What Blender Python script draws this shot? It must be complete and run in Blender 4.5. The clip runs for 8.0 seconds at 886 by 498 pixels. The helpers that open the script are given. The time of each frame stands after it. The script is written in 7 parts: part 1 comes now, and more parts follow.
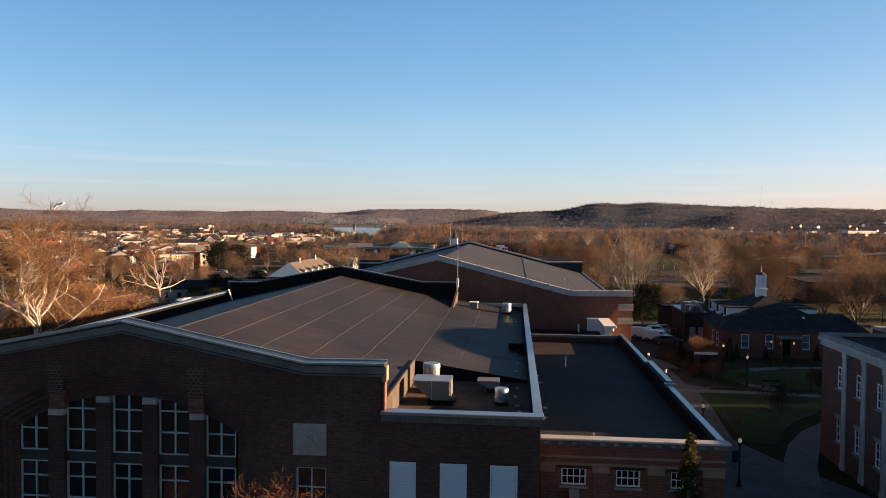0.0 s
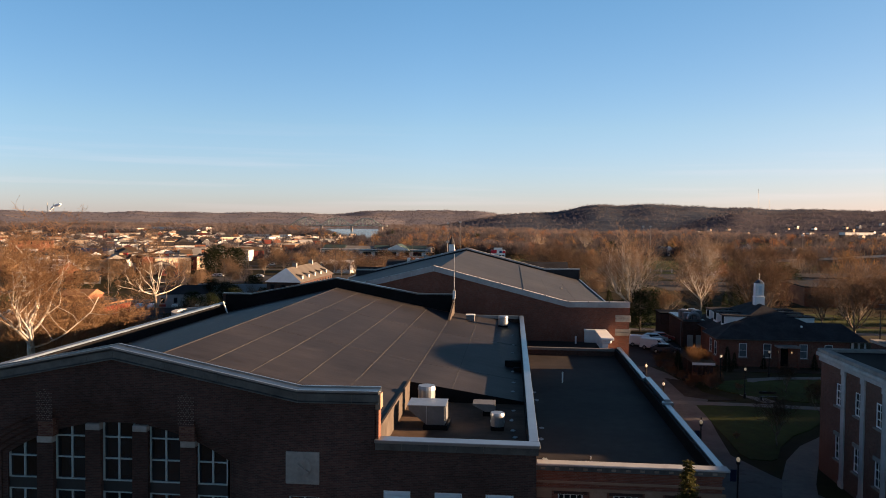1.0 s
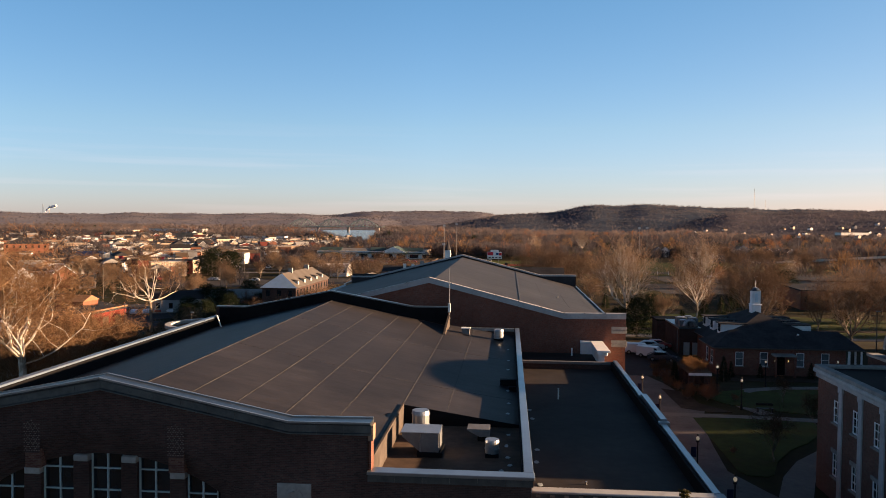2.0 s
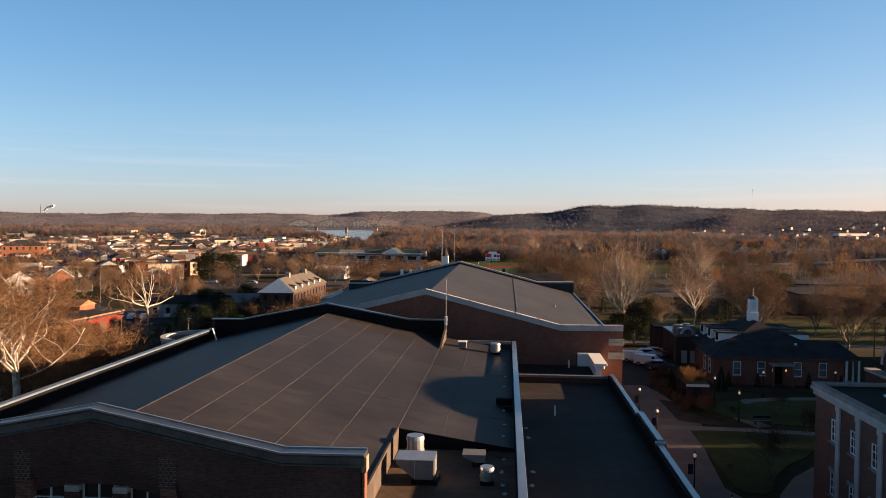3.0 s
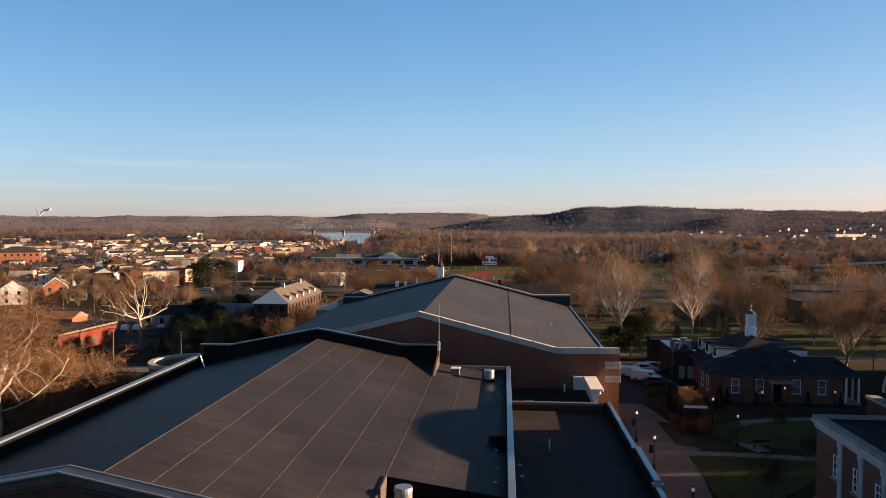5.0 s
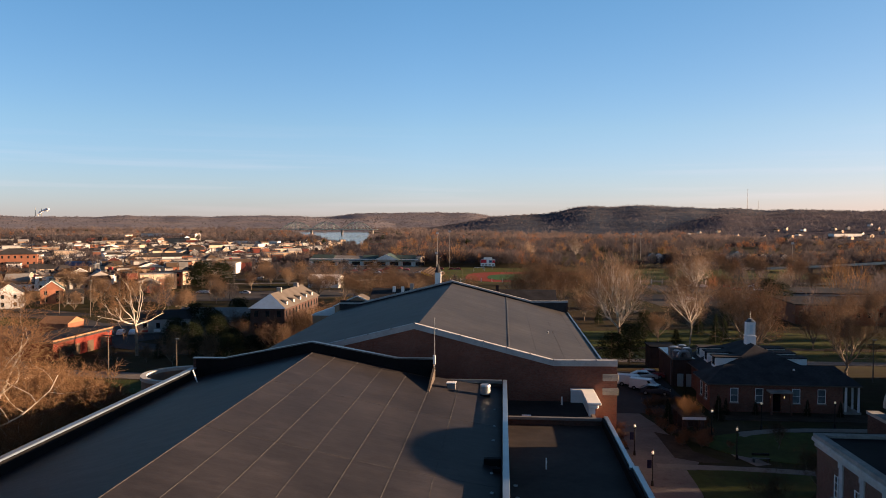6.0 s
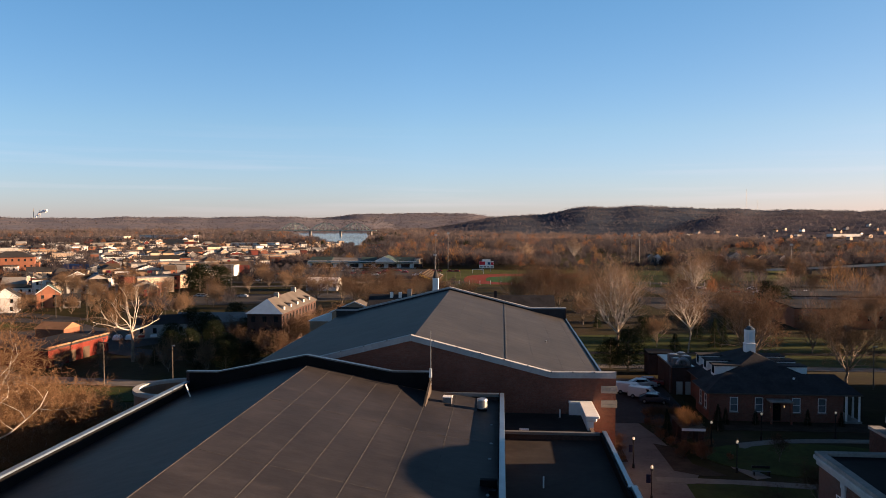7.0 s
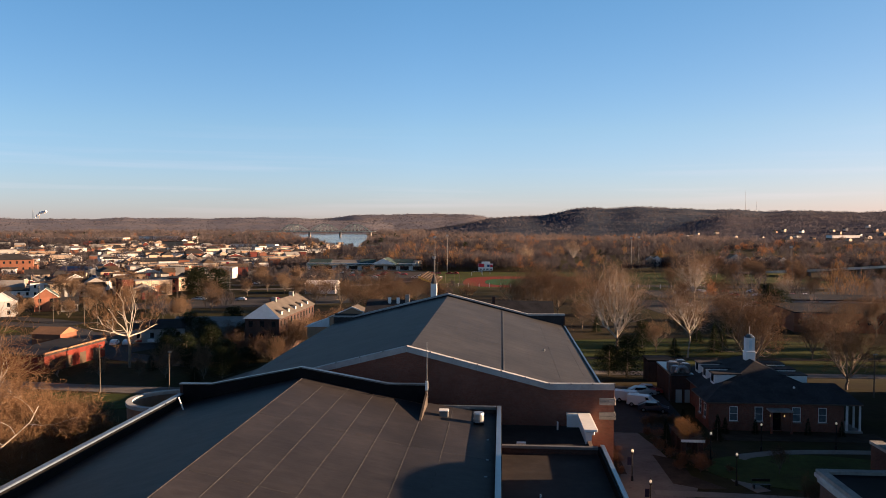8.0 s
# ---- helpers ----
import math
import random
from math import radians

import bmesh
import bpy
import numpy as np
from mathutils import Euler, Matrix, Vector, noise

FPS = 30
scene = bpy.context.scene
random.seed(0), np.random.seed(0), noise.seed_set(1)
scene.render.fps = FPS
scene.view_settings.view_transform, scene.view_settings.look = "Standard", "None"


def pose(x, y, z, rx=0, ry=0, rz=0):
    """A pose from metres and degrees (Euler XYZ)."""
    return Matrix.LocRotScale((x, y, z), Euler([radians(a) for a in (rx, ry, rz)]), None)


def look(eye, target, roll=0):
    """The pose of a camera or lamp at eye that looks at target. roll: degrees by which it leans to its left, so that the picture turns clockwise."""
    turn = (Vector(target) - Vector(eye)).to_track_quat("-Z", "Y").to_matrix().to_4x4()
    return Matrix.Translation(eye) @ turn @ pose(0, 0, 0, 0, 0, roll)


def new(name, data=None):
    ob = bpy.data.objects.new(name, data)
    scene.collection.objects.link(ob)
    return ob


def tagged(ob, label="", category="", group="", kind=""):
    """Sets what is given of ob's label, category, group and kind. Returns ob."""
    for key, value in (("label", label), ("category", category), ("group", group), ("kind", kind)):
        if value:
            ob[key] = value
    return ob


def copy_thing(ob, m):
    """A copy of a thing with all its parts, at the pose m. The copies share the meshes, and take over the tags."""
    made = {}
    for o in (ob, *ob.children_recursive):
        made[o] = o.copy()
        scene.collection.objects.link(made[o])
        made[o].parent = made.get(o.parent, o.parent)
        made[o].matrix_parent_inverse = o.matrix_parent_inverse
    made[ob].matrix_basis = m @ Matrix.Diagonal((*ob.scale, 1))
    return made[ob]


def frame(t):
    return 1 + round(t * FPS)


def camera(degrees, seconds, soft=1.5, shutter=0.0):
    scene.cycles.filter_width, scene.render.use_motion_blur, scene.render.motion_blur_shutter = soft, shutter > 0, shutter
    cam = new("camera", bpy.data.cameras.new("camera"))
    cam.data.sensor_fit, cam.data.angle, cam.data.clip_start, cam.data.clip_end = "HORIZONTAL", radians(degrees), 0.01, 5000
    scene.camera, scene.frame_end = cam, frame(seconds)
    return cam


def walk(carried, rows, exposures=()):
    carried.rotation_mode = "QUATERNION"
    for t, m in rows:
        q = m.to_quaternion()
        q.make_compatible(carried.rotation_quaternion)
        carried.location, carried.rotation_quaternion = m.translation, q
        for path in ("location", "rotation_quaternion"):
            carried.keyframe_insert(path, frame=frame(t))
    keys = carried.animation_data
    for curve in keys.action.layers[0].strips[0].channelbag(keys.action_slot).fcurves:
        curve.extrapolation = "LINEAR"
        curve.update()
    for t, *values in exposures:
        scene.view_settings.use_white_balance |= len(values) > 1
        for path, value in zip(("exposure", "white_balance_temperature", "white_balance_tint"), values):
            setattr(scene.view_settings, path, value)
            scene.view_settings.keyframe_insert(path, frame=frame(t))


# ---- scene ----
cam = camera(60.0, 8.0, soft=0.9)
PATH = [
    (0, (-1.258, -33.562, 17.798), (-1.442, -31.572, 17.724), 0.6),
    (0.5, (-1.214, -33.288, 18.299), (-1.395, -31.298, 18.227), 0.6),
    (1, (-1.188, -33.036, 18.87), (-1.366, -31.045, 18.799), 0.6),
    (1.5, (-1.144, -32.754, 19.453), (-1.317, -30.763, 19.383), 0.5),
    (3, (-0.946, -32.189, 21.359), (-1.111, -30.197, 21.289), 0.5),
    (3.5, (-0.868, -31.933, 21.949), (-1.031, -29.941, 21.879), 0.4),
    (4, (-0.785, -31.5, 22.525), (-0.946, -29.508, 22.457), 0.4),
    (4.5, (-0.708, -31.036, 22.986), (-0.868, -29.044, 22.92), 0.3),
    (6, (-0.383, -29.594, 24.776), (-0.538, -27.601, 24.708), 0.2),
    (6.5, (-0.295, -29.028, 25.331), (-0.448, -27.035, 25.265), 0.1),
    (7, (-0.2, -28.6, 25.854), (-0.352, -26.607, 25.787), 0.1),
    (7.5, (-0.079, -28.175, 26.384), (-0.23, -26.182, 26.319), 0.1),
    (8, (0.043, -27.704, 26.82), (-0.108, -25.71, 26.755), 0.1),
]
walk(cam, [(t, look(eye, target, roll)) for t, eye, target, roll in PATH],
     [(0.0, 1.94, 6780, 10), (2.0, 1.90, 6740, 10), (4.0, 1.87, 6630, 10), (8.0, 1.84, 6420, 10)])

# ---- light ----
SUN_TO = Vector((1.0, 0.11, 0.175)).normalized()
world = bpy.data.worlds.new("sky")
scene.world = world
world.use_nodes = True
wn, wl = world.node_tree.nodes, world.node_tree.links
sky = wn.new("ShaderNodeTexSky")
sky.sky_type, sky.sun_disc = "NISHITA", False
sky.sun_elevation, sky.sun_rotation = math.asin(SUN_TO.z), math.atan2(SUN_TO.x, SUN_TO.y)
sky.altitude, sky.air_density, sky.dust_density, sky.ozone_density = 200, 1.0, 0.3, 4.0
geo = wn.new("ShaderNodeTexCoord")
sep = wn.new("ShaderNodeSeparateXYZ")
wl.new(geo.outputs["Generated"], sep.inputs[0])
def sky_ramp(stops):
    r = wn.new("ShaderNodeValToRGB")
    while len(r.color_ramp.elements) < len(stops):
        r.color_ramp.elements.new(0.5)
    for i, (p, c) in enumerate(stops):
        r.color_ramp.elements[i].position, r.color_ramp.elements[i].color = p, (*c, 1)
    return r


# the upper stops, above the view, darken the sky to weaken ambient light
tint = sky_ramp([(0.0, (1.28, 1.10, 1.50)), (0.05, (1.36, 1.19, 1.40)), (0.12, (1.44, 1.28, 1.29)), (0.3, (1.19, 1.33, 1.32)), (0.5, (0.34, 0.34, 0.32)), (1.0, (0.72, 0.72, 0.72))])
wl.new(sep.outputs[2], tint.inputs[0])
tinted_sky = wn.new("ShaderNodeMix")
tinted_sky.data_type, tinted_sky.blend_type = "RGBA", "MULTIPLY"
tinted_sky.inputs[0].default_value = 1.0
wl.new(sky.outputs[0], tinted_sky.inputs[6]), wl.new(tint.outputs[0], tinted_sky.inputs[7])
# the sky warms towards the low sun and pales away from it
round_ = wn.new("ShaderNodeMath")
round_.operation = "MULTIPLY_ADD"
round_.inputs[1].default_value = round_.inputs[2].default_value = 0.5
wl.new(sep.outputs[0], round_.inputs[0])
side = sky_ramp([(0.0, (0.88, 0.88, 0.89)), (0.225, (0.88, 0.89, 0.90)), (0.45, (1.07, 1.06, 1.06)), (0.58, (1.06, 1.01, 0.99)), (0.72, (1.05, 0.905, 0.85)), (1.0, (1.1, 0.92, 0.85))])
wl.new(round_.outputs[0], side.inputs[0])
warm = wn.new("ShaderNodeMix")
warm.data_type, warm.blend_type = "RGBA", "MULTIPLY"
warm.inputs[0].default_value = 1.0
wl.new(tinted_sky.outputs[2], warm.inputs[6]), wl.new(side.outputs[0], warm.inputs[7])
# thin streaks of evening cloud low over the horizon
low = wn.new("ShaderNodeMapping")
low.inputs["Scale"].default_value = (1.6, 1.6, 46.0)
wl.new(geo.outputs["Generated"], low.inputs[0])
wisp = wn.new("ShaderNodeTexNoise")
wisp.inputs["Scale"].default_value, wisp.inputs["Detail"].default_value = 1.3, 5.0
wl.new(low.outputs[0], wisp.inputs["Vector"])
thin = sky_ramp([(0.52, (0, 0, 0)), (0.78, (0.2, 0.2, 0.2))])
wl.new(wisp.outputs["Fac"], thin.inputs[0])
band = sky_ramp([(0.0, (0.4, 0.4, 0.4)), (0.03, (1, 1, 1)), (0.09, (0.5, 0.5, 0.5)), (0.13, (0, 0, 0))])
wl.new(sep.outputs[2], band.inputs[0])
veil = wn.new("ShaderNodeMath")
veil.operation = "MULTIPLY"
wl.new(thin.outputs[0], veil.inputs[0]), wl.new(band.outputs[0], veil.inputs[1])
cloud = wn.new("ShaderNodeMix")
cloud.data_type, cloud.blend_type = "RGBA", "MIX"
wl.new(veil.outputs[0], cloud.inputs[0]), wl.new(warm.outputs[2], cloud.inputs[6])
cloud.inputs[7].default_value = (7.0, 5.6, 6.0, 1)
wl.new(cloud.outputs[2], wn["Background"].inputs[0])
wn["Background"].inputs[1].default_value = 0.05
sun = new("sun", bpy.data.lights.new("sun", "SUN"))
sun.data.energy, sun.data.angle, sun.data.color = 5.7, radians(0.6), (1.0, 0.655, 0.40)
sun.matrix_world = look(SUN_TO * 200, (0, 0, 0))


# ---- materials ----
def nodes_of(name):
    m = bpy.data.materials.new(name)
    m.use_nodes = True
    return m, m.node_tree.nodes, m.node_tree.links, m.node_tree.nodes["Principled BSDF"]


def ramp(n, l, fac, stops):
    r = n.new("ShaderNodeValToRGB")
    while len(r.color_ramp.elements) < len(stops):
        r.color_ramp.elements.new(0.5)
    for e, (p, c) in zip(r.color_ramp.elements, stops):
        e.position, e.color = p, (*c, 1)
    l.new(fac, r.inputs[0])
    return r.outputs[0]


def noise_of(n, l, co, scale, detail=4.0, rough=0.6):
    t = n.new("ShaderNodeTexNoise")
    t.inputs["Scale"].default_value, t.inputs["Detail"].default_value, t.inputs["Roughness"].default_value = scale, detail, rough
    l.new(co, t.inputs["Vector"])
    return t.outputs["Fac"]


def mixed(n, l, fac, a, b, kind="MIX"):
    m = n.new("ShaderNodeMix")
    m.data_type, m.blend_type = "RGBA", kind
    for sock, v in ((m.inputs[0], fac), (m.inputs[6], a), (m.inputs[7], b)):
        if isinstance(v, (int, float)):
            sock.default_value = v
        elif isinstance(v, tuple):
            sock.default_value = (*v, 1)
        else:
            l.new(v, sock)
    return m.outputs[2]


def scaled(c, f):
    return tuple(min(1.0, v * f) for v in c)


def surface(name, col, rough=0.8, metal=0.0, vary=0.25, big=0.15, small=4.0, bump=0.15, stain=None, rand=0.0, spec=None, streak=0.0):
    """Plain weathered surface: blotches at two sizes, fine relief, some difference from piece to piece."""
    m, n, l, b = nodes_of(name)
    co = n.new("ShaderNodeTexCoord").outputs["Object"]
    f1, f2 = noise_of(n, l, co, big), noise_of(n, l, co, small)
    c = ramp(n, l, f1, [(0.3, scaled(col, 1 - vary)), (0.7, scaled(col, 1 + vary))])
    d = ramp(n, l, f2, [(0.25, (1 - vary,) * 3), (0.75, (1.0,) * 3)])
    c = mixed(n, l, 1.0, c, d, "MULTIPLY")
    if stain:
        f3 = noise_of(n, l, co, big * 3.1, 6, 0.7)
        c = mixed(n, l, ramp(n, l, f3, [(0.55, (0, 0, 0)), (0.7, (0.6, 0.6, 0.6))]), c, stain)
    if streak:
        mp = n.new("ShaderNodeMapping")
        mp.inputs["Scale"].default_value = (0.16, 1.6, 1.0)
        l.new(co, mp.inputs[0])
        f4 = noise_of(n, l, mp.outputs[0], 1.0, 6, 0.7)
        c = mixed(n, l, 1.0, c, ramp(n, l, f4, [(0.36, (1 - streak,) * 3), (0.62, (1.0 + streak * 0.4,) * 3)]), "MULTIPLY")
    if rand:
        r = n.new("ShaderNodeObjectInfo").outputs["Random"]
        c = mixed(n, l, 1.0, c, ramp(n, l, r, [(0.0, (1 - rand,) * 3), (1.0, (1.0,) * 3)]), "MULTIPLY")
    l.new(c, b.inputs["Base Color"])
    b.inputs["Roughness"].default_value, b.inputs["Metallic"].default_value = rough, metal
    b.inputs["Specular IOR Level"].default_value = spec if spec is not None else 0.5 if rough < 0.5 else 0.22 if rough < 0.8 else 0.08
    if bump:
        bp = n.new("ShaderNodeBump")
        bp.inputs["Strength"].default_value, bp.inputs["Distance"].default_value = bump, 0.05
        l.new(f2, bp.inputs["Height"])
        l.new(bp.outputs[0], b.inputs["Normal"])
    return m


def brickwork(name, a, b_, mortar, vary=0.3):
    m, n, l, b = nodes_of(name)
    co = n.new("ShaderNodeTexCoord").outputs["Object"]
    s = n.new("ShaderNodeSeparateXYZ")
    l.new(co, s.inputs[0])
    add = n.new("ShaderNodeMath")
    l.new(s.outputs[0], add.inputs[0]), l.new(s.outputs[1], add.inputs[1])
    cb = n.new("ShaderNodeCombineXYZ")
    l.new(add.outputs[0], cb.inputs[0]), l.new(s.outputs[2], cb.inputs[1])
    t = n.new("ShaderNodeTexBrick")
    for k, v in (("Scale", 1.0), ("Mortar Size", 0.006), ("Brick Width", 0.21), ("Row Height", 0.075), ("Bias", 0.0)):
        t.inputs[k].default_value = v
    t.inputs["Color1"].default_value, t.inputs["Color2"].default_value, t.inputs["Mortar"].default_value = (*a, 1), (*b_, 1), (*mortar, 1)
    l.new(cb.outputs[0], t.inputs["Vector"])
    f1, f2 = noise_of(n, l, co, 0.25, 5), noise_of(n, l, co, 2.5, 5)
    c = mixed(n, l, 1.0, t.outputs[0], ramp(n, l, f1, [(0.3, (1 - vary,) * 3), (0.7, (1, 1, 1))]), "MULTIPLY")
    c = mixed(n, l, 1.0, c, ramp(n, l, f2, [(0.3, (0.8, 0.8, 0.8)), (0.7, (1, 1, 1))]), "MULTIPLY")
    l.new(c, b.inputs["Base Color"])
    b.inputs["Roughness"].default_value, b.inputs["Specular IOR Level"].default_value = 0.9, 0.1
    bp = n.new("ShaderNodeBump")
    bp.inputs["Strength"].default_value, bp.inputs["Distance"].default_value = 0.4, 0.01
    bp.invert = True
    l.new(t.outputs["Fac"], bp.inputs["Height"])
    l.new(bp.outputs[0], b.inputs["Normal"])
    return m


def twigs(name, cols, rough=0.9, stand=0.0, through_light=0.4):
    """Bark and twigs: each piece its own tone."""
    m, n, l, b = nodes_of(name)
    r = n.new("ShaderNodeNewGeometry").outputs["Random Per Island"]
    k = len(cols) - 1
    c = ramp(n, l, r, [(i / k, q) for i, q in enumerate(cols)])
    o = n.new("ShaderNodeObjectInfo").outputs["Random"]
    c = mixed(n, l, 1.0, c, ramp(n, l, o, [(0, (0.75, 0.75, 0.75)), (1, (1, 1, 1))]), "MULTIPLY")
    if stand:
        f = noise_of(n, l, n.new("ShaderNodeTexCoord").outputs["Object"], stand, 5, 0.7)
        c = mixed(n, l, 1.0, c, ramp(n, l, f, [(0.34, (0.5, 0.52, 0.58)), (0.5, (0.88, 0.86, 0.85)), (0.66, (1.3, 1.16, 1.05))]), "MULTIPLY")
        f = noise_of(n, l, n.new("ShaderNodeTexCoord").outputs["Object"], stand * 7, 3, 0.6)
        c = mixed(n, l, 1.0, c, ramp(n, l, f, [(0.36, (0.6, 0.6, 0.62)), (0.52, (0.95, 0.94, 0.93)), (0.66, (1.35, 1.27, 1.18))]), "MULTIPLY")
    l.new(c, b.inputs["Base Color"])
    b.inputs["Roughness"].default_value, b.inputs["Specular IOR Level"].default_value = rough, 0.05
    if through_light:
        t, mx = n.new("ShaderNodeBsdfTranslucent"), n.new("ShaderNodeMixShader")
        mx.inputs[0].default_value = through_light
        l.new(c, t.inputs[0])
        l.new(b.outputs[0], mx.inputs[1]), l.new(t.outputs[0], mx.inputs[2])
        l.new(mx.outputs[0], n["Material Output"].inputs[0])
    return m


def bark(name, a, b_, scale=1.2):
    m, n, l, b = nodes_of(name)
    co = n.new("ShaderNodeTexCoord").outputs["Object"]
    l.new(ramp(n, l, noise_of(n, l, co, scale, 6, 0.7), [(0.38, a), (0.6, b_)]), b.inputs["Base Color"])
    b.inputs["Roughness"].default_value = 0.9
    return m


def glass(name, col=(0.02, 0.025, 0.03), rough=0.05):
    m, n, l, b = nodes_of(name)
    co = n.new("ShaderNodeTexCoord").outputs["Object"]
    l.new(ramp(n, l, noise_of(n, l, co, 0.6, 2), [(0.3, scaled(col, 0.6)), (0.7, scaled(col, 1.4))]), b.inputs["Base Color"])
    b.inputs["Roughness"].default_value = rough
    bp = n.new("ShaderNodeBump")
    bp.inputs["Strength"].default_value, bp.inputs["Distance"].default_value = 0.05, 0.02
    l.new(noise_of(n, l, co, 0.9, 1), bp.inputs["Height"])
    l.new(bp.outputs[0], b.inputs["Normal"])
    return m


def lit(name, col, strength):
    m, n, l, b = nodes_of(name)
    b.inputs["Base Color"].default_value = (0.8, 0.78, 0.72, 1)
    b.inputs["Emission Color"].default_value, b.inputs["Emission Strength"].default_value = (*col, 1), strength
    return m


BRICK = brickwork("red_brick", (0.105, 0.056, 0.047), (0.058, 0.036, 0.032), (0.098, 0.086, 0.078), 0.5)
BRICK_HOUSE = brickwork("house_brick", (0.3, 0.12, 0.083), (0.19, 0.073, 0.053), (0.24, 0.185, 0.15), 0.35)
BRICK_HALL = brickwork("brown_hall_brick", (0.2, 0.105, 0.08), (0.13, 0.068, 0.052), (0.17, 0.145, 0.125), 0.35)
BRICK_LIGHT = brickwork("rose_brick", (0.24, 0.092, 0.063), (0.165, 0.064, 0.046), (0.22, 0.165, 0.135))
BRICK_HEADER = brickwork("patterned_brick", (0.15, 0.08, 0.06), (0.08, 0.032, 0.025), (0.15, 0.115, 0.10), 0.15)
STONE = surface("limestone", (0.27, 0.26, 0.245), 0.85, vary=0.25, big=0.5, small=5, stain=(0.12, 0.115, 0.11))
STONE_PALE = surface("pale_pilaster_stone", (0.42, 0.42, 0.41), 0.85, vary=0.2, big=0.5, small=5, stain=(0.26, 0.25, 0.24))
HEADER_BRICK = surface("pale_header_brick", (0.17, 0.135, 0.118), 0.85, vary=0.3, big=0.8, small=6)
STONE_TAN = surface("tan_stone", (0.27, 0.18, 0.13), 0.85, vary=0.15, big=0.5, small=5, stain=(0.3, 0.24, 0.2))
COPING = surface("lead_grey_metal", (0.12, 0.148, 0.168), 0.34, 0.85, vary=0.25, big=0.9, small=3, bump=0.1, stain=(0.06, 0.075, 0.085))
COPING_WHITE = surface("pale_coping_metal", (0.28, 0.305, 0.325), 0.3, 0.75, vary=0.12, big=0.6, small=3, bump=0.05)
MEMBRANE = surface("roof_membrane", (0.032, 0.0285, 0.0295), 0.58, vary=0.34, big=0.16, small=0.9, bump=0.5, stain=(0.019, 0.017, 0.018), spec=0.15, streak=0.2)
MEMBRANE_GREY = surface("grey_roof_membrane", (0.044, 0.042, 0.043), 0.6, vary=0.28, big=0.14, small=0.6, bump=0.5, stain=(0.024, 0.024, 0.026), spec=0.16, streak=0.26)
MEMBRANE_DARK = surface("black_roof_membrane", (0.043, 0.037, 0.034), 0.7, vary=0.3, big=0.2, small=1.5, bump=0.2, stain=(0.036, 0.03, 0.027), spec=0.08)
TAR = surface("black_flashing", (0.009, 0.009, 0.0105), 0.75, vary=0.3, big=0.5, small=3, spec=0.06)
# black membrane recoloured brown, so the sun on the well floor is painted in
WELL_FLOOR = surface("sunlit_well_membrane", (0.11, 0.076, 0.056), 0.85, vary=0.35, big=0.3, small=2, bump=0.2, stain=(0.06, 0.045, 0.035))
WELL_WALL = surface("brown_grey_flashing", (0.085, 0.07, 0.06), 0.8, vary=0.3, big=0.6, small=3)
POLE_WOOD = surface("weathered_pole", (0.12, 0.105, 0.09), 0.85, vary=0.2, big=1, small=5)
COPING_LEFT = surface("dull_blue_coping_metal", (0.135, 0.18, 0.24), 0.42, 0.25, vary=0.15, big=0.6, small=3, bump=0.05)
SEAM = surface("seam_tape", (0.062, 0.061, 0.063), 0.8, vary=0.35, big=1.2, small=3, bump=0.05)
STEEL = surface("galvanised_steel", (0.33, 0.345, 0.36), 0.38, 0.7, vary=0.12, big=1.5, small=6, bump=0.05)
STEEL_TAN = surface("painted_duct_steel", (0.15, 0.148, 0.15), 0.55, 0.2, vary=0.12, big=1.5, small=6, bump=0.05)
WHITE = surface("white_paint", (0.74, 0.74, 0.73), 0.55, vary=0.08, big=0.6, small=4, bump=0.05)
FRAME_GREY = surface("pale_window_paint", (0.3, 0.37, 0.38), 0.5, vary=0.08, big=1, small=5, bump=0.03)
SPANDREL = surface("dark_spandrel", (0.012, 0.02, 0.024), 0.4, vary=0.2)
LOUVRE = surface("blue_grey_louvre_paint", (0.55, 0.63, 0.68), 0.5, 0.1, vary=0.08, big=1, small=5, bump=0.03)
# near-black; also painted in place of unlit space behind windows and louvres
DARK = surface("near_black", (0.012, 0.012, 0.013), 0.9, vary=0.2)
GLASS = glass("window_glass", (0.008, 0.014, 0.018))
GLASS_BLIND = glass("glass_over_blinds", (0.12, 0.145, 0.16), 0.15)
IRON = surface("black_iron", (0.02, 0.02, 0.022), 0.5, 0.5, vary=0.2, big=2, small=8)
SHINGLE = surface("charcoal_shingle", (0.042, 0.041, 0.044), 0.85, vary=0.3, big=0.5, small=3.0, bump=0.35)
SHINGLE_TAN = surface("tan_shingle", (0.105, 0.092, 0.083), 0.85, vary=0.2, big=0.4, small=3.0, bump=0.3)
CONCRETE = surface("concrete_path", (0.19, 0.17, 0.152), 0.9, vary=0.15, big=0.25, small=2, stain=(0.11, 0.10, 0.09))
PAVER = surface("brick_paving", (0.15, 0.136, 0.126), 0.9, vary=0.2, big=0.3, small=3, stain=(0.07, 0.05, 0.045))
ASPHALT = surface("asphalt", (0.055, 0.052, 0.052), 0.9, vary=0.25, big=0.1, small=1.5, stain=(0.075, 0.07, 0.066))
LAWN = surface("winter_lawn", (0.05, 0.062, 0.015), 0.95, vary=0.35, big=0.12, small=1.2, bump=0.4, stain=(0.06, 0.047, 0.02))
MULCH = surface("mulch_bed", (0.06, 0.044, 0.031), 0.95, vary=0.35, big=0.5, small=3, bump=0.5)
LAMP_GLOW = lit("lamp_globe", (1.0, 0.72, 0.38), 0.05)
PORCH_GLOW = lit("lantern_glow", (1.0, 0.5, 0.18), 0.25)
BARK = bark("grey_brown_bark", (0.085, 0.066, 0.05), (0.2, 0.155, 0.118))
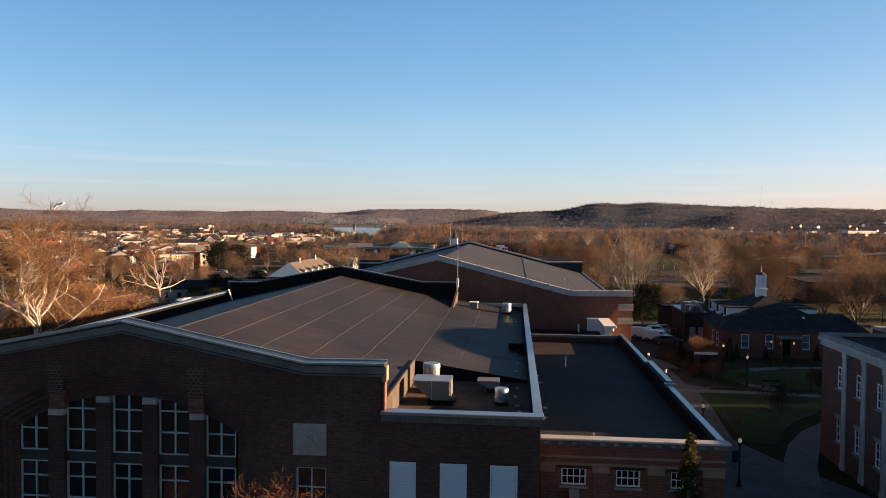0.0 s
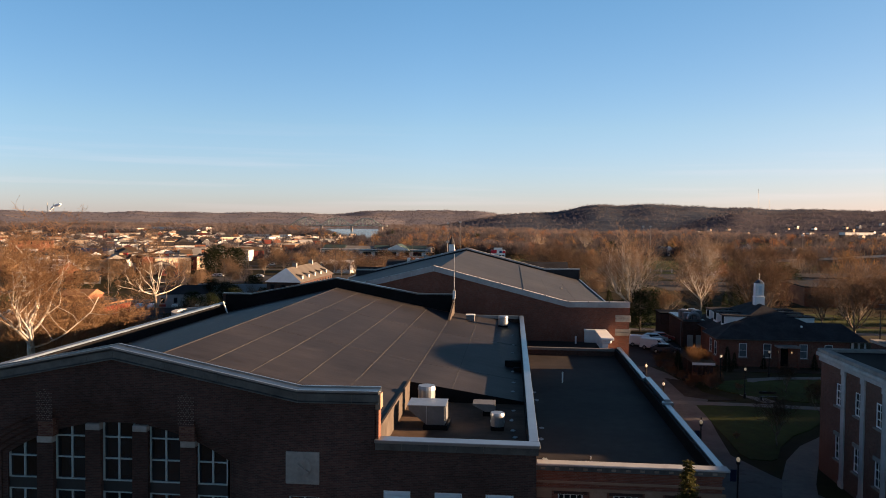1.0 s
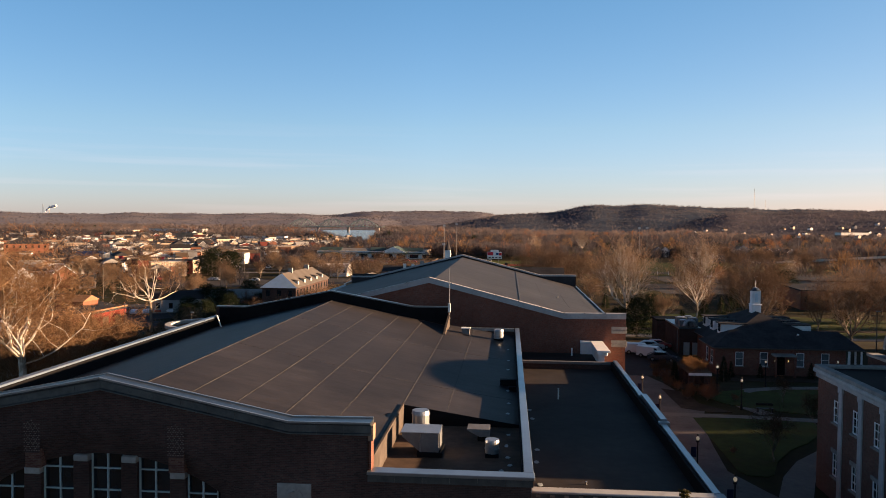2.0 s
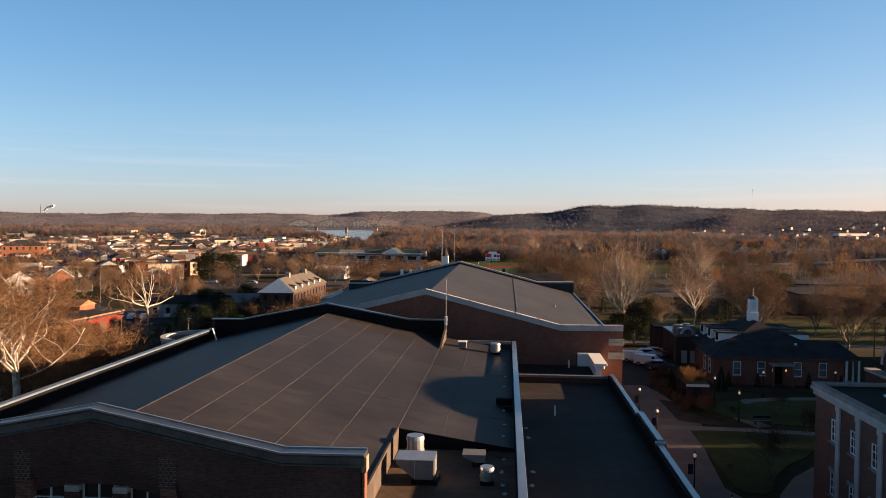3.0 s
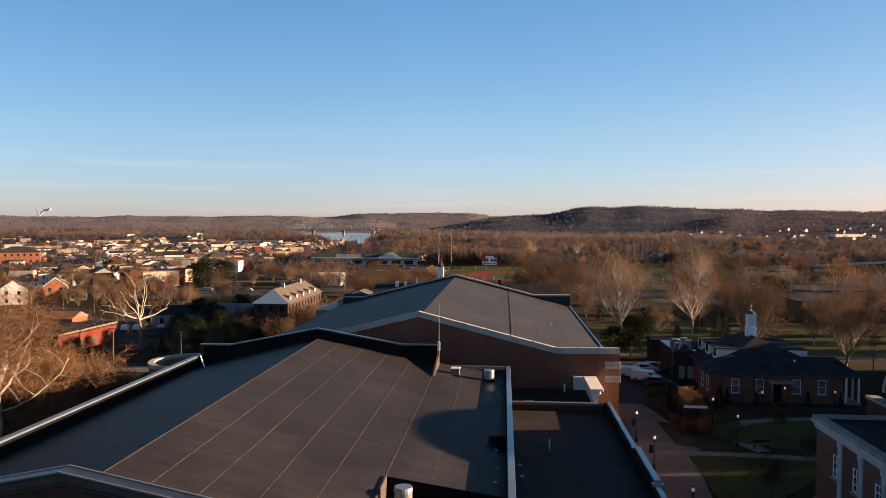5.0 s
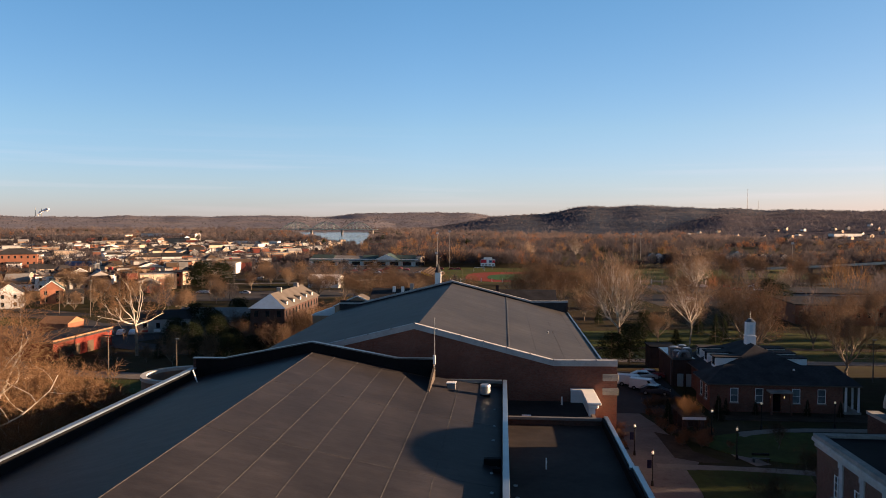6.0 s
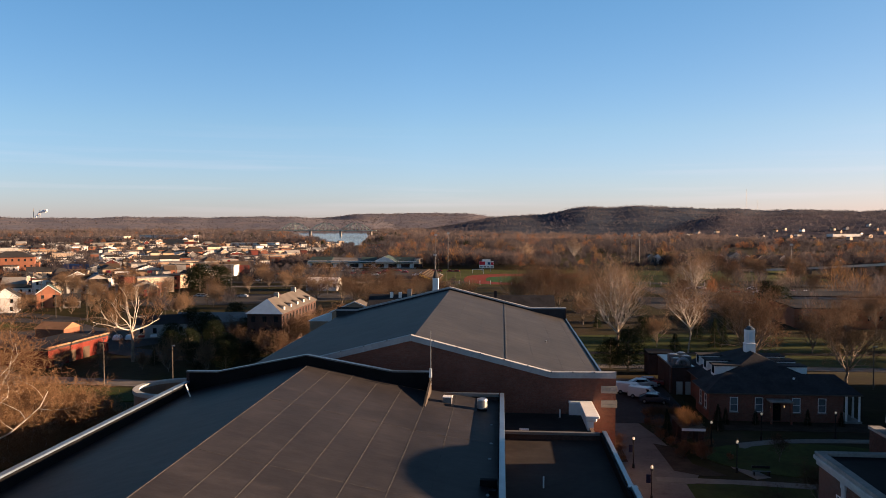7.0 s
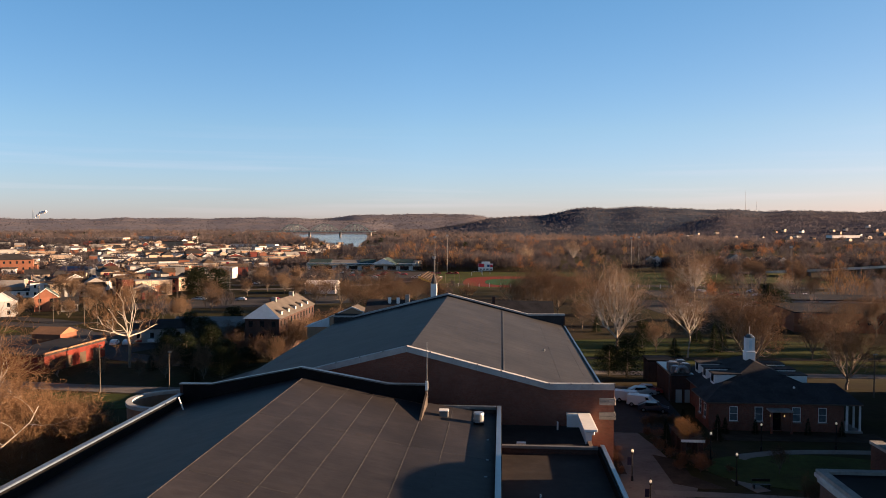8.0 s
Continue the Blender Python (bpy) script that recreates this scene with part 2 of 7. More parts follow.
BARK_PALE = bark("pale_grey_bark", (0.2, 0.16, 0.125), (0.46, 0.4, 0.33), 0.7)
BARK_WHITE = bark("sycamore_bark", (0.24, 0.2, 0.155), (0.56, 0.5, 0.43), 0.9)
FASCIA = surface("pale_fascia_paint", (0.36, 0.365, 0.37), 0.6, vary=0.15, big=0.5, small=3, bump=0.05, stain=(0.25, 0.25, 0.255))
TWIG = twigs("bare_twigs", [(0.12, 0.079, 0.053), (0.2, 0.131, 0.086), (0.28, 0.187, 0.124)])
TWIG_PALE = twigs("pale_tan_twigs", [(0.23, 0.16, 0.105), (0.36, 0.25, 0.165), (0.48, 0.34, 0.23)])
TWIG_BANK = twigs("rusty_tan_twigs", [(0.165, 0.094, 0.05), (0.275, 0.164, 0.092), (0.38, 0.245, 0.146)], through_light=0.4)
TWIG_WHITE = twigs("sycamore_twigs", [(0.15, 0.085, 0.04), (0.27, 0.155, 0.075), (0.38, 0.23, 0.118)])
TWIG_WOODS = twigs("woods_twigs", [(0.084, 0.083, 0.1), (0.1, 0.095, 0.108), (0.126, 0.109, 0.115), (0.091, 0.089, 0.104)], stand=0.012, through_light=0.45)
# far and hill twigs are paled and blued: distance haze in the colour
TWIG_FAR = twigs("hazed_far_twigs", [(0.155, 0.138, 0.145), (0.182, 0.156, 0.155), (0.205, 0.17, 0.16)], stand=0.006, through_light=0.45)
TWIG_HILL = twigs("hazed_hill_twigs", [(0.105, 0.112, 0.14), (0.125, 0.124, 0.146), (0.15, 0.138, 0.148)], stand=0.004, through_light=0.4)
TWIG_RUST = twigs("rusty_twigs", [(0.18, 0.085, 0.05), (0.26, 0.125, 0.072), (0.31, 0.175, 0.105)])
NEEDLES = twigs("conifer_needles", [(0.01, 0.017, 0.01), (0.022, 0.032, 0.016), (0.036, 0.042, 0.021)])
NEEDLES_GOLD = twigs("young_conifer_needles", [(0.025, 0.03, 0.012), (0.055, 0.056, 0.02), (0.1, 0.088, 0.03)])
FIELD = surface("sunny_winter_grass", (0.055, 0.066, 0.014), 0.95, vary=0.35, big=0.06, small=0.8, bump=0.4, stain=(0.045, 0.033, 0.013))
# darker twig colours hold the shade the small lawn trees stand in
TWIG_SHADED = twigs("shaded_twigs", [(0.05, 0.035, 0.025), (0.10, 0.065, 0.045), (0.14, 0.09, 0.06)])
TRACK_RED = surface("running_track", (0.17, 0.032, 0.022), 0.85, vary=0.12)
TURF = surface("field_turf", (0.03, 0.085, 0.03), 0.9, vary=0.15)


# ---- building blocks ----
BASE = {}


def thing(name, loc, label, category, group="", kind=""):
    e = new(name)
    e.location = loc
    BASE[e.name] = Vector(loc)
    return tagged(e, label, category, group, kind)


def mesh_from(name, bm, mats, smooth=False):
    bmesh.ops.recalc_face_normals(bm, faces=bm.faces)
    me = bpy.data.meshes.new(name)
    bm.to_mesh(me)
    bm.free()
    for m in mats if isinstance(mats, (list, tuple)) else [mats]:
        me.materials.append(m)
    if smooth:
        me.polygons.foreach_set("use_smooth", [True] * len(me.polygons))
    return me


def part(name, bm, material, parent, label="", smooth=False):
    """One mesh under a thing or part; the bmesh is in world metres."""
    base = BASE[parent.name]
    bmesh.ops.translate(bm, verts=bm.verts, vec=-base)
    ob = new(name, mesh_from(name, bm, material, smooth))
    ob.parent = parent
    BASE[ob.name] = base
    return tagged(ob, label)


def piece(name, me, parent, loc, turn=0.0, label=""):
    """One more object on a shared mesh, at loc in world metres."""
    ob = new(name, me)
    ob.parent = parent
    ob.location = Vector(loc) - BASE[parent.name]
    ob.rotation_euler.z = turn
    BASE[ob.name] = Vector(loc)
    return tagged(ob, label)


def single(name, bm, material, loc, label, category, group="", kind="", smooth=False):
    bmesh.ops.translate(bm, verts=bm.verts, vec=-Vector(loc))
    ob = new(name, mesh_from(name, bm, material, smooth))
    ob.location = loc
    BASE[ob.name] = Vector(loc)
    return tagged(ob, label, category, group, kind)


def box(bm, x0, x1, y0, y1, z0, z1, bevel=0.0):
    r = bmesh.ops.create_cube(bm, size=1.0, matrix=Matrix.Translation(((x0 + x1) / 2, (y0 + y1) / 2, (z0 + z1) / 2)) @ Matrix.Diagonal((abs(x1 - x0), abs(y1 - y0), abs(z1 - z0), 1)))
    if bevel:
        es = {e for v in r["verts"] for e in v.link_edges}
        bmesh.ops.bevel(bm, geom=list(es), offset=bevel, segments=1, affect="EDGES")
    return bm


def boxed(*a, bevel=0.0):
    return box(bmesh.new(), *a, bevel=bevel)


def prism(bm, pts, axis, a, b):
    """Extrudes the closed outline pts from a to b along axis 'x', 'y' or 'z'."""
    def at(p, q):
        return {"x": (q, p[0], p[1]), "y": (p[0], q, p[1]), "z": (p[0], p[1], q)}[axis]
    lo, hi = [bm.verts.new(at(p, a)) for p in pts], [bm.verts.new(at(p, b)) for p in pts]
    bm.faces.new(lo), bm.faces.new(hi[::-1])
    for i in range(len(pts)):
        j = (i + 1) % len(pts)
        bm.faces.new((lo[i], lo[j], hi[j], hi[i]))
    return bm


def cyl(bm, x, y, z0, z1, r0, r1=None, seg=12, cap=True):
    bmesh.ops.create_cone(bm, cap_ends=cap, segments=seg, radius1=r0, radius2=r0 if r1 is None else r1, depth=z1 - z0, matrix=Matrix.Translation((x, y, (z0 + z1) / 2)))
    return bm


def ball(bm, x, y, z, r, sz=1.0, u=10, v=7):
    bmesh.ops.create_uvsphere(bm, u_segments=u, v_segments=v, radius=r, matrix=Matrix.Translation((x, y, z)) @ Matrix.Diagonal((1, 1, sz, 1)))
    return bm


def panel(outer, holes, axis, at, thick):
    """An upright wall: outline with openings through it, from at to at + thick along axis ('y' or 'x')."""
    bm = bmesh.new()
    edges = []
    for loop in (outer, *holes):
        vs = [bm.verts.new((p[0], at, p[1]) if axis == "y" else (at, p[0], p[1])) for p in loop]
        edges += [bm.edges.new((vs[i], vs[(i + 1) % len(vs)])) for i in range(len(vs))]
    bmesh.ops.triangle_fill(bm, use_beauty=True, use_dissolve=False, edges=edges)
    r = bmesh.ops.extrude_face_region(bm, geom=bm.faces[:])
    bmesh.ops.translate(bm, verts=[v for v in r["geom"] if isinstance(v, bmesh.types.BMVert)], vec=(0, thick, 0) if axis == "y" else (thick, 0, 0))
    return bm


def rect(a0, a1, z0, z1):
    return [(a0, z0), (a1, z0), (a1, z1), (a0, z1)]


def sweep(bm, path, profile, axis):
    """A moulding along path (points (a, z)) in the plane across axis; profile: closed outline (offset along axis, height), mitred upright."""
    rings = []
    for a, z in path:
        rings.append([bm.verts.new((a, o, z + h) if axis == "y" else (o, a, z + h)) for o, h in profile])
    k = len(profile)
    for r0, r1 in zip(rings, rings[1:]):
        for i in range(k):
            bm.faces.new((r0[i], r0[(i + 1) % k], r1[(i + 1) % k], r1[i]))
    bm.faces.new(rings[0]), bm.faces.new(rings[-1][::-1])
    return bm


def tube(V, F, p, q, r0, r1, k):
    d = (q - p).normalized()
    a = d.orthogonal().normalized()
    b = d.cross(a)
    i0 = len(V)
    for c, r in ((p, r0), (q, r1)):
        for j in range(k):
            t = 2 * math.pi * j / k
            V.append(c + a * (r * math.cos(t)) + b * (r * math.sin(t)))
    for j in range(k):
        F.append((i0 + j, i0 + (j + 1) % k, i0 + k + (j + 1) % k, i0 + k + j))


def step(a, b, v):
    t = min(1.0, max(0.0, (v - a) / (b - a)))
    return t * t * (3 - 2 * t)


def gz(x, y):
    """Height of the ground: the campus stands on a terrace over the river plain."""
    low = max(step(-40, -66, x) * step(-60, 20, y), step(104, 165, y), step(80, 190, abs(x)))
    return -1.25 * step(62, 79, y) * (1 - low) - 6.9 * low


def sash(parent, axis, a0, a1, z0, z1, at, side, cols, rows, frame_mat, bar=0.05, depth=0.12, pane_inset=0.05, name="window", sill=0.0, label="", glazing=None):
    """A window in its opening: frame with bars, one pane of glass behind each light. at: the wall's face, side: +1 if the wall lies towards plus along axis."""
    bm = bmesh.new()
    w, h = (a1 - a0) / cols, (z1 - z0) / rows
    d0, d1 = at + side * 0.06, at + side * (0.06 + depth)

    def bx(p0, p1, q0, q1, e0, e1):
        box(bm, p0, p1, min(e0, e1), max(e0, e1), q0, q1) if axis == "y" else box(bm, min(e0, e1), max(e0, e1), p0, p1, q0, q1)
    bx(a0, a0 + bar * 1.5, z0, z1, d0, d1), bx(a1 - bar * 1.5, a1, z0, z1, d0, d1)
    bx(a0 + bar * 1.5, a1 - bar * 1.5, z0, z0 + bar * 1.5, d0, d1), bx(a0 + bar * 1.5, a1 - bar * 1.5, z1 - bar * 1.5, z1, d0, d1)
    for i in range(1, cols):
        bx(a0 + i * w - bar / 2, a0 + i * w + bar / 2, z0 + bar * 1.5, z1 - bar * 1.5, d0 + side * 0.02, d1 - side * 0.02)
    for j in range(1, rows):
        for i in range(cols):
            bx(a0 + i * w + bar * (1.5 if i == 0 else 0.5), a0 + (i + 1) * w - bar * (1.5 if i == cols - 1 else 0.5), z0 + j * h - bar / 2, z0 + j * h + bar / 2, d0 + side * 0.02, d1 - side * 0.02)
    win = part(name, bm, frame_mat, parent, label)
    if sill:
        s = bmesh.new()
        s0, s1 = at - side * sill, at + side * 0.05
        box(s, a0 - 0.08, a1 + 0.08, min(s0, s1), max(s0, s1), z0 - 0.12, z0 - 0.003) if axis == "y" else box(s, min(s0, s1), max(s0, s1), a0 - 0.08, a1 + 0.08, z0 - 0.12, z0 - 0.003)
        part("window_sill", s, STONE, win)
    g = bmesh.new()
    e0, e1 = at + side * (0.06 + pane_inset), at + side * (0.075 + pane_inset)
    if axis == "y":
        box(g, a0 + 0.02, a1 - 0.02, min(e0, e1), max(e0, e1), z0 + 0.02, z1 - 0.02)
    else:
        box(g, min(e0, e1), max(e0, e1), a0 + 0.02, a1 - 0.02, z0 + 0.02, z1 - 0.02)
    part("pane", g, glazing or GLASS, win)
    return win

# ---- gymnasium with the arched window ----
CX, CZ = -19.12, -0.16


def arc(r, w, n=28):
    """Points on the arch of radius r, from half-width -w to w."""
    return [(CX - w + 2 * w * i / n, CZ + math.sqrt(r * r - (w - 2 * w * i / n) ** 2)) for i in range(n + 1)]


gym = thing("gymnasium", (-15.6, 22, 0), "dark red brick gymnasium with arched window and low gabled roof", "building")
opening = [(CX - 6.33, 0.8), (CX + 6.33, 0.8)] + arc(10.66, 6.33)[::-1]
louvre_x = [(-6.66, -5.47), (-4.40, -3.20), (-2.17, -0.96)]
holes = [opening, rect(-10.97, -9.54, 4.7, 6.6)] + [rect(a, b, 4.6, 7.02) for a, b in louvre_x]
outline = [(-31.2, -0.4), (0, -0.4), (0, 8.84), (-7.0, 8.84), (-7.0, 10.86), (-10.5, 10.81), (-19.05, 12.5), (-27.6, 10.81), (-31.2, 10.86)]
front = part("front_wall", panel(outline, holes, "y", 0.0, 0.45), BRICK, gym)
for k in range(4):
    ro, wo = 10.66 - 0.25 * k, 6.33 - 0.25 * k
    pts = [(CX - wo, 0.8)] + arc(ro, wo) + [(CX + wo, 0.8), (CX + wo - 0.245, 0.8)] + arc(ro - 0.245, wo - 0.245)[::-1] + [(CX - wo + 0.245, 0.8)]
    part("arch_ring", prism(bmesh.new(), pts, "y", 0.10 + 0.11 * k, 0.62), BRICK, gym)
bays = [(-24.44, -22.93), (-22.14, -20.58), (-19.85, -18.33), (-17.60, -16.07), (-15.33, -13.92)]


def top_of(x):
    return CZ + math.sqrt(9.80 ** 2 - (x - CX) ** 2)


for a, b in bays:
    bm = bmesh.new()
    d0, d1, t = 0.52, 0.62, 0.055
    for z0, z1 in ((1.5, 6.26), (6.75, None)):
        za, zb = (z1 or top_of(a + t)), (z1 or top_of(b - t))
        box(bm, a, a + t, d0, d1, z0, za), box(bm, b - t, b, d0, d1, z0, zb)
        box(bm, a + t, b - t, d0, d1, z0, z0 + t)
        m = (a + b) / 2
        box(bm, m - 0.035, m + 0.035, d0 + 0.01, d1, z0 + t, z1 or top_of(m))
        zz = z0 + 1.04
        while zz < (z1 or min(za, zb)) - 0.25:
            box(bm, a + t, m - 0.035, d0 + 0.01, d1, zz - 0.03, zz + 0.03), box(bm, m + 0.035, b - t, d0 + 0.01, d1, zz - 0.03, zz + 0.03)
            zz += 1.0
        if z1:
            box(bm, a + t, b - t, d0, d1, z1 - t, z1)
        else:
            n = 8
            up = [(a + (b - a) * i / n, top_of(a + (b - a) * i / n)) for i in range(n + 1)]
            prism(bm, up + [(x, z - 0.07) for x, z in up[::-1]], "y", d0, d1)
    win = part("arched_window", bm, FRAME_GREY, gym, "tall gridded window in pale paint")
    part("spandrel", boxed(a + 0.01, b - 0.01, 0.54, 0.62, 6.263, 6.747), SPANDREL, win)
    up = [(a + (b - a) * i / 8, top_of(a + (b - a) * i / 8)) for i in range(9)]
    part("pane", prism(bmesh.new(), [(a, 1.5)] + up + [(b, 1.5)], "y", 0.625, 0.64), GLASS, win)
for (a, b), (c, d) in zip(bays, bays[1:]):
    zt = min(top_of(b), top_of(c))
    pier = part("pier", boxed(b, c, 0.28, 0.66, 0.8, zt - 0.38), BRICK, gym)
    part("capital", boxed(b + 0.02, c - 0.02, 0.23, 0.66, zt - 0.378, zt - 0.08, bevel=0.03), STONE, pier)
part("sill_wall", boxed(-24.55, -13.89, 0.3, 0.66, 0.8, 1.5), BRICK, gym)
# black sheet in place of the unlit hall behind the glass
part("unlit_room_sheet", boxed(-25.0, -13.0, 1.2, 1.3, 0.5, 9.8), DARK, gym)
for x in (-22.36, -15.66):
    pts = [(x - 0.34, 9.55), (x + 0.34, 9.55), (x + 0.40, 10.0), (x + 0.40, 10.95), (x, 11.2), (x - 0.40, 10.95), (x - 0.40, 10.0)]
    pan = part("patterned_panel", prism(bmesh.new(), pts, "y", -0.012, 0.02), BRICK, gym, "brick panel with pale diamond pattern")
    bm = bmesh.new()
    for r in range(17):
        for c in range(-3, 4):
            px, pz = x + c * 0.115 + (0.0575 if r % 2 else 0), 9.66 + r * 0.085
            if abs(px - x) < 0.35 and pz < 11.08 - 0.6 * abs(px - x) and (r + 2 * c) % 4 != 1:
                box(bm, px - 0.032, px + 0.032, -0.02, -0.0125, pz - 0.02, pz + 0.02)
    tagged(part("header_bricks", bm, HEADER_BRICK, pan, "pale header bricks"), "pale header bricks", kind="stuff")
for x in (-22.36, -15.66):
    part("patterned_pilaster", boxed(x - 0.36, x + 0.36, 0.06, 0.5, 8.85, 9.7), BRICK_HEADER, gym)

# stone plaque with a worn crest
plq = part("plaque", boxed(-11.06, -9.54, -0.05, 0.02, 7.16, 8.6, bevel=0.015), STONE, gym, "grey square stone plaque with worn crest")
bm = bmesh.new()
shield = [(-10.3 + 0.42 * math.cos(t) * (1.0 if math.sin(t) > 0 else 0.92), 7.93 + 0.46 * math.sin(t)) for t in np.linspace(0, 2 * math.pi, 22, endpoint=False)]
prism(bm, shield, "y", -0.10, -0.05)
part("crest", bm, STONE, plq)
bm = bmesh.new()
for i in range(14):
    t0, t1 = i / 14, (i + 1) / 14
    c = [(-10.3 + 0.22 * math.sin(2 * math.pi * t), 7.56 + 0.72 * t) for t in (t0, t1)]
    prism(bm, [(c[0][0] - 0.07, c[0][1]), (c[0][0] + 0.07, c[0][1]), (c[1][0] + 0.07, c[1][1]), (c[1][0] - 0.07, c[1][1])], "y", -0.2, -0.098)
part("relief", bm, STONE, plq)
part("scroll_bar", boxed(-10.82, -9.78, -0.085, -0.05, 7.25, 7.33), STONE, plq)
sash(gym, "y", -10.97, -9.54, 4.7, 6.6, 0.12, 1, 2, 2, FRAME_GREY, 0.06, sill=0.16)
slat = bmesh.new()
prism(slat, [(-0.03, 0.046), (-0.012, 0.057), (0.10, -0.044), (0.085, -0.055)], "x", -0.53, 0.53)
for v in slat.verts:
    v.co.y = -v.co.y + 0.05
slat_me = mesh_from("slat", slat, LOUVRE)
for a, b in louvre_x:
    bm = bmesh.new()
    box(bm, a, a + 0.06, 0.02, 0.2, 4.6, 7.02), box(bm, b - 0.06, b, 0.02, 0.2, 4.6, 7.02)
    box(bm, a + 0.06, b - 0.06, 0.02, 0.2, 6.95, 7.02), box(bm, a + 0.06, b - 0.06, 0.02, 0.2, 4.6, 4.67)
    lv = part("louvre", bm, LOUVRE, gym, "pale blue-grey ventilation louvre")
    part("backing", boxed(a + 0.06, b - 0.06, 0.22, 0.25, 4.6, 7.02), DARK, lv)
    for i in range(16):
        piece("slat", slat_me, lv, ((a + b) / 2, 0.05, 4.77 + 0.142 * i))

# walls, parapets, roof
part("right_wall", boxed(-0.3, 0, 0.45, 46.0, -0.4, 8.98), BRICK, gym)
part("left_wall", boxed(-31.35, -31.03, 0.45, 45.0, -7.0, 10.0), BRICK, gym)
back = [(-31.35, 11.16), (-28.2, 11.18), (-19.2, 12.98), (-10.7, 11.5), (-7.1, 11.5)]
part("back_wall", panel([(-31.35, -7.0), (-7.1, -7.0)] + [(x, z - 0.12) for x, z in back[::-1]], [], "y", 45.0, 0.4), BRICK, gym)
part("back_parapet_lining", panel([(-31.0, 8.0), (-7.12, 8.0)] + [(max(x, -31.0), z - 0.13) for x, z in back[::-1]], [], "y", 44.9, 0.096), TAR, gym, "black membrane lining")
part("back_coping", sweep(bmesh.new(), back, [(44.84, 0), (44.84, -0.12), (45.46, -0.12), (45.46, 0)], "y"), COPING, gym)
part("back_low_wall", boxed(-7.1, 0, 45.7, 46.0, -1.0, 8.98), BRICK, gym)
fcop = [(-31.4, 11.45), (-27.6, 11.41), (-19.05, 13.1), (-10.5, 11.41), (-6.88, 11.45)]
part("front_coping", sweep(bmesh.new(), fcop, [(-0.26, 0), (-0.26, -0.1), (-0.2, -0.16), (0.55, -0.16), (0.55, 0)], "y"), COPING, gym, "weathered grey metal coping")
for (x0, z0), (x1, z1) in zip(fcop, fcop[1:]):
    n = max(2, round((x1 - x0) / 1.25))
    for i in range(n):
        p = [(x0 + (x1 - x0) * (i + e) / n, z0 + (z1 - z0) * (i + e) / n) for e in (0.004, 0.996)]
        part("coping_stone", sweep(bmesh.new(), p, [(-0.10, -0.163), (-0.10, -0.50), (-0.16, -0.54), (-0.16, -0.595), (0.45, -0.595), (0.45, -0.163)], "y"), COPING, gym)
part("low_coping", boxed(-7.06, 0.16, -0.22, 0.5, 9.16, 9.3, bevel=0.02), COPING_WHITE, gym)
for i in range(6):
    a = -7.04 + i * 1.19
    part("coping_stone", boxed(a + 0.005, a + 1.185, -0.12, 0.45, 8.845, 9.157), COPING, gym)
part("side_coping", boxed(-0.3, 0.12, 0.502, 46.06, 8.985, 9.3, bevel=0.02), COPING_WHITE, gym)
part("back_low_coping", boxed(-7.1, -0.375, 45.62, 46.06, 8.985, 9.3, bevel=0.02), COPING_WHITE, gym)
part("left_coping", prism(bmesh.new(), [(-31.45, 10.02), (-31.45, 10.19), (-30.99, 10.2), (-30.95, 10.17), (-30.95, 10.065)], "y", 0.56, 44.9), COPING_LEFT, gym)
part("left_parapet", boxed(-31.35, -31.1, 0.5, 44.95, 10.003, 10.065), TAR, gym)
part("left_parapet_lining", boxed(-31.096, -30.98, 0.5, 44.88, 8.2, 10.015), TAR, gym)
part("right_parapet_lining", boxed(-0.36, -0.305, 0.5, 45.6, 8.3, 9.2), TAR, gym)
part("front_parapet_lining", panel([(-31.0, 8.2), (-26.5, 8.2), (-26.5, 9.85), (-12.0, 9.85), (-12.0, 9.2), (-7.0, 9.2), (-7.0, 10.8), (-10.5, 10.75), (-19.05, 12.44), (-27.6, 10.75), (-31.0, 10.8)], [], "y", 0.455, 0.045), TAR, gym)
RIDGE_X, RIDGE_Z = -19.05, 11.95


def roof_z(x):
    return RIDGE_Z - (0.2 if x > RIDGE_X else 0.235) * abs(x - RIDGE_X) if x < -7 else RIDGE_Z - 0.2 * 12.05 - 0.15 * (x + 7)


part("roof", prism(bmesh.new(), [(-31.0, roof_z(-31)), (RIDGE_X, RIDGE_Z), (-7.0, roof_z(-7)), (-7.0, roof_z(-7) - 0.4), (RIDGE_X, RIDGE_Z - 0.4), (-31.0, roof_z(-31) - 0.4)], "y", 0.5, 44.9), MEMBRANE, gym, "brown-grey membrane roof")
part("roof_strip", prism(bmesh.new(), [(-7.0, roof_z(-7)), (-0.36, roof_z(-0.36)), (-0.36, 8.1), (-7.0, 8.1)], "y", 11.0, 45.7), MEMBRANE, gym)
part("roof_edge", prism(bmesh.new(), [(-7.0, roof_z(-7) + 0.03), (-0.36, roof_z(-0.36) + 0.03), (-0.36, 8.3), (-7.0, 8.3)], "y", 10.94, 10.996), TAR, gym, "black roof edge flashing")
part("well_floor", boxed(-7.0, -0.36, 0.5, 10.93, 8.15, 8.42), WELL_FLOOR, gym, "sunken mechanical roof well")
part("well_wall", boxed(-7.05, -6.95, 0.56, 10.93, 8.42, roof_z(-7) + 0.12), WELL_WALL, gym)
part("parapet_end_block", boxed(-7.05, -6.90, 0.0, 0.62, 8.84, 10.6), BRICK_LIGHT, gym)
part("parapet_end_stone", boxed(-7.04, -6.80, -0.06, 0.5, 10.6, 11.28, bevel=0.02), STONE_TAN, gym)
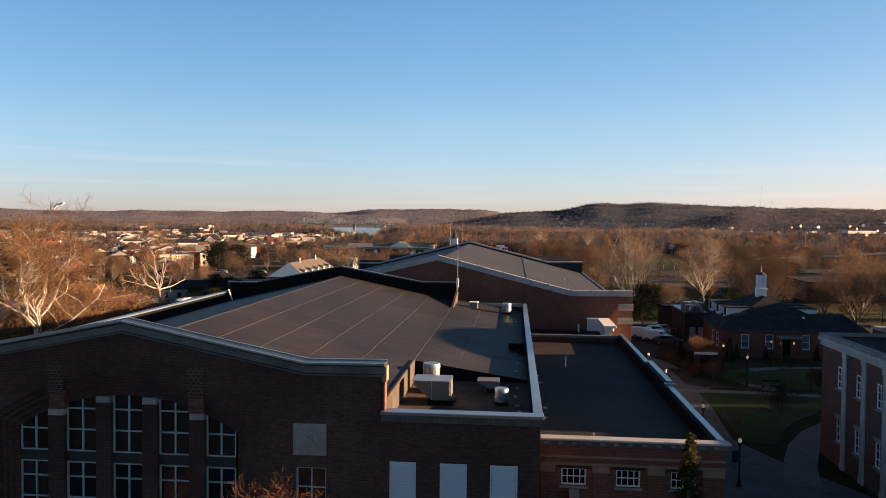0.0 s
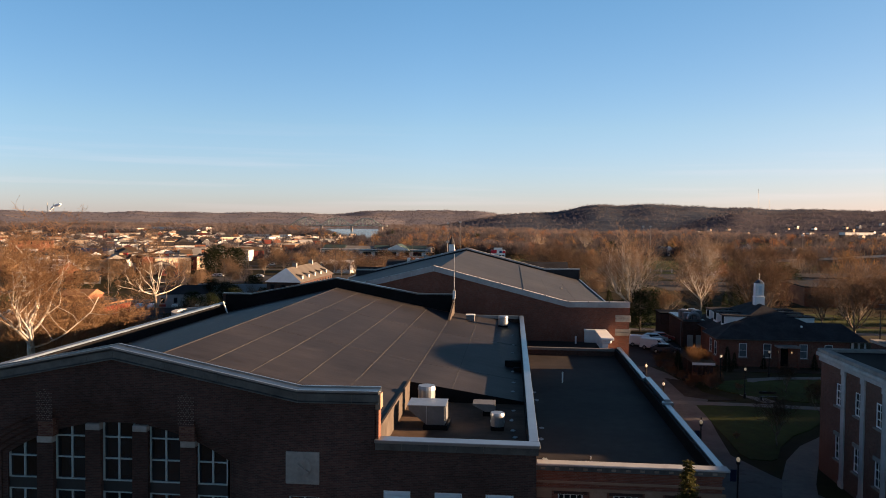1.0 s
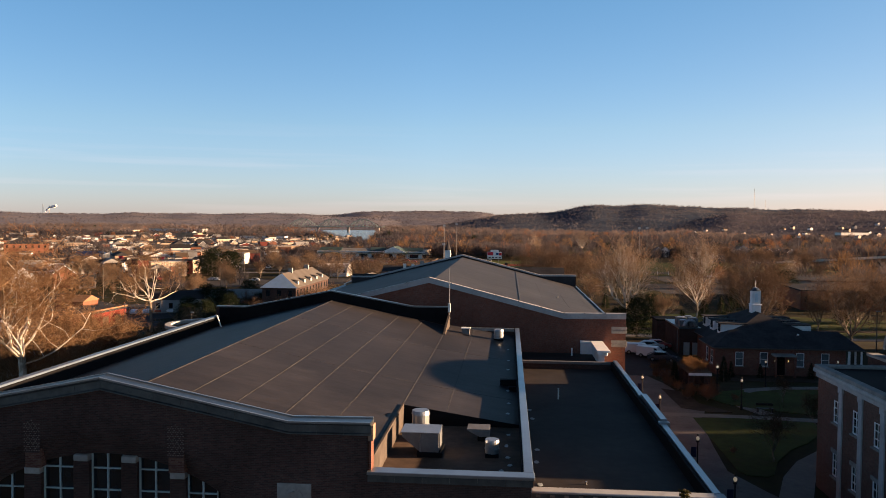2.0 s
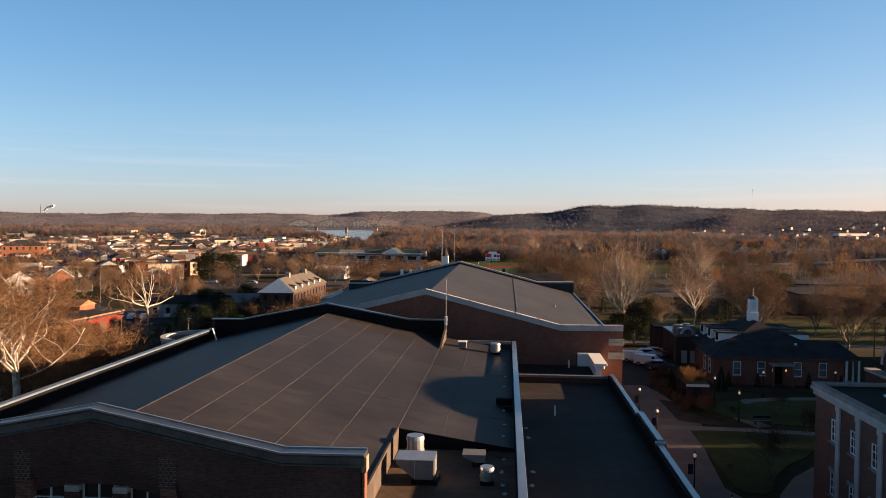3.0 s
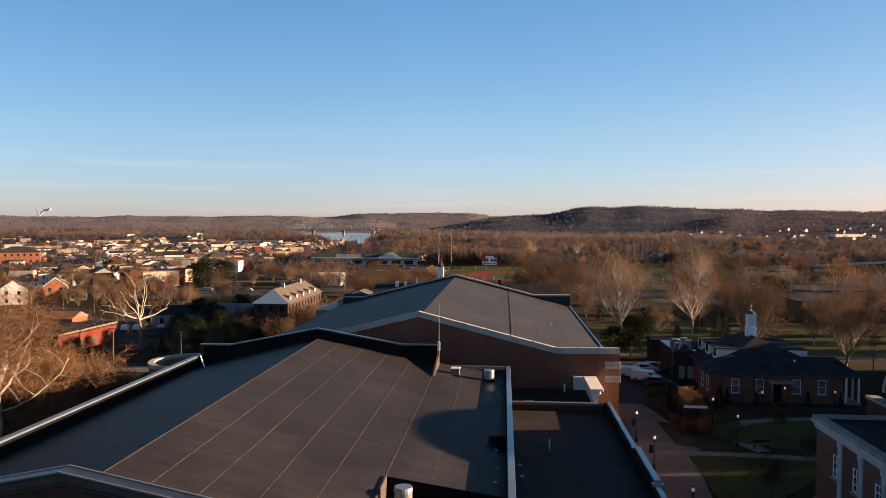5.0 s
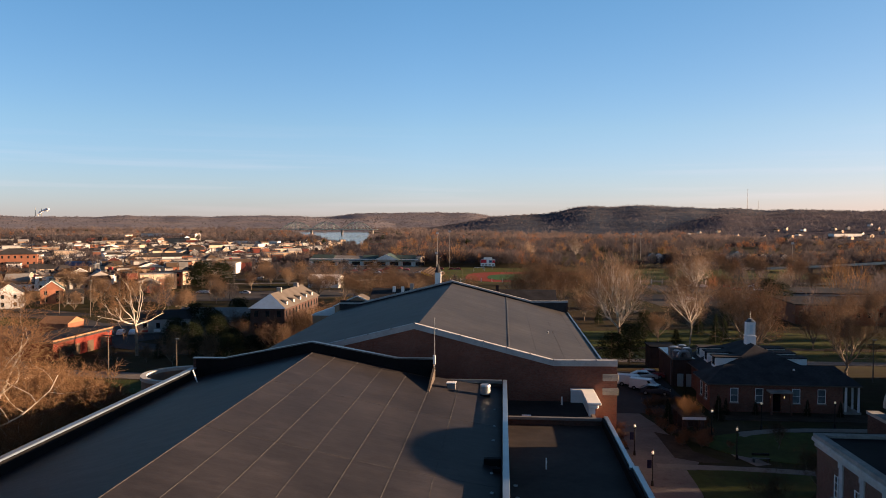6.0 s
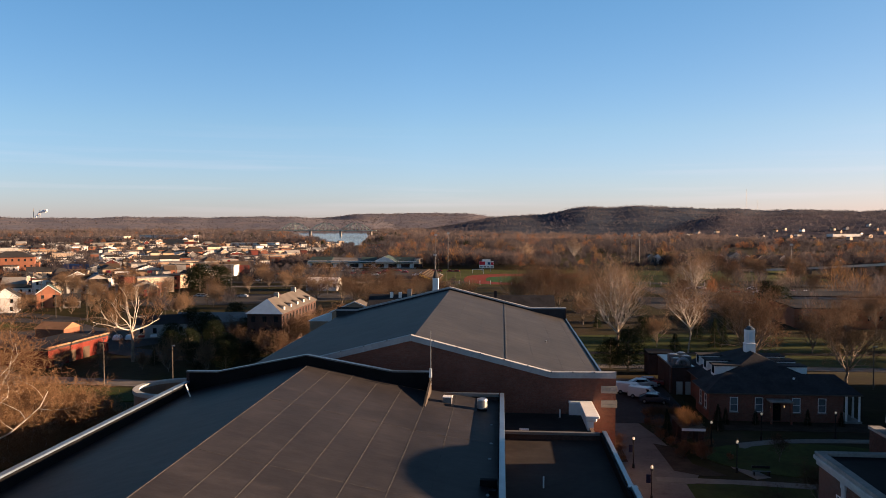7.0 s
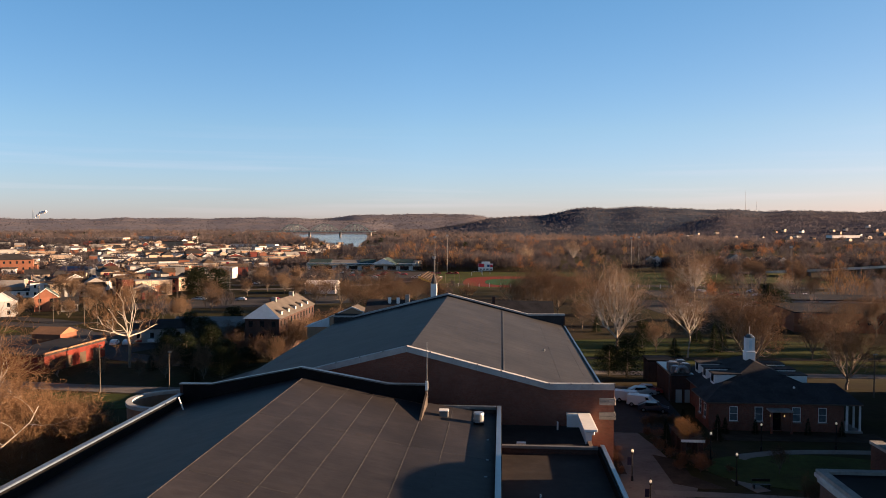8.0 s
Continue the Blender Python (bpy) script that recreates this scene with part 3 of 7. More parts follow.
for x in (-16.8, -14.5, -12.05, -9.64, -7.06, -4.5):
    y0, y1 = (0.6, 44.8) if x < -7 else (11.1, 45.4)
    for j in range(5):
        a, b = y0 + (y1 - y0) * j / 5, y0 + (y1 - y0) * (j + 1) / 5
        jog = random.uniform(-0.03, 0.03)
        bm = prism(bmesh.new(), [(x + jog - 0.026, roof_z(x - 0.026) - 0.02), (x + jog + 0.026, roof_z(x + 0.026) - 0.02), (x + jog + 0.026, roof_z(x + 0.026) + 0.012), (x + jog - 0.026, roof_z(x - 0.026) + 0.012)], "y", a, b)
        part("roof_seam", bm, SEAM, gym)
bm = prism(bmesh.new(), [(RIDGE_X - 0.05, RIDGE_Z - 0.03), (RIDGE_X + 0.05, RIDGE_Z - 0.03), (RIDGE_X + 0.05, RIDGE_Z), (RIDGE_X, RIDGE_Z + 0.018), (RIDGE_X - 0.05, RIDGE_Z)], "y", 0.6, 44.8)
part("roof_seam", bm, SEAM, gym)
for y in (17.0, 31.0):
    bm = prism(bmesh.new(), [(RIDGE_X + 0.2, roof_z(RIDGE_X + 0.2) + 0.008), (-7.0, roof_z(-7) + 0.008), (-0.6, roof_z(-0.6) + 0.008), (-0.6, roof_z(-0.6) - 0.03), (-7.0, roof_z(-7) - 0.03), (RIDGE_X + 0.2, roof_z(RIDGE_X + 0.2) - 0.03)], "y", y, y + 0.05)
    part("cross_seam", bm, SEAM, gym)
pv, pf = [], []
tube(pv, pf, Vector((-29.3, 41.0, roof_z(-29.3) - 0.05)), Vector((-29.75, 41.0, roof_z(-29.3) + 1.15)), 0.07, 0.07, 8)
sp = bmesh.new()
for q in pv:
    sp.verts.new(q)
sp.verts.ensure_lookup_table()
for f in pf:
    sp.faces.new([sp.verts[i] for i in f])
part("step_curb", prism(bmesh.new(), [(38.8, roof_z(-7) - 0.1), (44.88, roof_z(-7) - 0.1), (44.88, roof_z(-7) + 1.15), (44.2, roof_z(-7) + 1.1), (38.8, roof_z(-7) + 0.1)], "x", -7.09, -6.9), WELL_WALL, gym, "brown flashed upstand at the roof step")
part("scupper_pipe", sp, WHITE, gym)

# folded nosing and back lip of the front coping, paler to paint its sun glint
for (x0, z0), (x1, z1) in zip(fcop, fcop[1:]):
    part("coping_nosing", sweep(bmesh.new(), [(x0 + 0.01, z0), (x1 - 0.01, z1)], [(-0.305, 0.012), (-0.305, -0.07), (-0.263, -0.07), (-0.263, 0.004), (-0.2, 0.004), (-0.2, 0.012)], "y"), COPING_WHITE, gym)
    part("coping_lip", sweep(bmesh.new(), [(x0 + 0.01, z0), (x1 - 0.01, z1)], [(0.46, 0.004), (0.46, 0.055), (0.57, 0.055), (0.57, -0.1), (0.553, -0.1), (0.553, 0.004)], "y"), COPING_WHITE, gym)

# round bay behind the gymnasium
bay = thing("round_bay", (-33.6, 48.2, 0), "low round brick stair bay with pale coping", "building")


def ring(bm, x, y, r0, r1, z0, z1, a0, a1, n=28):
    lo = [[bm.verts.new((x + r * math.cos(t), y + r * math.sin(t), z)) for r, z in ((r0, z0), (r1, z0), (r1, z1), (r0, z1))] for t in np.linspace(a0, a1, n)]
    for p, q in zip(lo, lo[1:]):
        for i in range(4):
            bm.faces.new((p[i], p[(i + 1) % 4], q[(i + 1) % 4], q[i]))
    bm.faces.new(lo[0]), bm.faces.new(lo[-1][::-1])
    return bm


part("wall", ring(bmesh.new(), -33.6, 48.2, 3.9, 4.3, -7, 8.55, 1.62, 2 * math.pi - 0.6), STONE_TAN, bay)
part("coping", ring(bmesh.new(), -33.6, 48.2, 3.8, 4.4, 8.553, 8.9, 1.62, 2 * math.pi - 0.6), STONE_PALE, bay)
link_pts = [(-33.6, 52.1), (-33.4, 52.5), (-31.4, 46.0), (-31.8, 45.9)]
part("link_wall", prism(bmesh.new(), link_pts, "z", -7, 9.4), TAR, bay, "black-lined wall joining the gymnasium")
part("link_coping", prism(bmesh.new(), [(-33.75, 52.1), (-33.45, 52.65), (-31.3, 46.0), (-31.9, 45.9)], "z", 9.403, 9.55), COPING, bay)
part("roof", cyl(bmesh.new(), -33.6, 48.2, 6.0, 6.6, 3.88, seg=28), MEMBRANE_DARK, bay)

# ---- things on the gymnasium roof ----
hood = thing("ventilation_hood", (-5.3, 5.8, 8.42), "grey sheet-steel intake hood on a roof curb", "vent")
part("duct", prism(bmesh.new(), [(-6.25, 9.6), (-4.42, 9.6), (-4.42, 8.66), (-5.35, 8.66), (-6.25, 9.42)], "y", 5.0, 6.5), STEEL_TAN, hood)
part("lid", boxed(-6.32, -4.36, 4.94, 6.56, 9.604, 9.65, bevel=0.01), STEEL, hood)
part("joint", boxed(-5.36, -5.32, 4.985, 6.515, 8.7, 9.6), STEEL, hood)
part("side_panel", boxed(-4.417, -4.36, 5.1, 6.4, 8.75, 9.55), STEEL, hood)
part("curb", boxed(-5.5, -4.25, 4.9, 6.6, 8.42, 8.658, bevel=0.02), TAR, hood)


def turbine(name, x, y, z, r, h, label):
    t = thing(name, (x, y, z), label, "vent")
    part("curb", boxed(x - r * 0.9, x + r * 0.9, y - r * 0.9, y + r * 0.9, z, z + 0.18, bevel=0.02), TAR, t)
    part("drum", cyl(bmesh.new(), x, y, z + 0.18, z + h * 0.86, r * 0.93, seg=20), STEEL, t, smooth=False)
    part("band", cyl(bmesh.new(), x, y, z + h * 0.42, z + h * 0.5, r, seg=20), STEEL, t)
    part("cap", cyl(bmesh.new(), x, y, z + h * 0.86, z + h, r, r * 0.92, seg=20), STEEL, t)
    return t


turbine("roof_fan", -5.7, 8.4, 8.42, 0.5, 1.5, "round white-topped steel exhaust fan beside the hood")
turbine("roof_fan", -1.78, 5.5, 8.42, 0.37, 0.86, "small round steel exhaust fan in the roof well")
turbine("roof_fan", -1.9, 41.2, roof_z(-1.9), 0.5, 1.05, "white round exhaust fan near the back parapet")
cowl = thing("roof_cowl", (-2.5, 8.3, 8.42), "low flat steel cowl in the roof well", "vent")
part("hood", prism(bmesh.new(), [(-3.15, 9.12), (-1.95, 9.12), (-1.95, 8.72), (-2.5, 8.72), (-3.15, 9.05)], "y", 7.8, 8.9), STEEL_TAN, cowl)
part("neck", boxed(-2.6, -2.0, 8.0, 8.7, 8.42, 8.718), TAR, cowl)
box_v = thing("roof_hatch", (-5.1, 41.9, roof_z(-5.1)), "small square steel roof vent box", "vent")
part("box", boxed(-5.5, -4.72, 41.5, 42.3, roof_z(-4.72) - 0.1, 9.75, bevel=0.02), STEEL_TAN, box_v)
part("lid", boxed(-5.56, -4.66, 41.44, 42.36, 9.753, 9.83, bevel=0.015), WHITE, box_v)
mast = thing("antenna_mast", (-6.95, 44.6, roof_z(-6.95)), "thin steel antenna mast with a junction box", "antenna")
part("pole", cyl(bmesh.new(), -6.95, 44.6, roof_z(-6.95), 15.6, 0.045, 0.025, seg=8), STEEL, mast)
part("junction_box", boxed(-7.08, -6.82, 44.42, 44.55, 11.0, 11.9, bevel=0.02), WHITE, mast)
part("bracket", boxed(-7.05, -6.85, 44.4, 44.7, 10.3, 10.4), STEEL, mast)
SEALANT = surface("grey_sealant", (0.3, 0.34, 0.35), 0.6, vary=0.2, big=2, small=8)
patch_rng = random.Random(4)


def blot(x, y, z, r):
    bm = bmesh.new()
    pts = [(x + r * patch_rng.uniform(0.6, 1.2) * math.cos(t) * 0.8, y + r * patch_rng.uniform(0.6, 1.2) * math.sin(t) * 1.4) for t in np.linspace(0, 2 * math.pi, 9, endpoint=False)]
    return prism(bm, pts, "z", z - 0.01, z + 0.02)


PATCHES = [(-0.95, 1.9), (-1.3, 3.2), (-0.9, 4.1), (-1.0, 5.3), (-1.05, 7.3), (-0.95, 9.4), (-1.0, 13.2), (-0.95, 15.9), (-1.0, 19.5), (-0.9, 22.5), (-1.0, 27), (-0.95, 31), (-1.0, 36.5)]
for x, y in PATCHES:
    z = 8.42 if y < 10.9 else roof_z(x)
    single("sealant_patch", blot(x, y, z + 0.01, 0.15), SEALANT, (x, y, z), "pale ragged sealant patch on the membrane", "patch", "sealant patches on the roofs")
for x0, y, w, h in ((-1.55, 21.2, 1.15, 0.38), (-0.95, 19.9, 0.5, 0.24)):
    z = roof_z(x0)
    st = thing("pipe_support", (x0, y, z), "low black junction box on the membrane beside the parapet", "box")
    part("box", boxed(x0, x0 + w, y - 0.22, y + 0.22, roof_z(x0 + w) - 0.05, z + h, bevel=0.03), TAR, st)
    part("conduit", boxed(x0 + w * 0.4, x0 + w * 0.4 + 0.07, y + 0.22, y + 1.5, z - 0.12, z + 0.03), IRON, st)

# ---- side annex ----
ann = thing("annex", (4.7, 23, 0), "low red brick annex with tan stone bands and flat black roof", "building")
awin = [(1.27, 2.52), (3.98, 5.19), (6.66, 7.90)]
part("front_wall", panel(rect(0.02, 9.2, -0.4, 6.5), [rect(a, b, 4.56, 5.43) for a, b in awin], "y", 5.0, 0.4), BRICK_LIGHT, ann)
part("right_wall", boxed(8.85, 9.2, 5.4, 41.6, -0.4, 6.5), BRICK_LIGHT, ann)
part("back_wall", boxed(0.02, 8.85, 41.3, 41.6, -0.4, 6.6), BRICK, ann)
part("front_coping", boxed(0.2, 9.5, 4.72, 5.4, 6.88, 7.0, bevel=0.03), FASCIA, ann)
part("cornice", boxed(0.05, 9.32, 4.85, 5.4, 6.62, 6.877), COPING, ann)
part("frieze", boxed(0.05, 9.26, 4.93, 5.4, 6.503, 6.617), BRICK_LIGHT, ann)
for i in range(13):
    part("dentil", boxed(0.4 + i * 0.69, 0.62 + i * 0.69, 4.79, 4.847, 6.7, 6.8), STONE, ann)
part("right_coping", boxed(9.02, 9.4, 5.455, 18.35, 6.62, 6.98, bevel=0.03), COPING_WHITE, ann)
part("right_coping_raised", boxed(9.08, 9.5, 18.8, 26.4, 6.8, 7.2, bevel=0.03), COPING_WHITE, ann)
part("raised_wall", boxed(9.1, 9.48, 18.7, 26.5, 5.5, 6.797), BRICK_LIGHT, ann)
for y in (18.6, 26.6):
    part("corbel", boxed(8.9, 9.62, y - 0.22, y + 0.22, 6.5, 7.08, bevel=0.04), COPING_WHITE, ann)
part("right_coping", boxed(9.02, 9.4, 26.85, 41.7, 6.62, 6.98, bevel=0.03), COPING_WHITE, ann)
part("back_coping", boxed(0.2, 8.795, 41.2, 41.65, 6.603, 6.85, bevel=0.02), STEEL_TAN, ann)
part("roof", boxed(0.2, 8.85, 5.4, 41.3, 5.9, 6.14), MEMBRANE_DARK, ann, "flat black membrane roof")
part("parapet_lining", boxed(8.80, 9.0, 5.46, 41.3, 6.1, 6.9), TAR, ann)
part("upper_band", boxed(0.2, 9.3, 4.92, 5.0, 5.98, 6.1, bevel=0.015), STONE_TAN, ann)
part("lower_band", boxed(0.2, 9.36, 4.86, 5.0, 5.62, 5.75, bevel=0.015), STONE_TAN, ann)
for a, b in ((0.2, 0.95), (2.8, 3.65), (5.5, 6.35), (8.2, 9.25)):
    pil = part("pilaster", boxed(a + 0.05, b - 0.05, 4.9, 5.0, -0.3, 5.25), BRICK_LIGHT, ann)
    part("capital", boxed(a, b, 4.88, 5.0, 5.253, 5.617, bevel=0.015), STONE_TAN, pil)
for a, b in awin:
    sash(ann, "y", a, b, 4.56, 5.43, 5.08, 1, 4, 2, WHITE, 0.05, sill=0.12, label="small eight-light window in white frame")
    part("hood_mould", boxed(a - 0.2, b + 0.2, 4.95, 5.0, 5.44, 5.58), BRICK, ann)
# black sheet standing for the annex's unlit rooms
part("unlit_room_sheet", boxed(0.5, 8.6, 6.2, 6.3, 0, 5.7), DARK, ann)
part("vent_pipe", cyl(bmesh.new(), 3.0, 28.4, 6.14, 7.0, 0.06, seg=8), WHITE, ann)
part("vent_pipe", cyl(bmesh.new(), 3.2, 8.5, 6.14, 6.3, 0.05, seg=8), STEEL, ann)
for x, y in ((0.75, 8.2), (0.7, 12.0), (0.8, 14.5), (0.75, 22.0), (0.65, 24.5)):
    single("sealant_patch", blot(x, y, 6.15, 0.2), SEALANT, (x, y, 6.14), "pale ragged sealant patch on the membrane", "patch", "sealant patches on the roofs")
stair = thing("stair_wall", (1.9, 2.6, 0), "sloping brick stair cheek wall with stone cap", "wall")
part("cheek", prism(bmesh.new(), [(0.2, -0.3), (4.9, -0.3), (4.9, 4.3), (0.2, 2.6)], "x", 1.72, 2.05), BRICK_LIGHT, stair)
part("cap", prism(bmesh.new(), [(0.1, 2.58), (4.9, 4.32), (4.9, 4.46), (0.1, 2.72)], "x", 1.64, 2.13), STONE, stair)

# ---- link between the two halls ----
link = thing("link_building", (4.5, 47, 0), "low brick link with flat black roof and white cornice corner", "building")
part("wall", boxed(8.4, 8.75, 41.65, 52.55, -0.4, 6.0), BRICK_LIGHT, link)
part("roof", boxed(0.02, 8.4, 41.65, 52.55, 5.4, 5.75), MEMBRANE_DARK, link)
part("step", boxed(0.4, 5.6, 44.6, 44.8, 5.753, 5.95), STEEL_TAN, link)
part("cornice_wall", boxed(8.2, 8.8, 46.2, 52.55, 4.6, 6.6), WHITE, link)
part("cornice", boxed(8.0, 9.35, 45.9, 52.55, 6.95, 7.2, bevel=0.04), WHITE, link, "white moulded cornice")
part("cornice_moulding", boxed(8.1, 9.1, 46.05, 52.55, 6.603, 6.947, bevel=0.08), WHITE, link)
part("cornice_return", boxed(6.9, 7.997, 51.9, 52.55, 6.95, 7.2, bevel=0.03), WHITE, link)
part("return_wall", boxed(6.95, 8.197, 52.1, 52.55, 5.753, 6.947), WHITE, link)
part("vent_pipe", cyl(bmesh.new(), 5.9, 51.0, 5.75, 6.6, 0.09, seg=8), WHITE, link)
part("skylight", boxed(1.6, 2.5, 45.3, 45.8, 5.753, 5.95, bevel=0.02), WHITE, link)

# ---- second hall ----
hall = thing("field_house", (-9.85, 84, 0), "large red brick hall with low grey gabled roof and pale fascia", "building")
P2 = [(-31.5, 9.5), (-27.5, 9.53), (-9.85, 13.93), (5.12, 10.18), (11.85, 10.25)]
part("front_wall", panel([(-31.5, -7.2), (11.75, -7.2)] + [(x, z - 0.55) for x, z in P2[::-1]], [], "y", 52.6, 0.5), BRICK_LIGHT, hall)
part("right_wall", boxed(11.3, 11.75, 53.1, 115.5, -7.2, 7.75), BRICK, hall)
part("left_wall", boxed(-31.5, -31.1, 53.1, 115.5, -7.2, 7.8), BRICK, hall)
for (x0, z0), (x1, z1) in zip(P2, P2[1:]):
    n = max(2, round((x1 - x0) / 2.6))
    for i in range(n):
        p = [(x0 + (x1 - x0) * (i + e) / n, z0 + (z1 - z0) * (i + e) / n) for e in (0.003, 0.997)]
        part("fascia", sweep(bmesh.new(), p, [(52.42, 0), (52.42, -0.62), (52.58, -0.62), (52.58, -0.545), (53.15, -0.545), (53.15, 0)], "y"), FASCIA, hall)
        cxm, czm = p[1]
        part("clip", boxed(cxm - 0.06, cxm + 0.06, 52.38, 52.7, czm - 0.05, czm + 0.05), STEEL_TAN, hall)


def roof2_z(x):
    return 13.35 - 0.249 * abs(x + 9.85)


part("roof", prism(bmesh.new(), [(-31.4, roof2_z(-31.4)), (-9.85, 13.35), (11.7, roof2_z(11.7)), (11.7, 7.6), (-31.4, 7.6)], "y", 53.15, 115.0), MEMBRANE_GREY, hall, "smooth grey membrane roof")
part("far_wall", panel([(-31.5, -7.2), (11.75, -7.2)] + [(x, z - 0.3) for x, z in P2[::-1]], [], "y", 115.0, 0.5), BRICK, hall)
part("far_coping", sweep(bmesh.new(), [(x, z) for x, z in P2], [(114.8, 0), (114.8, -0.297), (115.6, -0.297), (115.6, 0)], "y"), FASCIA, hall)
part("far_parapet_lining", panel([(-31.3, 7.8), (11.6, 7.8)] + [(x, z - 0.33) for x, z in ((11.6, 10.25), (5.12, 10.18), (-9.85, 13.93), (-24.8, 10.2), (-31.3, 10.25))], [], "y", 114.93, 0.066), SHINGLE, hall)
part("expansion_joint", prism(bmesh.new(), [(0.28, roof2_z(0.28) - 0.05), (0.5, roof2_z(0.5) - 0.05), (0.46, roof2_z(0.46) + 0.08), (0.32, roof2_z(0.32) + 0.08)], "y", 53.2, 114.9), MEMBRANE_GREY, hall)
for x in (-6.2, -2.9, 3.6, 6.9, 10.2, -13.5, -17.2, -20.9, -24.6, -28.3):
    part("roof_seam", prism(bmesh.new(), [(x - 0.05, roof2_z(x - 0.05) - 0.03), (x + 0.05, roof2_z(x + 0.05) - 0.03), (x + 0.05, roof2_z(x + 0.05) + 0.012), (x - 0.05, roof2_z(x - 0.05) + 0.012)], "y", 53.2, 114.9), MEMBRANE_GREY, hall)
part("roof_rim", boxed(11.62, 11.85, 53.15, 114.9, 7.76, 8.18), COPING, hall)
for z in (6.55, 8.05):
    for dz in (0, 0.38):
        part("quoin", boxed(10.3, 11.95, 52.4, 53.6, z + dz, z + dz + 0.34, bevel=0.03), STONE, hall)
for x, y in ((1.5, 54.5), (6.0, 78.0)):
    part("roof_drain", cyl(bmesh.new(), x, y, roof2_z(x) - 0.05, roof2_z(x) + 0.25, 0.12, seg=8), STEEL, hall)

# ---- columned hall across the lawn ----
col = thing("lecture_hall", (30, 10, 0), "brick hall with stone cornice and flat stone pilasters", "building")
wins = [(25.38 - 3.09 * i, 24.42 - 3.09 * i) for i in range(9)]
hol = [rect(b, a, 5.72, 7.36) for a, b in wins] + [rect(b, a, 1.8, 3.52) for a, b in wins]
part("side_wall", panel(rect(-12, 28.2, -0.4, 8.5), hol, "x", 22.75, 0.4), BRICK_HALL, col)
part("end_wall", boxed(23.15, 31.9, 27.8, 28.2, -0.4, 8.5), BRICK_HALL, col)
part("architrave", boxed(22.6, 31.9, -12, 28.35, 8.503, 8.85), STONE_PALE, col)
part("cornice", boxed(22.42, 31.9, -12.1, 28.5, 8.853, 9.15, bevel=0.05), STONE_PALE, col)
part("parapet", boxed(22.5, 23.1, -12, 28.42, 9.153, 9.42, bevel=0.02), STONE, col)
part("parapet", boxed(23.1, 31.9, 27.8, 28.42, 9.153, 9.42, bevel=0.02), STONE, col)
part("roof", boxed(23.1, 31.9, -12, 27.8, 9.0, 9.2), TAR, col)
part("skylight", boxed(26.0, 27.2, 24.0, 24.6, 9.2, 9.35), WHITE, col)
part("chimney", boxed(28.1, 29.1, 22.6, 23.6, 9.2, 10.7), BRICK, col)
part("chimney_cap", boxed(28.0, 29.2, 22.5, 23.7, 10.703, 10.85), STONE, col)
for i, (a, b) in enumerate(wins):
    sash(col, "x", b, a, 5.72, 7.36, 22.72, 1, 2, 3, WHITE, 0.06, sill=0.12, label="white-framed sash window")
    sash(col, "x", b, a, 1.8, 3.52, 22.72, 1, 2, 3, WHITE, 0.06, sill=0.12, label="white-framed sash window")
    part("lintel", boxed(22.66, 22.75, b - 0.02, a + 0.1, 3.53, 3.8), STONE, col)
    pl = part("pilaster", boxed(22.65, 22.75, b - 0.62, b - 0.06, 0.4, 8.1), STONE_PALE, col)
    part("capital", boxed(22.6, 22.75, b - 0.68, b - 0.0, 8.103, 8.5, bevel=0.02), STONE_PALE, pl)
    part("plinth", boxed(22.6, 22.75, b - 0.68, b - 0.02, -0.2, 0.397), STONE_PALE, pl)
# unlit rooms behind the sashes, painted as one black sheet
part("unlit_room_sheet", boxed(23.9, 24.0, -11.5, 27.5, 0, 8.4), DARK, col)
# out of view: block and round gable are sized by the shadows they cast
main = part("main_block", boxed(32.0, 52, 13.4, 37.4, -1.5, 12.7), BRICK, col)
gable = [(26.9 + 9.0 * math.cos(t), 12.7 + 3.92 * math.sin(t)) for t in np.linspace(0, math.pi, 20)]
part("round_gable", prism(bmesh.new(), gable, "x", 33.6, 34.6), BRICK, col)
part("roof_vault", prism(bmesh.new(), [(26.9 + (y - 26.9) * 0.97, 12.7 + (z - 12.7) * 0.94) for y, z in gable], "x", 34.6, 46), SHINGLE, col)
wing = [(37.5 - 3.2 * (1 - math.cos(t)), 9.2 + 2.4 * math.sin(t)) for t in np.linspace(0, math.pi / 2, 10)]
part("curved_wing_wall", prism(bmesh.new(), [(37.5, -1.2)] + wing + [(34.3, -1.2)], "x", 32.05, 32.3), BRICK, col)
part("curved_coping", prism(bmesh.new(), wing + [(37.9 - 3.6 * (1 - math.cos(t)), 9.2 + 2.75 * math.sin(t)) for t in np.linspace(0, math.pi / 2, 10)][::-1], "x", 31.95, 32.35), STONE, col)
part("wing_roof", boxed(31.0, 31.99, 34.3, 38.5, -1.2, 8.5), BRICK, col)
part("wing_cap", boxed(30.9, 31.94, 34.2, 38.6, 8.503, 8.75), STONE, col)

# unseen brick hall beyond the lawns, added to shade the house and grass
shade_hall = thing("side_hall", (75, 74, 0), "unseen long brick hall added to shade house and lawns", "building")
part("wall", boxed(67, 85, 52.2, 106, -2, 10.6), BRICK, shade_hall)
part("roof", prism(bmesh.new(), [(66.5, 10.603), (85.5, 10.603), (76, 12.4)], "y", 51.9, 106.5), SHINGLE, shade_hall)
# second unseen block; the gap before it lets one strip of sun through
shade_wing = thing("side_wing", (75, 38, 0), "unseen flat-roofed brick wing added to shade the lawns", "building")
part("wall", boxed(67, 85, 29, 47.6, -2, 10.6), BRICK, shade_wing)
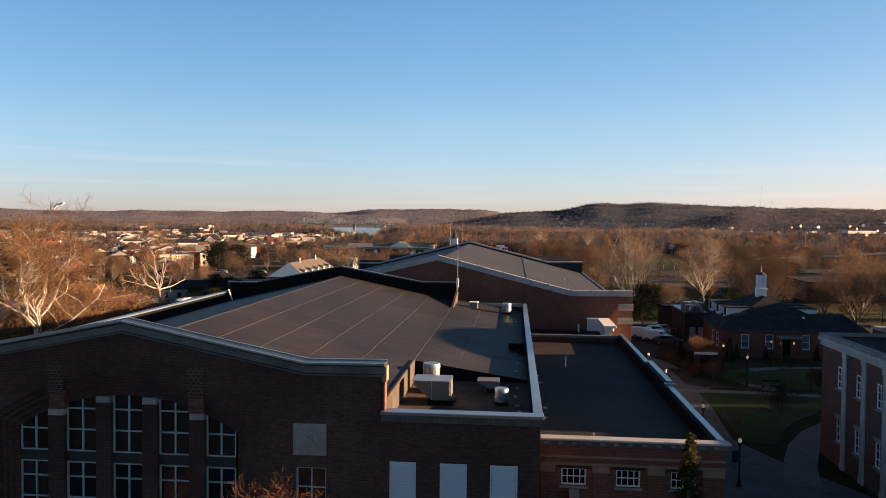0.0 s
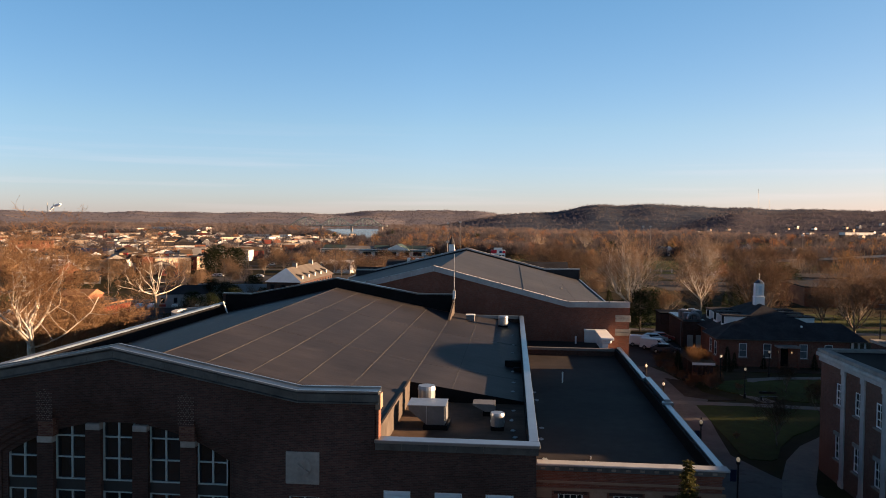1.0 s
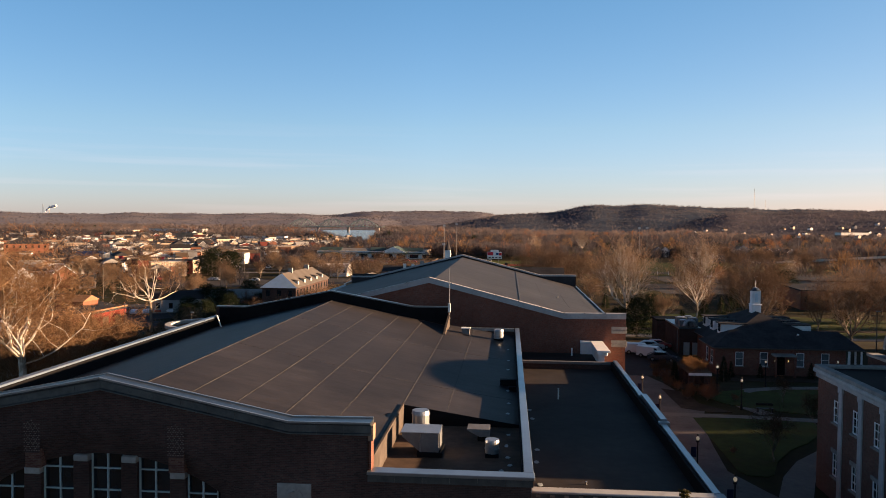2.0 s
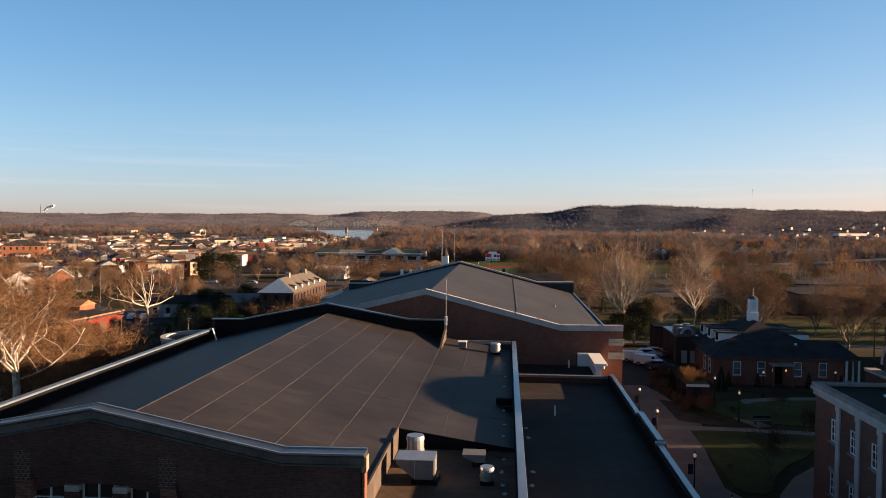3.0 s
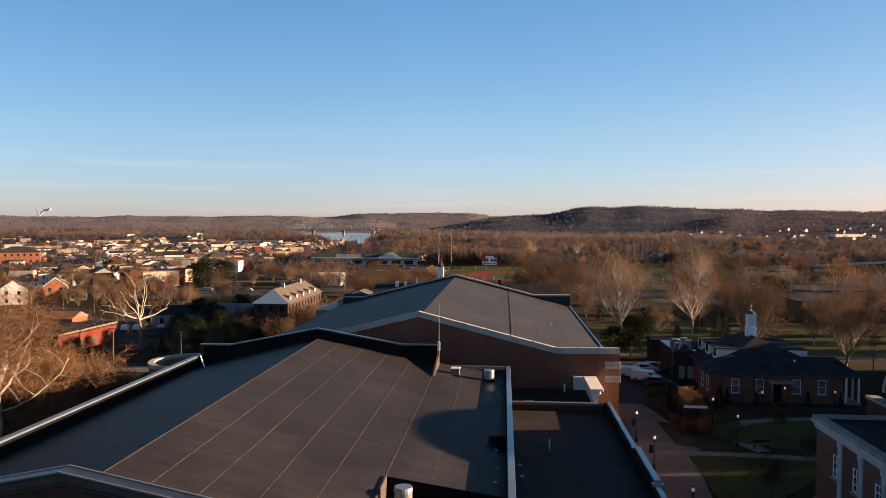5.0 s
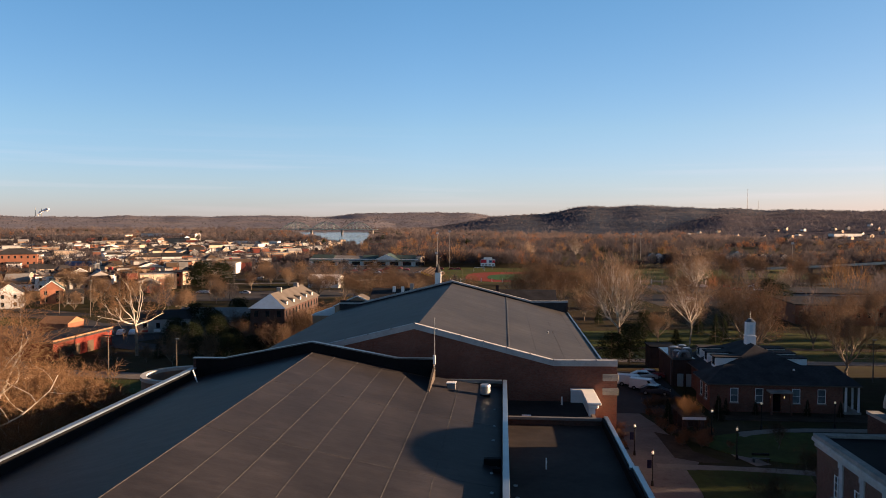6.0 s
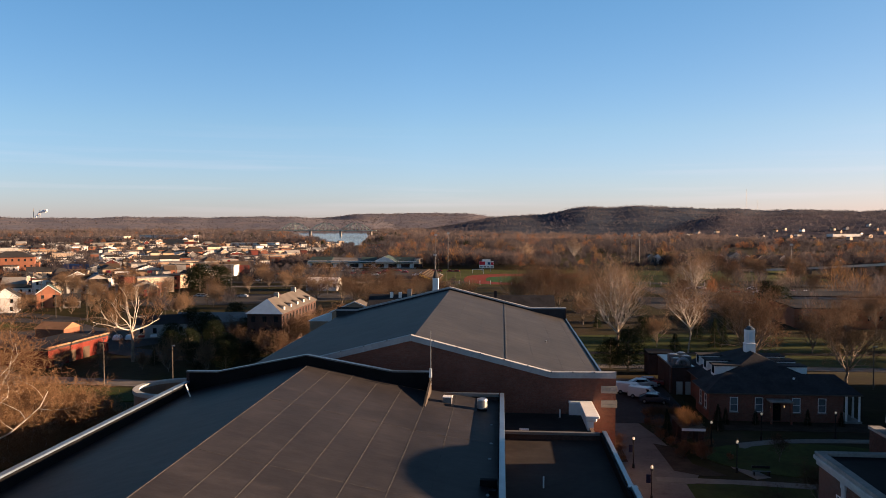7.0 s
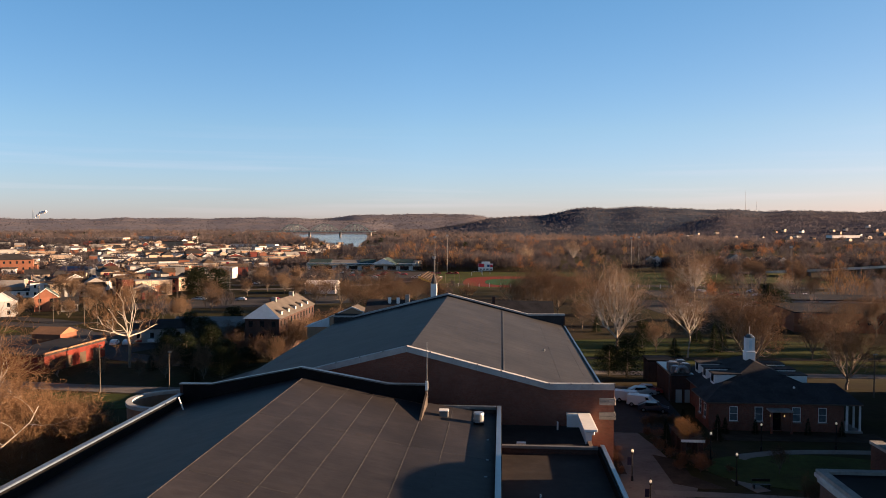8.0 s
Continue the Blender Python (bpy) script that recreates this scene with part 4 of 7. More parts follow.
part("roof", boxed(66.7, 85.3, 28.7, 47.5, 10.603, 11.0), TAR, shade_wing)

# ---- ground ----
def ground_material():
    m, n, l, b = nodes_of("ground_cover")
    co = n.new("ShaderNodeTexCoord").outputs["Object"]
    f0, f1, f2 = noise_of(n, l, co, 0.006, 5), noise_of(n, l, co, 0.05, 5), noise_of(n, l, co, 0.7, 5)
    c = ramp(n, l, f1, [(0.3, (0.032, 0.025, 0.015)), (0.5, (0.04, 0.037, 0.013)), (0.62, (0.058, 0.043, 0.021)), (0.75, (0.04, 0.028, 0.018))])
    c = mixed(n, l, ramp(n, l, f0, [(0.45, (0, 0, 0)), (0.6, (0.7, 0.7, 0.7))]), c, (0.04, 0.029, 0.02))
    c = mixed(n, l, 1.0, c, ramp(n, l, f2, [(0.25, (0.6, 0.6, 0.6)), (0.75, (1, 1, 1))]), "MULTIPLY")
    l.new(c, b.inputs["Base Color"])
    b.inputs["Roughness"].default_value, b.inputs["Specular IOR Level"].default_value = 0.95, 0.05
    return m


def axis_steps(lo, hi, fine_lo, fine_hi, fine):
    a = list(np.arange(fine_lo, fine_hi + 0.1, fine))
    d, v = fine, fine_hi
    while v < hi:
        d *= 1.25
        v = min(hi, v + d)
        a.append(v)
    d, v = fine, fine_lo
    while v > lo:
        d *= 1.25
        v = max(lo, v - d)
        a.insert(0, v)
    return a


gx, gy = axis_steps(-5200, 5200, -120, 200, 4.0), axis_steps(-800, 5400, -60, 180, 4.0)
verts = [(x, y, gz(x, y)) for y in gy for x in gx]
w = len(gx)
faces = [(j * w + i, j * w + i + 1, (j + 1) * w + i + 1, (j + 1) * w + i) for j in range(len(gy) - 1) for i in range(w - 1)]
me = bpy.data.meshes.new("ground")
me.from_pydata(verts, [], faces)
me.materials.append(ground_material())
tagged(new("ground", me), "brown winter grass and earth falling to a river plain", "ground", kind="structure")


def sheet(name, pts, mat, lift, label, category, cell=4.0):
    """A paved or planted area draped on the ground: an outline cut into strips."""
    bm = bmesh.new()
    vs = [bm.verts.new((x, y, 0)) for x, y in pts]
    es = [bm.edges.new((vs[i], vs[(i + 1) % len(vs)])) for i in range(len(vs))]
    bmesh.ops.triangle_fill(bm, use_beauty=True, edges=es)
    xs, ys = [p[0] for p in pts], [p[1] for p in pts]
    for k, lo, hi in ((0, min(xs), max(xs)), (1, min(ys), max(ys))):
        for q in np.arange(math.floor(lo / cell) * cell + cell, hi, cell):
            no = (1, 0, 0) if k == 0 else (0, 1, 0)
            bmesh.ops.bisect_plane(bm, geom=bm.verts[:] + bm.edges[:] + bm.faces[:], plane_co=Vector(no) * q, plane_no=no)
    top = bm.faces[:]
    for v in bm.verts:
        v.co.z = gz(v.co.x, v.co.y) + lift
    r = bmesh.ops.extrude_face_region(bm, geom=top)
    bmesh.ops.translate(bm, verts=[v for v in r["geom"] if isinstance(v, bmesh.types.BMVert)], vec=(0, 0, -lift - 0.25))
    ob = new(name, mesh_from(name, bm, mat))
    return tagged(ob, label, category, kind="structure")


def strip(name, pts, width, mat, lift, label, category):
    """A road or path along a line of points."""
    P = []
    for (x0, y0), (x1, y1) in zip(pts, pts[1:]):
        n = max(1, int(math.hypot(x1 - x0, y1 - y0) / 4))
        P += [Vector((x0 + (x1 - x0) * i / n, y0 + (y1 - y0) * i / n)) for i in range(n)]
    P.append(Vector(pts[-1]))
    for _ in range(6):
        P = [P[0]] + [(P[i - 1] + 2 * P[i] + P[i + 1]) / 4 for i in range(1, len(P) - 1)] + [P[-1]]
    bm = bmesh.new()
    rows = []
    for i, p in enumerate(P):
        d = (P[min(i + 1, len(P) - 1)] - P[max(i - 1, 0)]).normalized()
        nrm = Vector((-d.y, d.x)) * width / 2
        a, b = p + nrm, p - nrm
        z = gz(p.x, p.y)
        za, zb = max(z, gz(a.x, a.y)), max(z, gz(b.x, b.y))
        rows.append([bm.verts.new((a.x, a.y, za + lift)), bm.verts.new((b.x, b.y, zb + lift)), bm.verts.new((b.x, b.y, zb - 0.3)), bm.verts.new((a.x, a.y, za - 0.3))])
    for r0, r1 in zip(rows, rows[1:]):
        for i in range(4):
            bm.faces.new((r0[i], r0[(i + 1) % 4], r1[(i + 1) % 4], r1[i]))
    ob = new(name, mesh_from(name, bm, mat))
    return tagged(ob, label, category, kind="structure")


sheet("pavement", [(9.3, -20), (24, -20), (24, 14), (21.5, 20), (18.6, 26), (16.9, 31), (17.6, 38), (18.7, 47.4), (20.6, 52.5), (19.6, 58), (19, 63), (18.4, 76), (12.0, 76), (12.0, 52.2), (9.3, 52.0)], PAVER, 0.04, "brick-paved campus walk beside the annex", "pavement")
sheet("lawn", [(18.2, 48.3), (22.8, 48.6), (30.1, 47.6), (28.9, 43.2), (26.6, 40.0), (24.2, 37.6), (21.8, 33.8), (20.4, 30.4), (19.7, 29.8), (18.2, 30.0), (17.8, 31.2), (18.0, 39)], LAWN, 0.06, "shaded winter lawn between paths", "lawn")
strip("path", [(18.5, 20.0), (19.6, 25.5), (20.9, 30.0), (23.0, 34.4), (26.4, 38.6), (30.5, 41.2), (36, 43)], 2.3, CONCRETE, 0.05, "curved concrete path", "path")
strip("path", [(15.5, 49.5), (20, 49.7), (26, 49.9), (32, 48.7), (44, 46)], 1.5, CONCRETE, 0.05, "straight concrete path between lawns", "path")
oval = [(34.8 + 12.4 * math.cos(t), 57.2 + 6.6 * math.sin(t) - 0.05 * (12 * math.cos(t))) for t in np.linspace(0, 2 * math.pi, 40, endpoint=False)]
sheet("lawn", oval, LAWN, 0.055, "oval winter lawn edged by a path", "lawn")
strip("path", [(26.5, 50.6), (23.2, 52.8), (21.4, 57.0), (22.4, 62.0), (27, 64.9), (36, 66.0), (47, 66), (60, 65)], 1.7, CONCRETE, 0.05, "curved concrete path round the oval lawn", "path")
sheet("planting_bed", [(17.7, 62.4), (17.9, 52.4), (20.6, 50.9), (23.0, 51.2), (20.4, 55.0), (20.3, 60.5)], MULCH, 0.05, "dark mulch bed round the pergola", "bed")
sheet("planting_bed", [(20.0, 62.0), (23.2, 66.2), (26, 68.4), (25.5, 73.5), (20.4, 75.0), (19.2, 68)], MULCH, 0.05, "dark mulch bed", "bed")
sheet("planting_bed", [(28.0, 72.0), (50, 72.5), (50, 78.3), (28.0, 78.3)], MULCH, 0.05, "dark mulch bed along the brick house", "bed")
sheet("planting_bed", [(12.1, 55), (13.6, 55), (13.9, 75), (12.1, 75)], MULCH, 0.06, "dark mulch bed along the hall", "bed")
sheet("driveway", [(12.2, 76.2), (26.5, 76.2), (26.5, 104), (12.2, 112)], ASPHALT, 0.04, "worn asphalt service drive", "driveway")
strip("road", [(-150, 137), (-100, 124), (-66, 121), (-36, 123.5), (-10, 126), (30, 127), (90, 128), (160, 132)], 6.0, PAVER, 0.06, "pale road below the halls", "road")
strip("road", [(-300, 205), (-190, 222), (-146, 213), (-120, 190), (-100, 160), (-70, 150)], 9.0, ASPHALT, 0.06, "curving asphalt street", "road")
sheet("parking_lot", [(-135, 158), (-96, 166), (-82, 192), (-118, 202), (-150, 190)], ASPHALT, 0.05, "asphalt parking lot", "parking lot", cell=10)
strip("road", [(-300, 390), (-170, 380), (-100, 388), (0, 402), (120, 396), (260, 380)], 12, ASPHALT, 0.08, "wide asphalt road across the plain", "road")
strip("road", [(-215, 330), (-190, 400), (-215, 520), (-300, 760), (-420, 1150)], 13, ASPHALT, 0.08, "town street running to the river", "road")
sheet("field", [(14, 132), (75, 134), (110, 150), (118, 190), (60, 205), (16, 196)], FIELD, 0.05, "open winter grass beyond the hall", "lawn", cell=8)
sheet("parking_lot", [(-150, 420), (-50, 424), (-48, 512), (-160, 508)], ASPHALT, 0.06, "shopping centre parking lot", "parking lot", cell=30)
sheet("field", [(-40, 378), (112, 372), (118, 512), (-42, 514)], FIELD, 0.05, "grass round the sports ground", "lawn", cell=30)
track = [(18 + 40 * math.copysign(abs(math.cos(t)) ** 0.6, math.cos(t)), 424 + 43 * math.copysign(abs(math.sin(t)) ** 0.6, math.sin(t))) for t in np.linspace(0, 2 * math.pi, 44, endpoint=False)]
sheet("running_track", track, TRACK_RED, 0.10, "red running track", "track", cell=30)
sheet("turf", [(22 + (x - 18) * 0.78, 420 + (y - 424) * 0.62) for x, y in track], TURF, 0.14, "green sports turf inside the track", "turf", cell=30)
sheet("parking_lot", [(72, 330), (230, 335), (240, 371), (70, 371)], ASPHALT, 0.06, "asphalt parking lot with worn patches", "parking lot", cell=30)
sheet("parking_lot", [(-150, 262), (-112, 270), (-62, 296), (-70, 330), (-128, 310), (-156, 284)], ASPHALT, 0.06, "asphalt lot below the town", "parking lot", cell=20)
sheet("paved_lot", [(-330, 322), (-228, 326), (-222, 372), (-335, 378)], CONCRETE, 0.03, "pale paved lots between the shops", "parking lot", cell=40)
sheet("paved_lot", [(-340, 404), (-212, 402), (-232, 500), (-360, 500)], CONCRETE, 0.03, "pale paved lots between the shops", "parking lot", cell=40)
sheet("paved_lot", [(-188, 404), (-164, 404), (-168, 520), (-196, 520)], CONCRETE, 0.03, "pale paved lots between the shops", "parking lot", cell=40)
strip("road", [(-150, 352), (-110, 362), (-70, 392), (-52, 420)], 7, CONCRETE, 0.09, "pale lane running to the shopping centre", "road")
sheet("parking_lot", [(60, 270), (200, 275), (210, 325), (55, 318)], ASPHALT, 0.06, "asphalt parking lot", "parking lot", cell=30)

sheet("field", [(118, 420), (190, 430), (200, 520), (122, 512)], FIELD, 0.06, "open grass beside the sports ground", "lawn", cell=30)
strip("road", [(14, 166), (40, 168), (80, 169), (150, 172)], 3.5, MULCH, 0.10, "worn lane across the grass", "road")
strip("road", [(-330, 232), (-230, 236), (-170, 232), (-140, 218)], 8.0, ASPHALT, 0.06, "side street between the houses", "road")
sheet("lawn", [(-215, 178), (-160, 184), (-150, 200), (-165, 212), (-225, 200)], FIELD, 0.05, "winter lawn beside the street", "lawn", cell=10)
sheet("lawn", [(-120, 100), (-50, 108), (-44, 119), (-66, 117), (-120, 119)], LAWN, 0.05, "shaded lawn below the gymnasium", "lawn", cell=10)

# river and the far hills
m, n, l, b = nodes_of("river_water")
b.inputs["Base Color"].default_value, b.inputs["Roughness"].default_value = (0.16, 0.22, 0.27, 1), 0.12
bp = n.new("ShaderNodeBump")
bp.inputs["Strength"].default_value = 0.1
l.new(noise_of(n, l, n.new("ShaderNodeTexCoord").outputs["Object"], 0.2, 3), bp.inputs["Height"])
l.new(bp.outputs[0], b.inputs["Normal"])
WATER = m
bm = bmesh.new()
prism(bm, [(-205, 1085), (-240, 1080), (-345, 1340), (-520, 1900), (-720, 2400), (-430, 2400), (-330, 1900), (-250, 1340)], "z", -7.2, -6.75)
tagged(new("river", mesh_from("river", bm, WATER)), "pale river bending behind the trees", "river", kind="structure")


def hill_material(name, a, b_, c_):
    m, n, l, b = nodes_of(name)
    co = n.new("ShaderNodeTexCoord").outputs["Object"]
    f1, f2 = noise_of(n, l, co, 0.005, 6, 0.65), noise_of(n, l, co, 0.035, 6, 0.75)
    c = ramp(n, l, f1, [(0.35, a), (0.52, b_), (0.66, c_)])
    c = mixed(n, l, 1.0, c, ramp(n, l, f2, [(0.3, (0.6, 0.6, 0.62)), (0.7, (1.1, 1.07, 1.04))]), "MULTIPLY")
    l.new(c, b.inputs["Base Color"])
    b.inputs["Roughness"].default_value, b.inputs["Specular IOR Level"].default_value = 1.0, 0.0
    bp = n.new("ShaderNodeBump")
    bp.inputs["Strength"].default_value, bp.inputs["Distance"].default_value = 0.22, 8.0
    l.new(f2, bp.inputs["Height"])
    l.new(bp.outputs[0], b.inputs["Normal"])
    return m


def hill(name, az, tops, d0, d1, d2, mat, label, seed):
    """A wooded ridge: heights along bearings az (degrees from plus y towards plus x), from its foot d0 over the crest d1 to d2."""
    rng = np.random.RandomState(seed)
    bearings = np.arange(az[0], az[-1], 0.09)
    crest = np.interp(bearings, az, tops)
    crest = crest + np.array([9.0 * noise.noise(Vector((q * 0.35, seed, 0))) + 3.0 * noise.noise(Vector((q * 1.6, seed, 4))) for q in bearings])
    crest = np.convolve(np.pad(crest, 14, mode="edge"), np.hanning(29) / np.hanning(29).sum(), mode="valid")
    # crowns standing in the crest line
    crown = np.array([3.0 + (3.5 * noise.noise(Vector((q * d1 * 0.00042, seed, 9))) + 3.0 * noise.noise(Vector((q * d1 * 0.0011, seed, 2)))) for q in bearings])
    dist = np.concatenate([np.linspace(d0, d1, 70), np.linspace(d1, d2, 4)[1:]])
    vs = []
    for j, d in enumerate(dist):
        f = math.sin(min(1.0, (d - d0) / (d1 - d0)) * math.pi / 2) ** 1.3 if d <= d1 else 1 - 0.7 * (d - d1) / (d2 - d1)
        for a, h, up in zip(bearings, crest, crown):
            wx, wy = d * math.sin(radians(a)), d * math.cos(radians(a))
            q = noise.noise(Vector((wx * 0.0022, wy * 0.0022, seed)))
            q2 = noise.noise(Vector((wx * 0.007, wy * 0.007, seed + 5)))
            z = -9 + (h + 9) * f * (1 + (0.35 * q + 0.14 * q2) * (1 - f * 0.75)) + (up if abs(d - d1) < 1 else 0) + rng.uniform(0, 0.25) + 1.6 * f * noise.noise(Vector((wx * 0.011, wy * 0.011, seed + 8)))
            vs.append((d * math.sin(radians(a)), d * math.cos(radians(a)), z))
    w = len(bearings)
    fs = [(j * w + i, j * w + i + 1, (j + 1) * w + i + 1, (j + 1) * w + i) for j in range(len(dist) - 1) for i in range(w - 1)]
    me = bpy.data.meshes.new(name)
    me.from_pydata(vs, [], fs)
    me.materials.append(mat)
    me.polygons.foreach_set("use_smooth", [True] * len(me.polygons))
    return tagged(new(name, me), label, "hill", kind="structure")


# blue-grey haze of the distance is mixed into these hill colours
HILL_NEAR = hill_material("hazed_wooded_hill", (0.05, 0.068, 0.095), (0.075, 0.09, 0.118), (0.115, 0.115, 0.13))
HILL_BROWN = hill_material("hazed_brown_slope", (0.09, 0.088, 0.108), (0.112, 0.102, 0.116), (0.138, 0.118, 0.122))
HILL_FAR = hill_material("hazed_far_hill", (0.15, 0.152, 0.185), (0.185, 0.176, 0.198), (0.22, 0.195, 0.198))
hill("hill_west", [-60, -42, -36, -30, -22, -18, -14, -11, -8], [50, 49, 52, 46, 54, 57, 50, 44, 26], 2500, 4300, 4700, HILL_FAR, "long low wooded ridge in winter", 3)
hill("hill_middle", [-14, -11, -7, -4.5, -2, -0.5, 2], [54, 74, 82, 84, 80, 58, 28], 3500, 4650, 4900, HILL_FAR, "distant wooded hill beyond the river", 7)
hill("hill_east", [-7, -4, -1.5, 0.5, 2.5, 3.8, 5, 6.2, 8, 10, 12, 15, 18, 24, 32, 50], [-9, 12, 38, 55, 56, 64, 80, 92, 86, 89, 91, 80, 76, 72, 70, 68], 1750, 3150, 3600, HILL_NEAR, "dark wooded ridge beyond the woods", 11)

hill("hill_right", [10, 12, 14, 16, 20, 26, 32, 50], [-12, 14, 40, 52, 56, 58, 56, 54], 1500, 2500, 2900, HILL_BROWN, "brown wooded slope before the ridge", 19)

# ---- trees ----
def raw_mesh(name, V, F, mat):
    me = bpy.data.meshes.new(name)
    me.from_pydata([tuple(v) for v in V], [], F)
    me.materials.append(mat)
    return me


def bare_tree(seed, height, trunk_h, trunk_r, limbs, spread, counts, bark_mat, twig_mat, twig_r=0.02, droop=0.0, lean=0.25, wave=0.35, girth=1.0, bark_levels=3, trunk_mat=None):
    """Meshes of a leafless tree: trunk with limbs, and the crown of branches and twigs."""
    rng = random.Random(seed)
    TV, TF, CV, CF, BF, limb_meshes = [], [], [], [], [], []

    def chain(V, F, pts, radii, k):
        a = (pts[1] - pts[0]).normalized().orthogonal().normalized()
        i0 = len(V)
        for i, (c, r) in enumerate(zip(pts, radii)):
            d = (pts[min(i + 1, len(pts) - 1)] - pts[max(i - 1, 0)]).normalized()
            a = (a - d * a.dot(d)).normalized()
            b = d.cross(a)
            V.extend(c + a * (r * math.cos(2 * math.pi * j / k)) + b * (r * math.sin(2 * math.pi * j / k)) for j in range(k))
        for i in range(len(pts) - 1):
            for j in range(k):
                F.append((i0 + i * k + j, i0 + i * k + (j + 1) % k, i0 + (i + 1) * k + (j + 1) % k, i0 + (i + 1) * k + j))

    def grow(p, d, length, r, level, LV, LF):
        n = 5 if level == 0 else (4 if level == 1 else 3 if level == 2 else 2)
        pts = [p]
        for i in range(n):
            j = Vector((rng.uniform(-1, 1), rng.uniform(-1, 1), rng.uniform(-0.6, 0.8)))
            up = Vector((0, 0, 0.16 if level < 2 else 0.08)) - Vector((0, 0, droop)) * (level > 1)
            d = (d + j * wave * (0.6 if level == 0 else 1) + up).normalized()
            pts.append(pts[-1] + d * (length / n))
        if level < bark_levels - (len(counts) < 4):
            chain(LV if level == 0 else CV, LF if level == 0 else BF, pts, [r * (1 - 0.72 * i / n) for i in range(n + 1)], (6, 4, 3)[level])
        else:
            chain(CV, CF, pts, [max(r * (1 - 0.72 * i / n), twig_r * (1 - 0.3 * i / n)) for i in range(n + 1)], 3)
        if level >= len(counts):
            return
        m = counts[level]
        for c in range(m):
            t = 0.25 + 0.75 * (c + rng.random()) / m
            s = min(n - 1, int(t * n))
            q = pts[s].lerp(pts[s + 1], t * n - s)
            axis = Vector((rng.uniform(-1, 1), rng.uniform(-1, 1), rng.uniform(-1, 1))).normalized()
            dd = (pts[s + 1] - pts[s]).normalized()
            side = dd.cross(axis).normalized()
            nd = (dd * rng.uniform(0.5, 1.0) + side * rng.uniform(0.55, 1.1)).normalized()
            grow(q, nd, length * rng.uniform(0.42, 0.68), r * (1 - 0.72 * t) * 0.62, level + 1, LV, LF)

    top = Vector((0, 0, 0))
    tr = [Vector((0, 0, -0.6))]
    for i in range(3):
        top = Vector((rng.uniform(-1, 1) * lean, rng.uniform(-1, 1) * lean, trunk_h * (i + 1) / 3))
        tr.append(top)
    chain(TV, TF, tr, [trunk_r * f for f in (1.3, 1.0, 0.9, 0.75)], 8)
    for i in range(limbs):
        t = 2 * math.pi * (i + rng.uniform(-0.3, 0.3)) / limbs
        tilt = rng.uniform(0.35, 1.0) * spread if i else 0.12
        d = Vector((math.cos(t) * math.sin(tilt), math.sin(t) * math.sin(tilt), math.cos(tilt)))
        base = tr[2].lerp(tr[3], rng.uniform(0.2, 1.0)) if i else tr[3]
        grow(base, d, (height - trunk_h) * rng.uniform(0.8, 1.0) * (1.0 if tilt < 0.9 else 0.9), trunk_r * rng.uniform(0.42, 0.6) * girth, 0, *limb_meshes.append(([], [])) or limb_meshes[-1])
    k = height / max(v.z for v in CV)
    for L in (TV, CV, *(q[0] for q in limb_meshes)):
        for v in L:
            v *= k
    crown = raw_mesh("crown", CV, CF + BF, twig_mat)
    crown.materials.append(bark_mat)
    crown.polygons.foreach_set("material_index", [0] * len(CF) + [1] * len(BF))
    return [("trunk", raw_mesh("trunk", TV, TF, trunk_mat or bark_mat))] + [("limb", raw_mesh("limb", V, F, bark_mat)) for V, F in limb_meshes] + [("crown", crown)]


def conifer(seed, height, radius, tiers, mat, spray=60, fine=0.62):
    rng = random.Random(seed)
    V, F, TV, TF = [], [], [], []
    tube(TV, TF, Vector((0, 0, -0.4)), Vector((0, 0, height * 0.97)), height * 0.02, height * 0.004, 6)
    for i in range(tiers):
        f = i / tiers
        z, r = height * (0.06 + 0.92 * f), radius * (1 - f) ** 0.8 + 0.12
        for j in range(int(spray * (1 - 0.6 * f))):
            t, rr = rng.uniform(0, 2 * math.pi), r * rng.uniform(0.55, 1.08)
            tip = Vector((math.cos(t) * rr, math.sin(t) * rr, z - rr * rng.uniform(0.05, 0.3)))
            root = Vector((math.cos(t) * rr * 0.15, math.sin(t) * rr * 0.15, z + rr * 0.1))
            for k in range(4):
                c = root.lerp(tip, 0.35 + 0.65 * k / 3)
                s = (0.16 + 0.16 * radius * rng.uniform(0.4, 1)) * fine
                a, b = [Vector((rng.uniform(-1, 1), rng.uniform(-1, 1), rng.uniform(-0.7, 0.5))) * s for _ in range(2)]
                n0 = len(V)
                V += [c - a * 0.5, c + a * 0.6 + b * 0.2, c + b]
                F.append((n0, n0 + 1, n0 + 2))
    return [("trunk", raw_mesh("trunk", TV, TF, BARK)), ("foliage", raw_mesh("foliage", V, F, mat))]


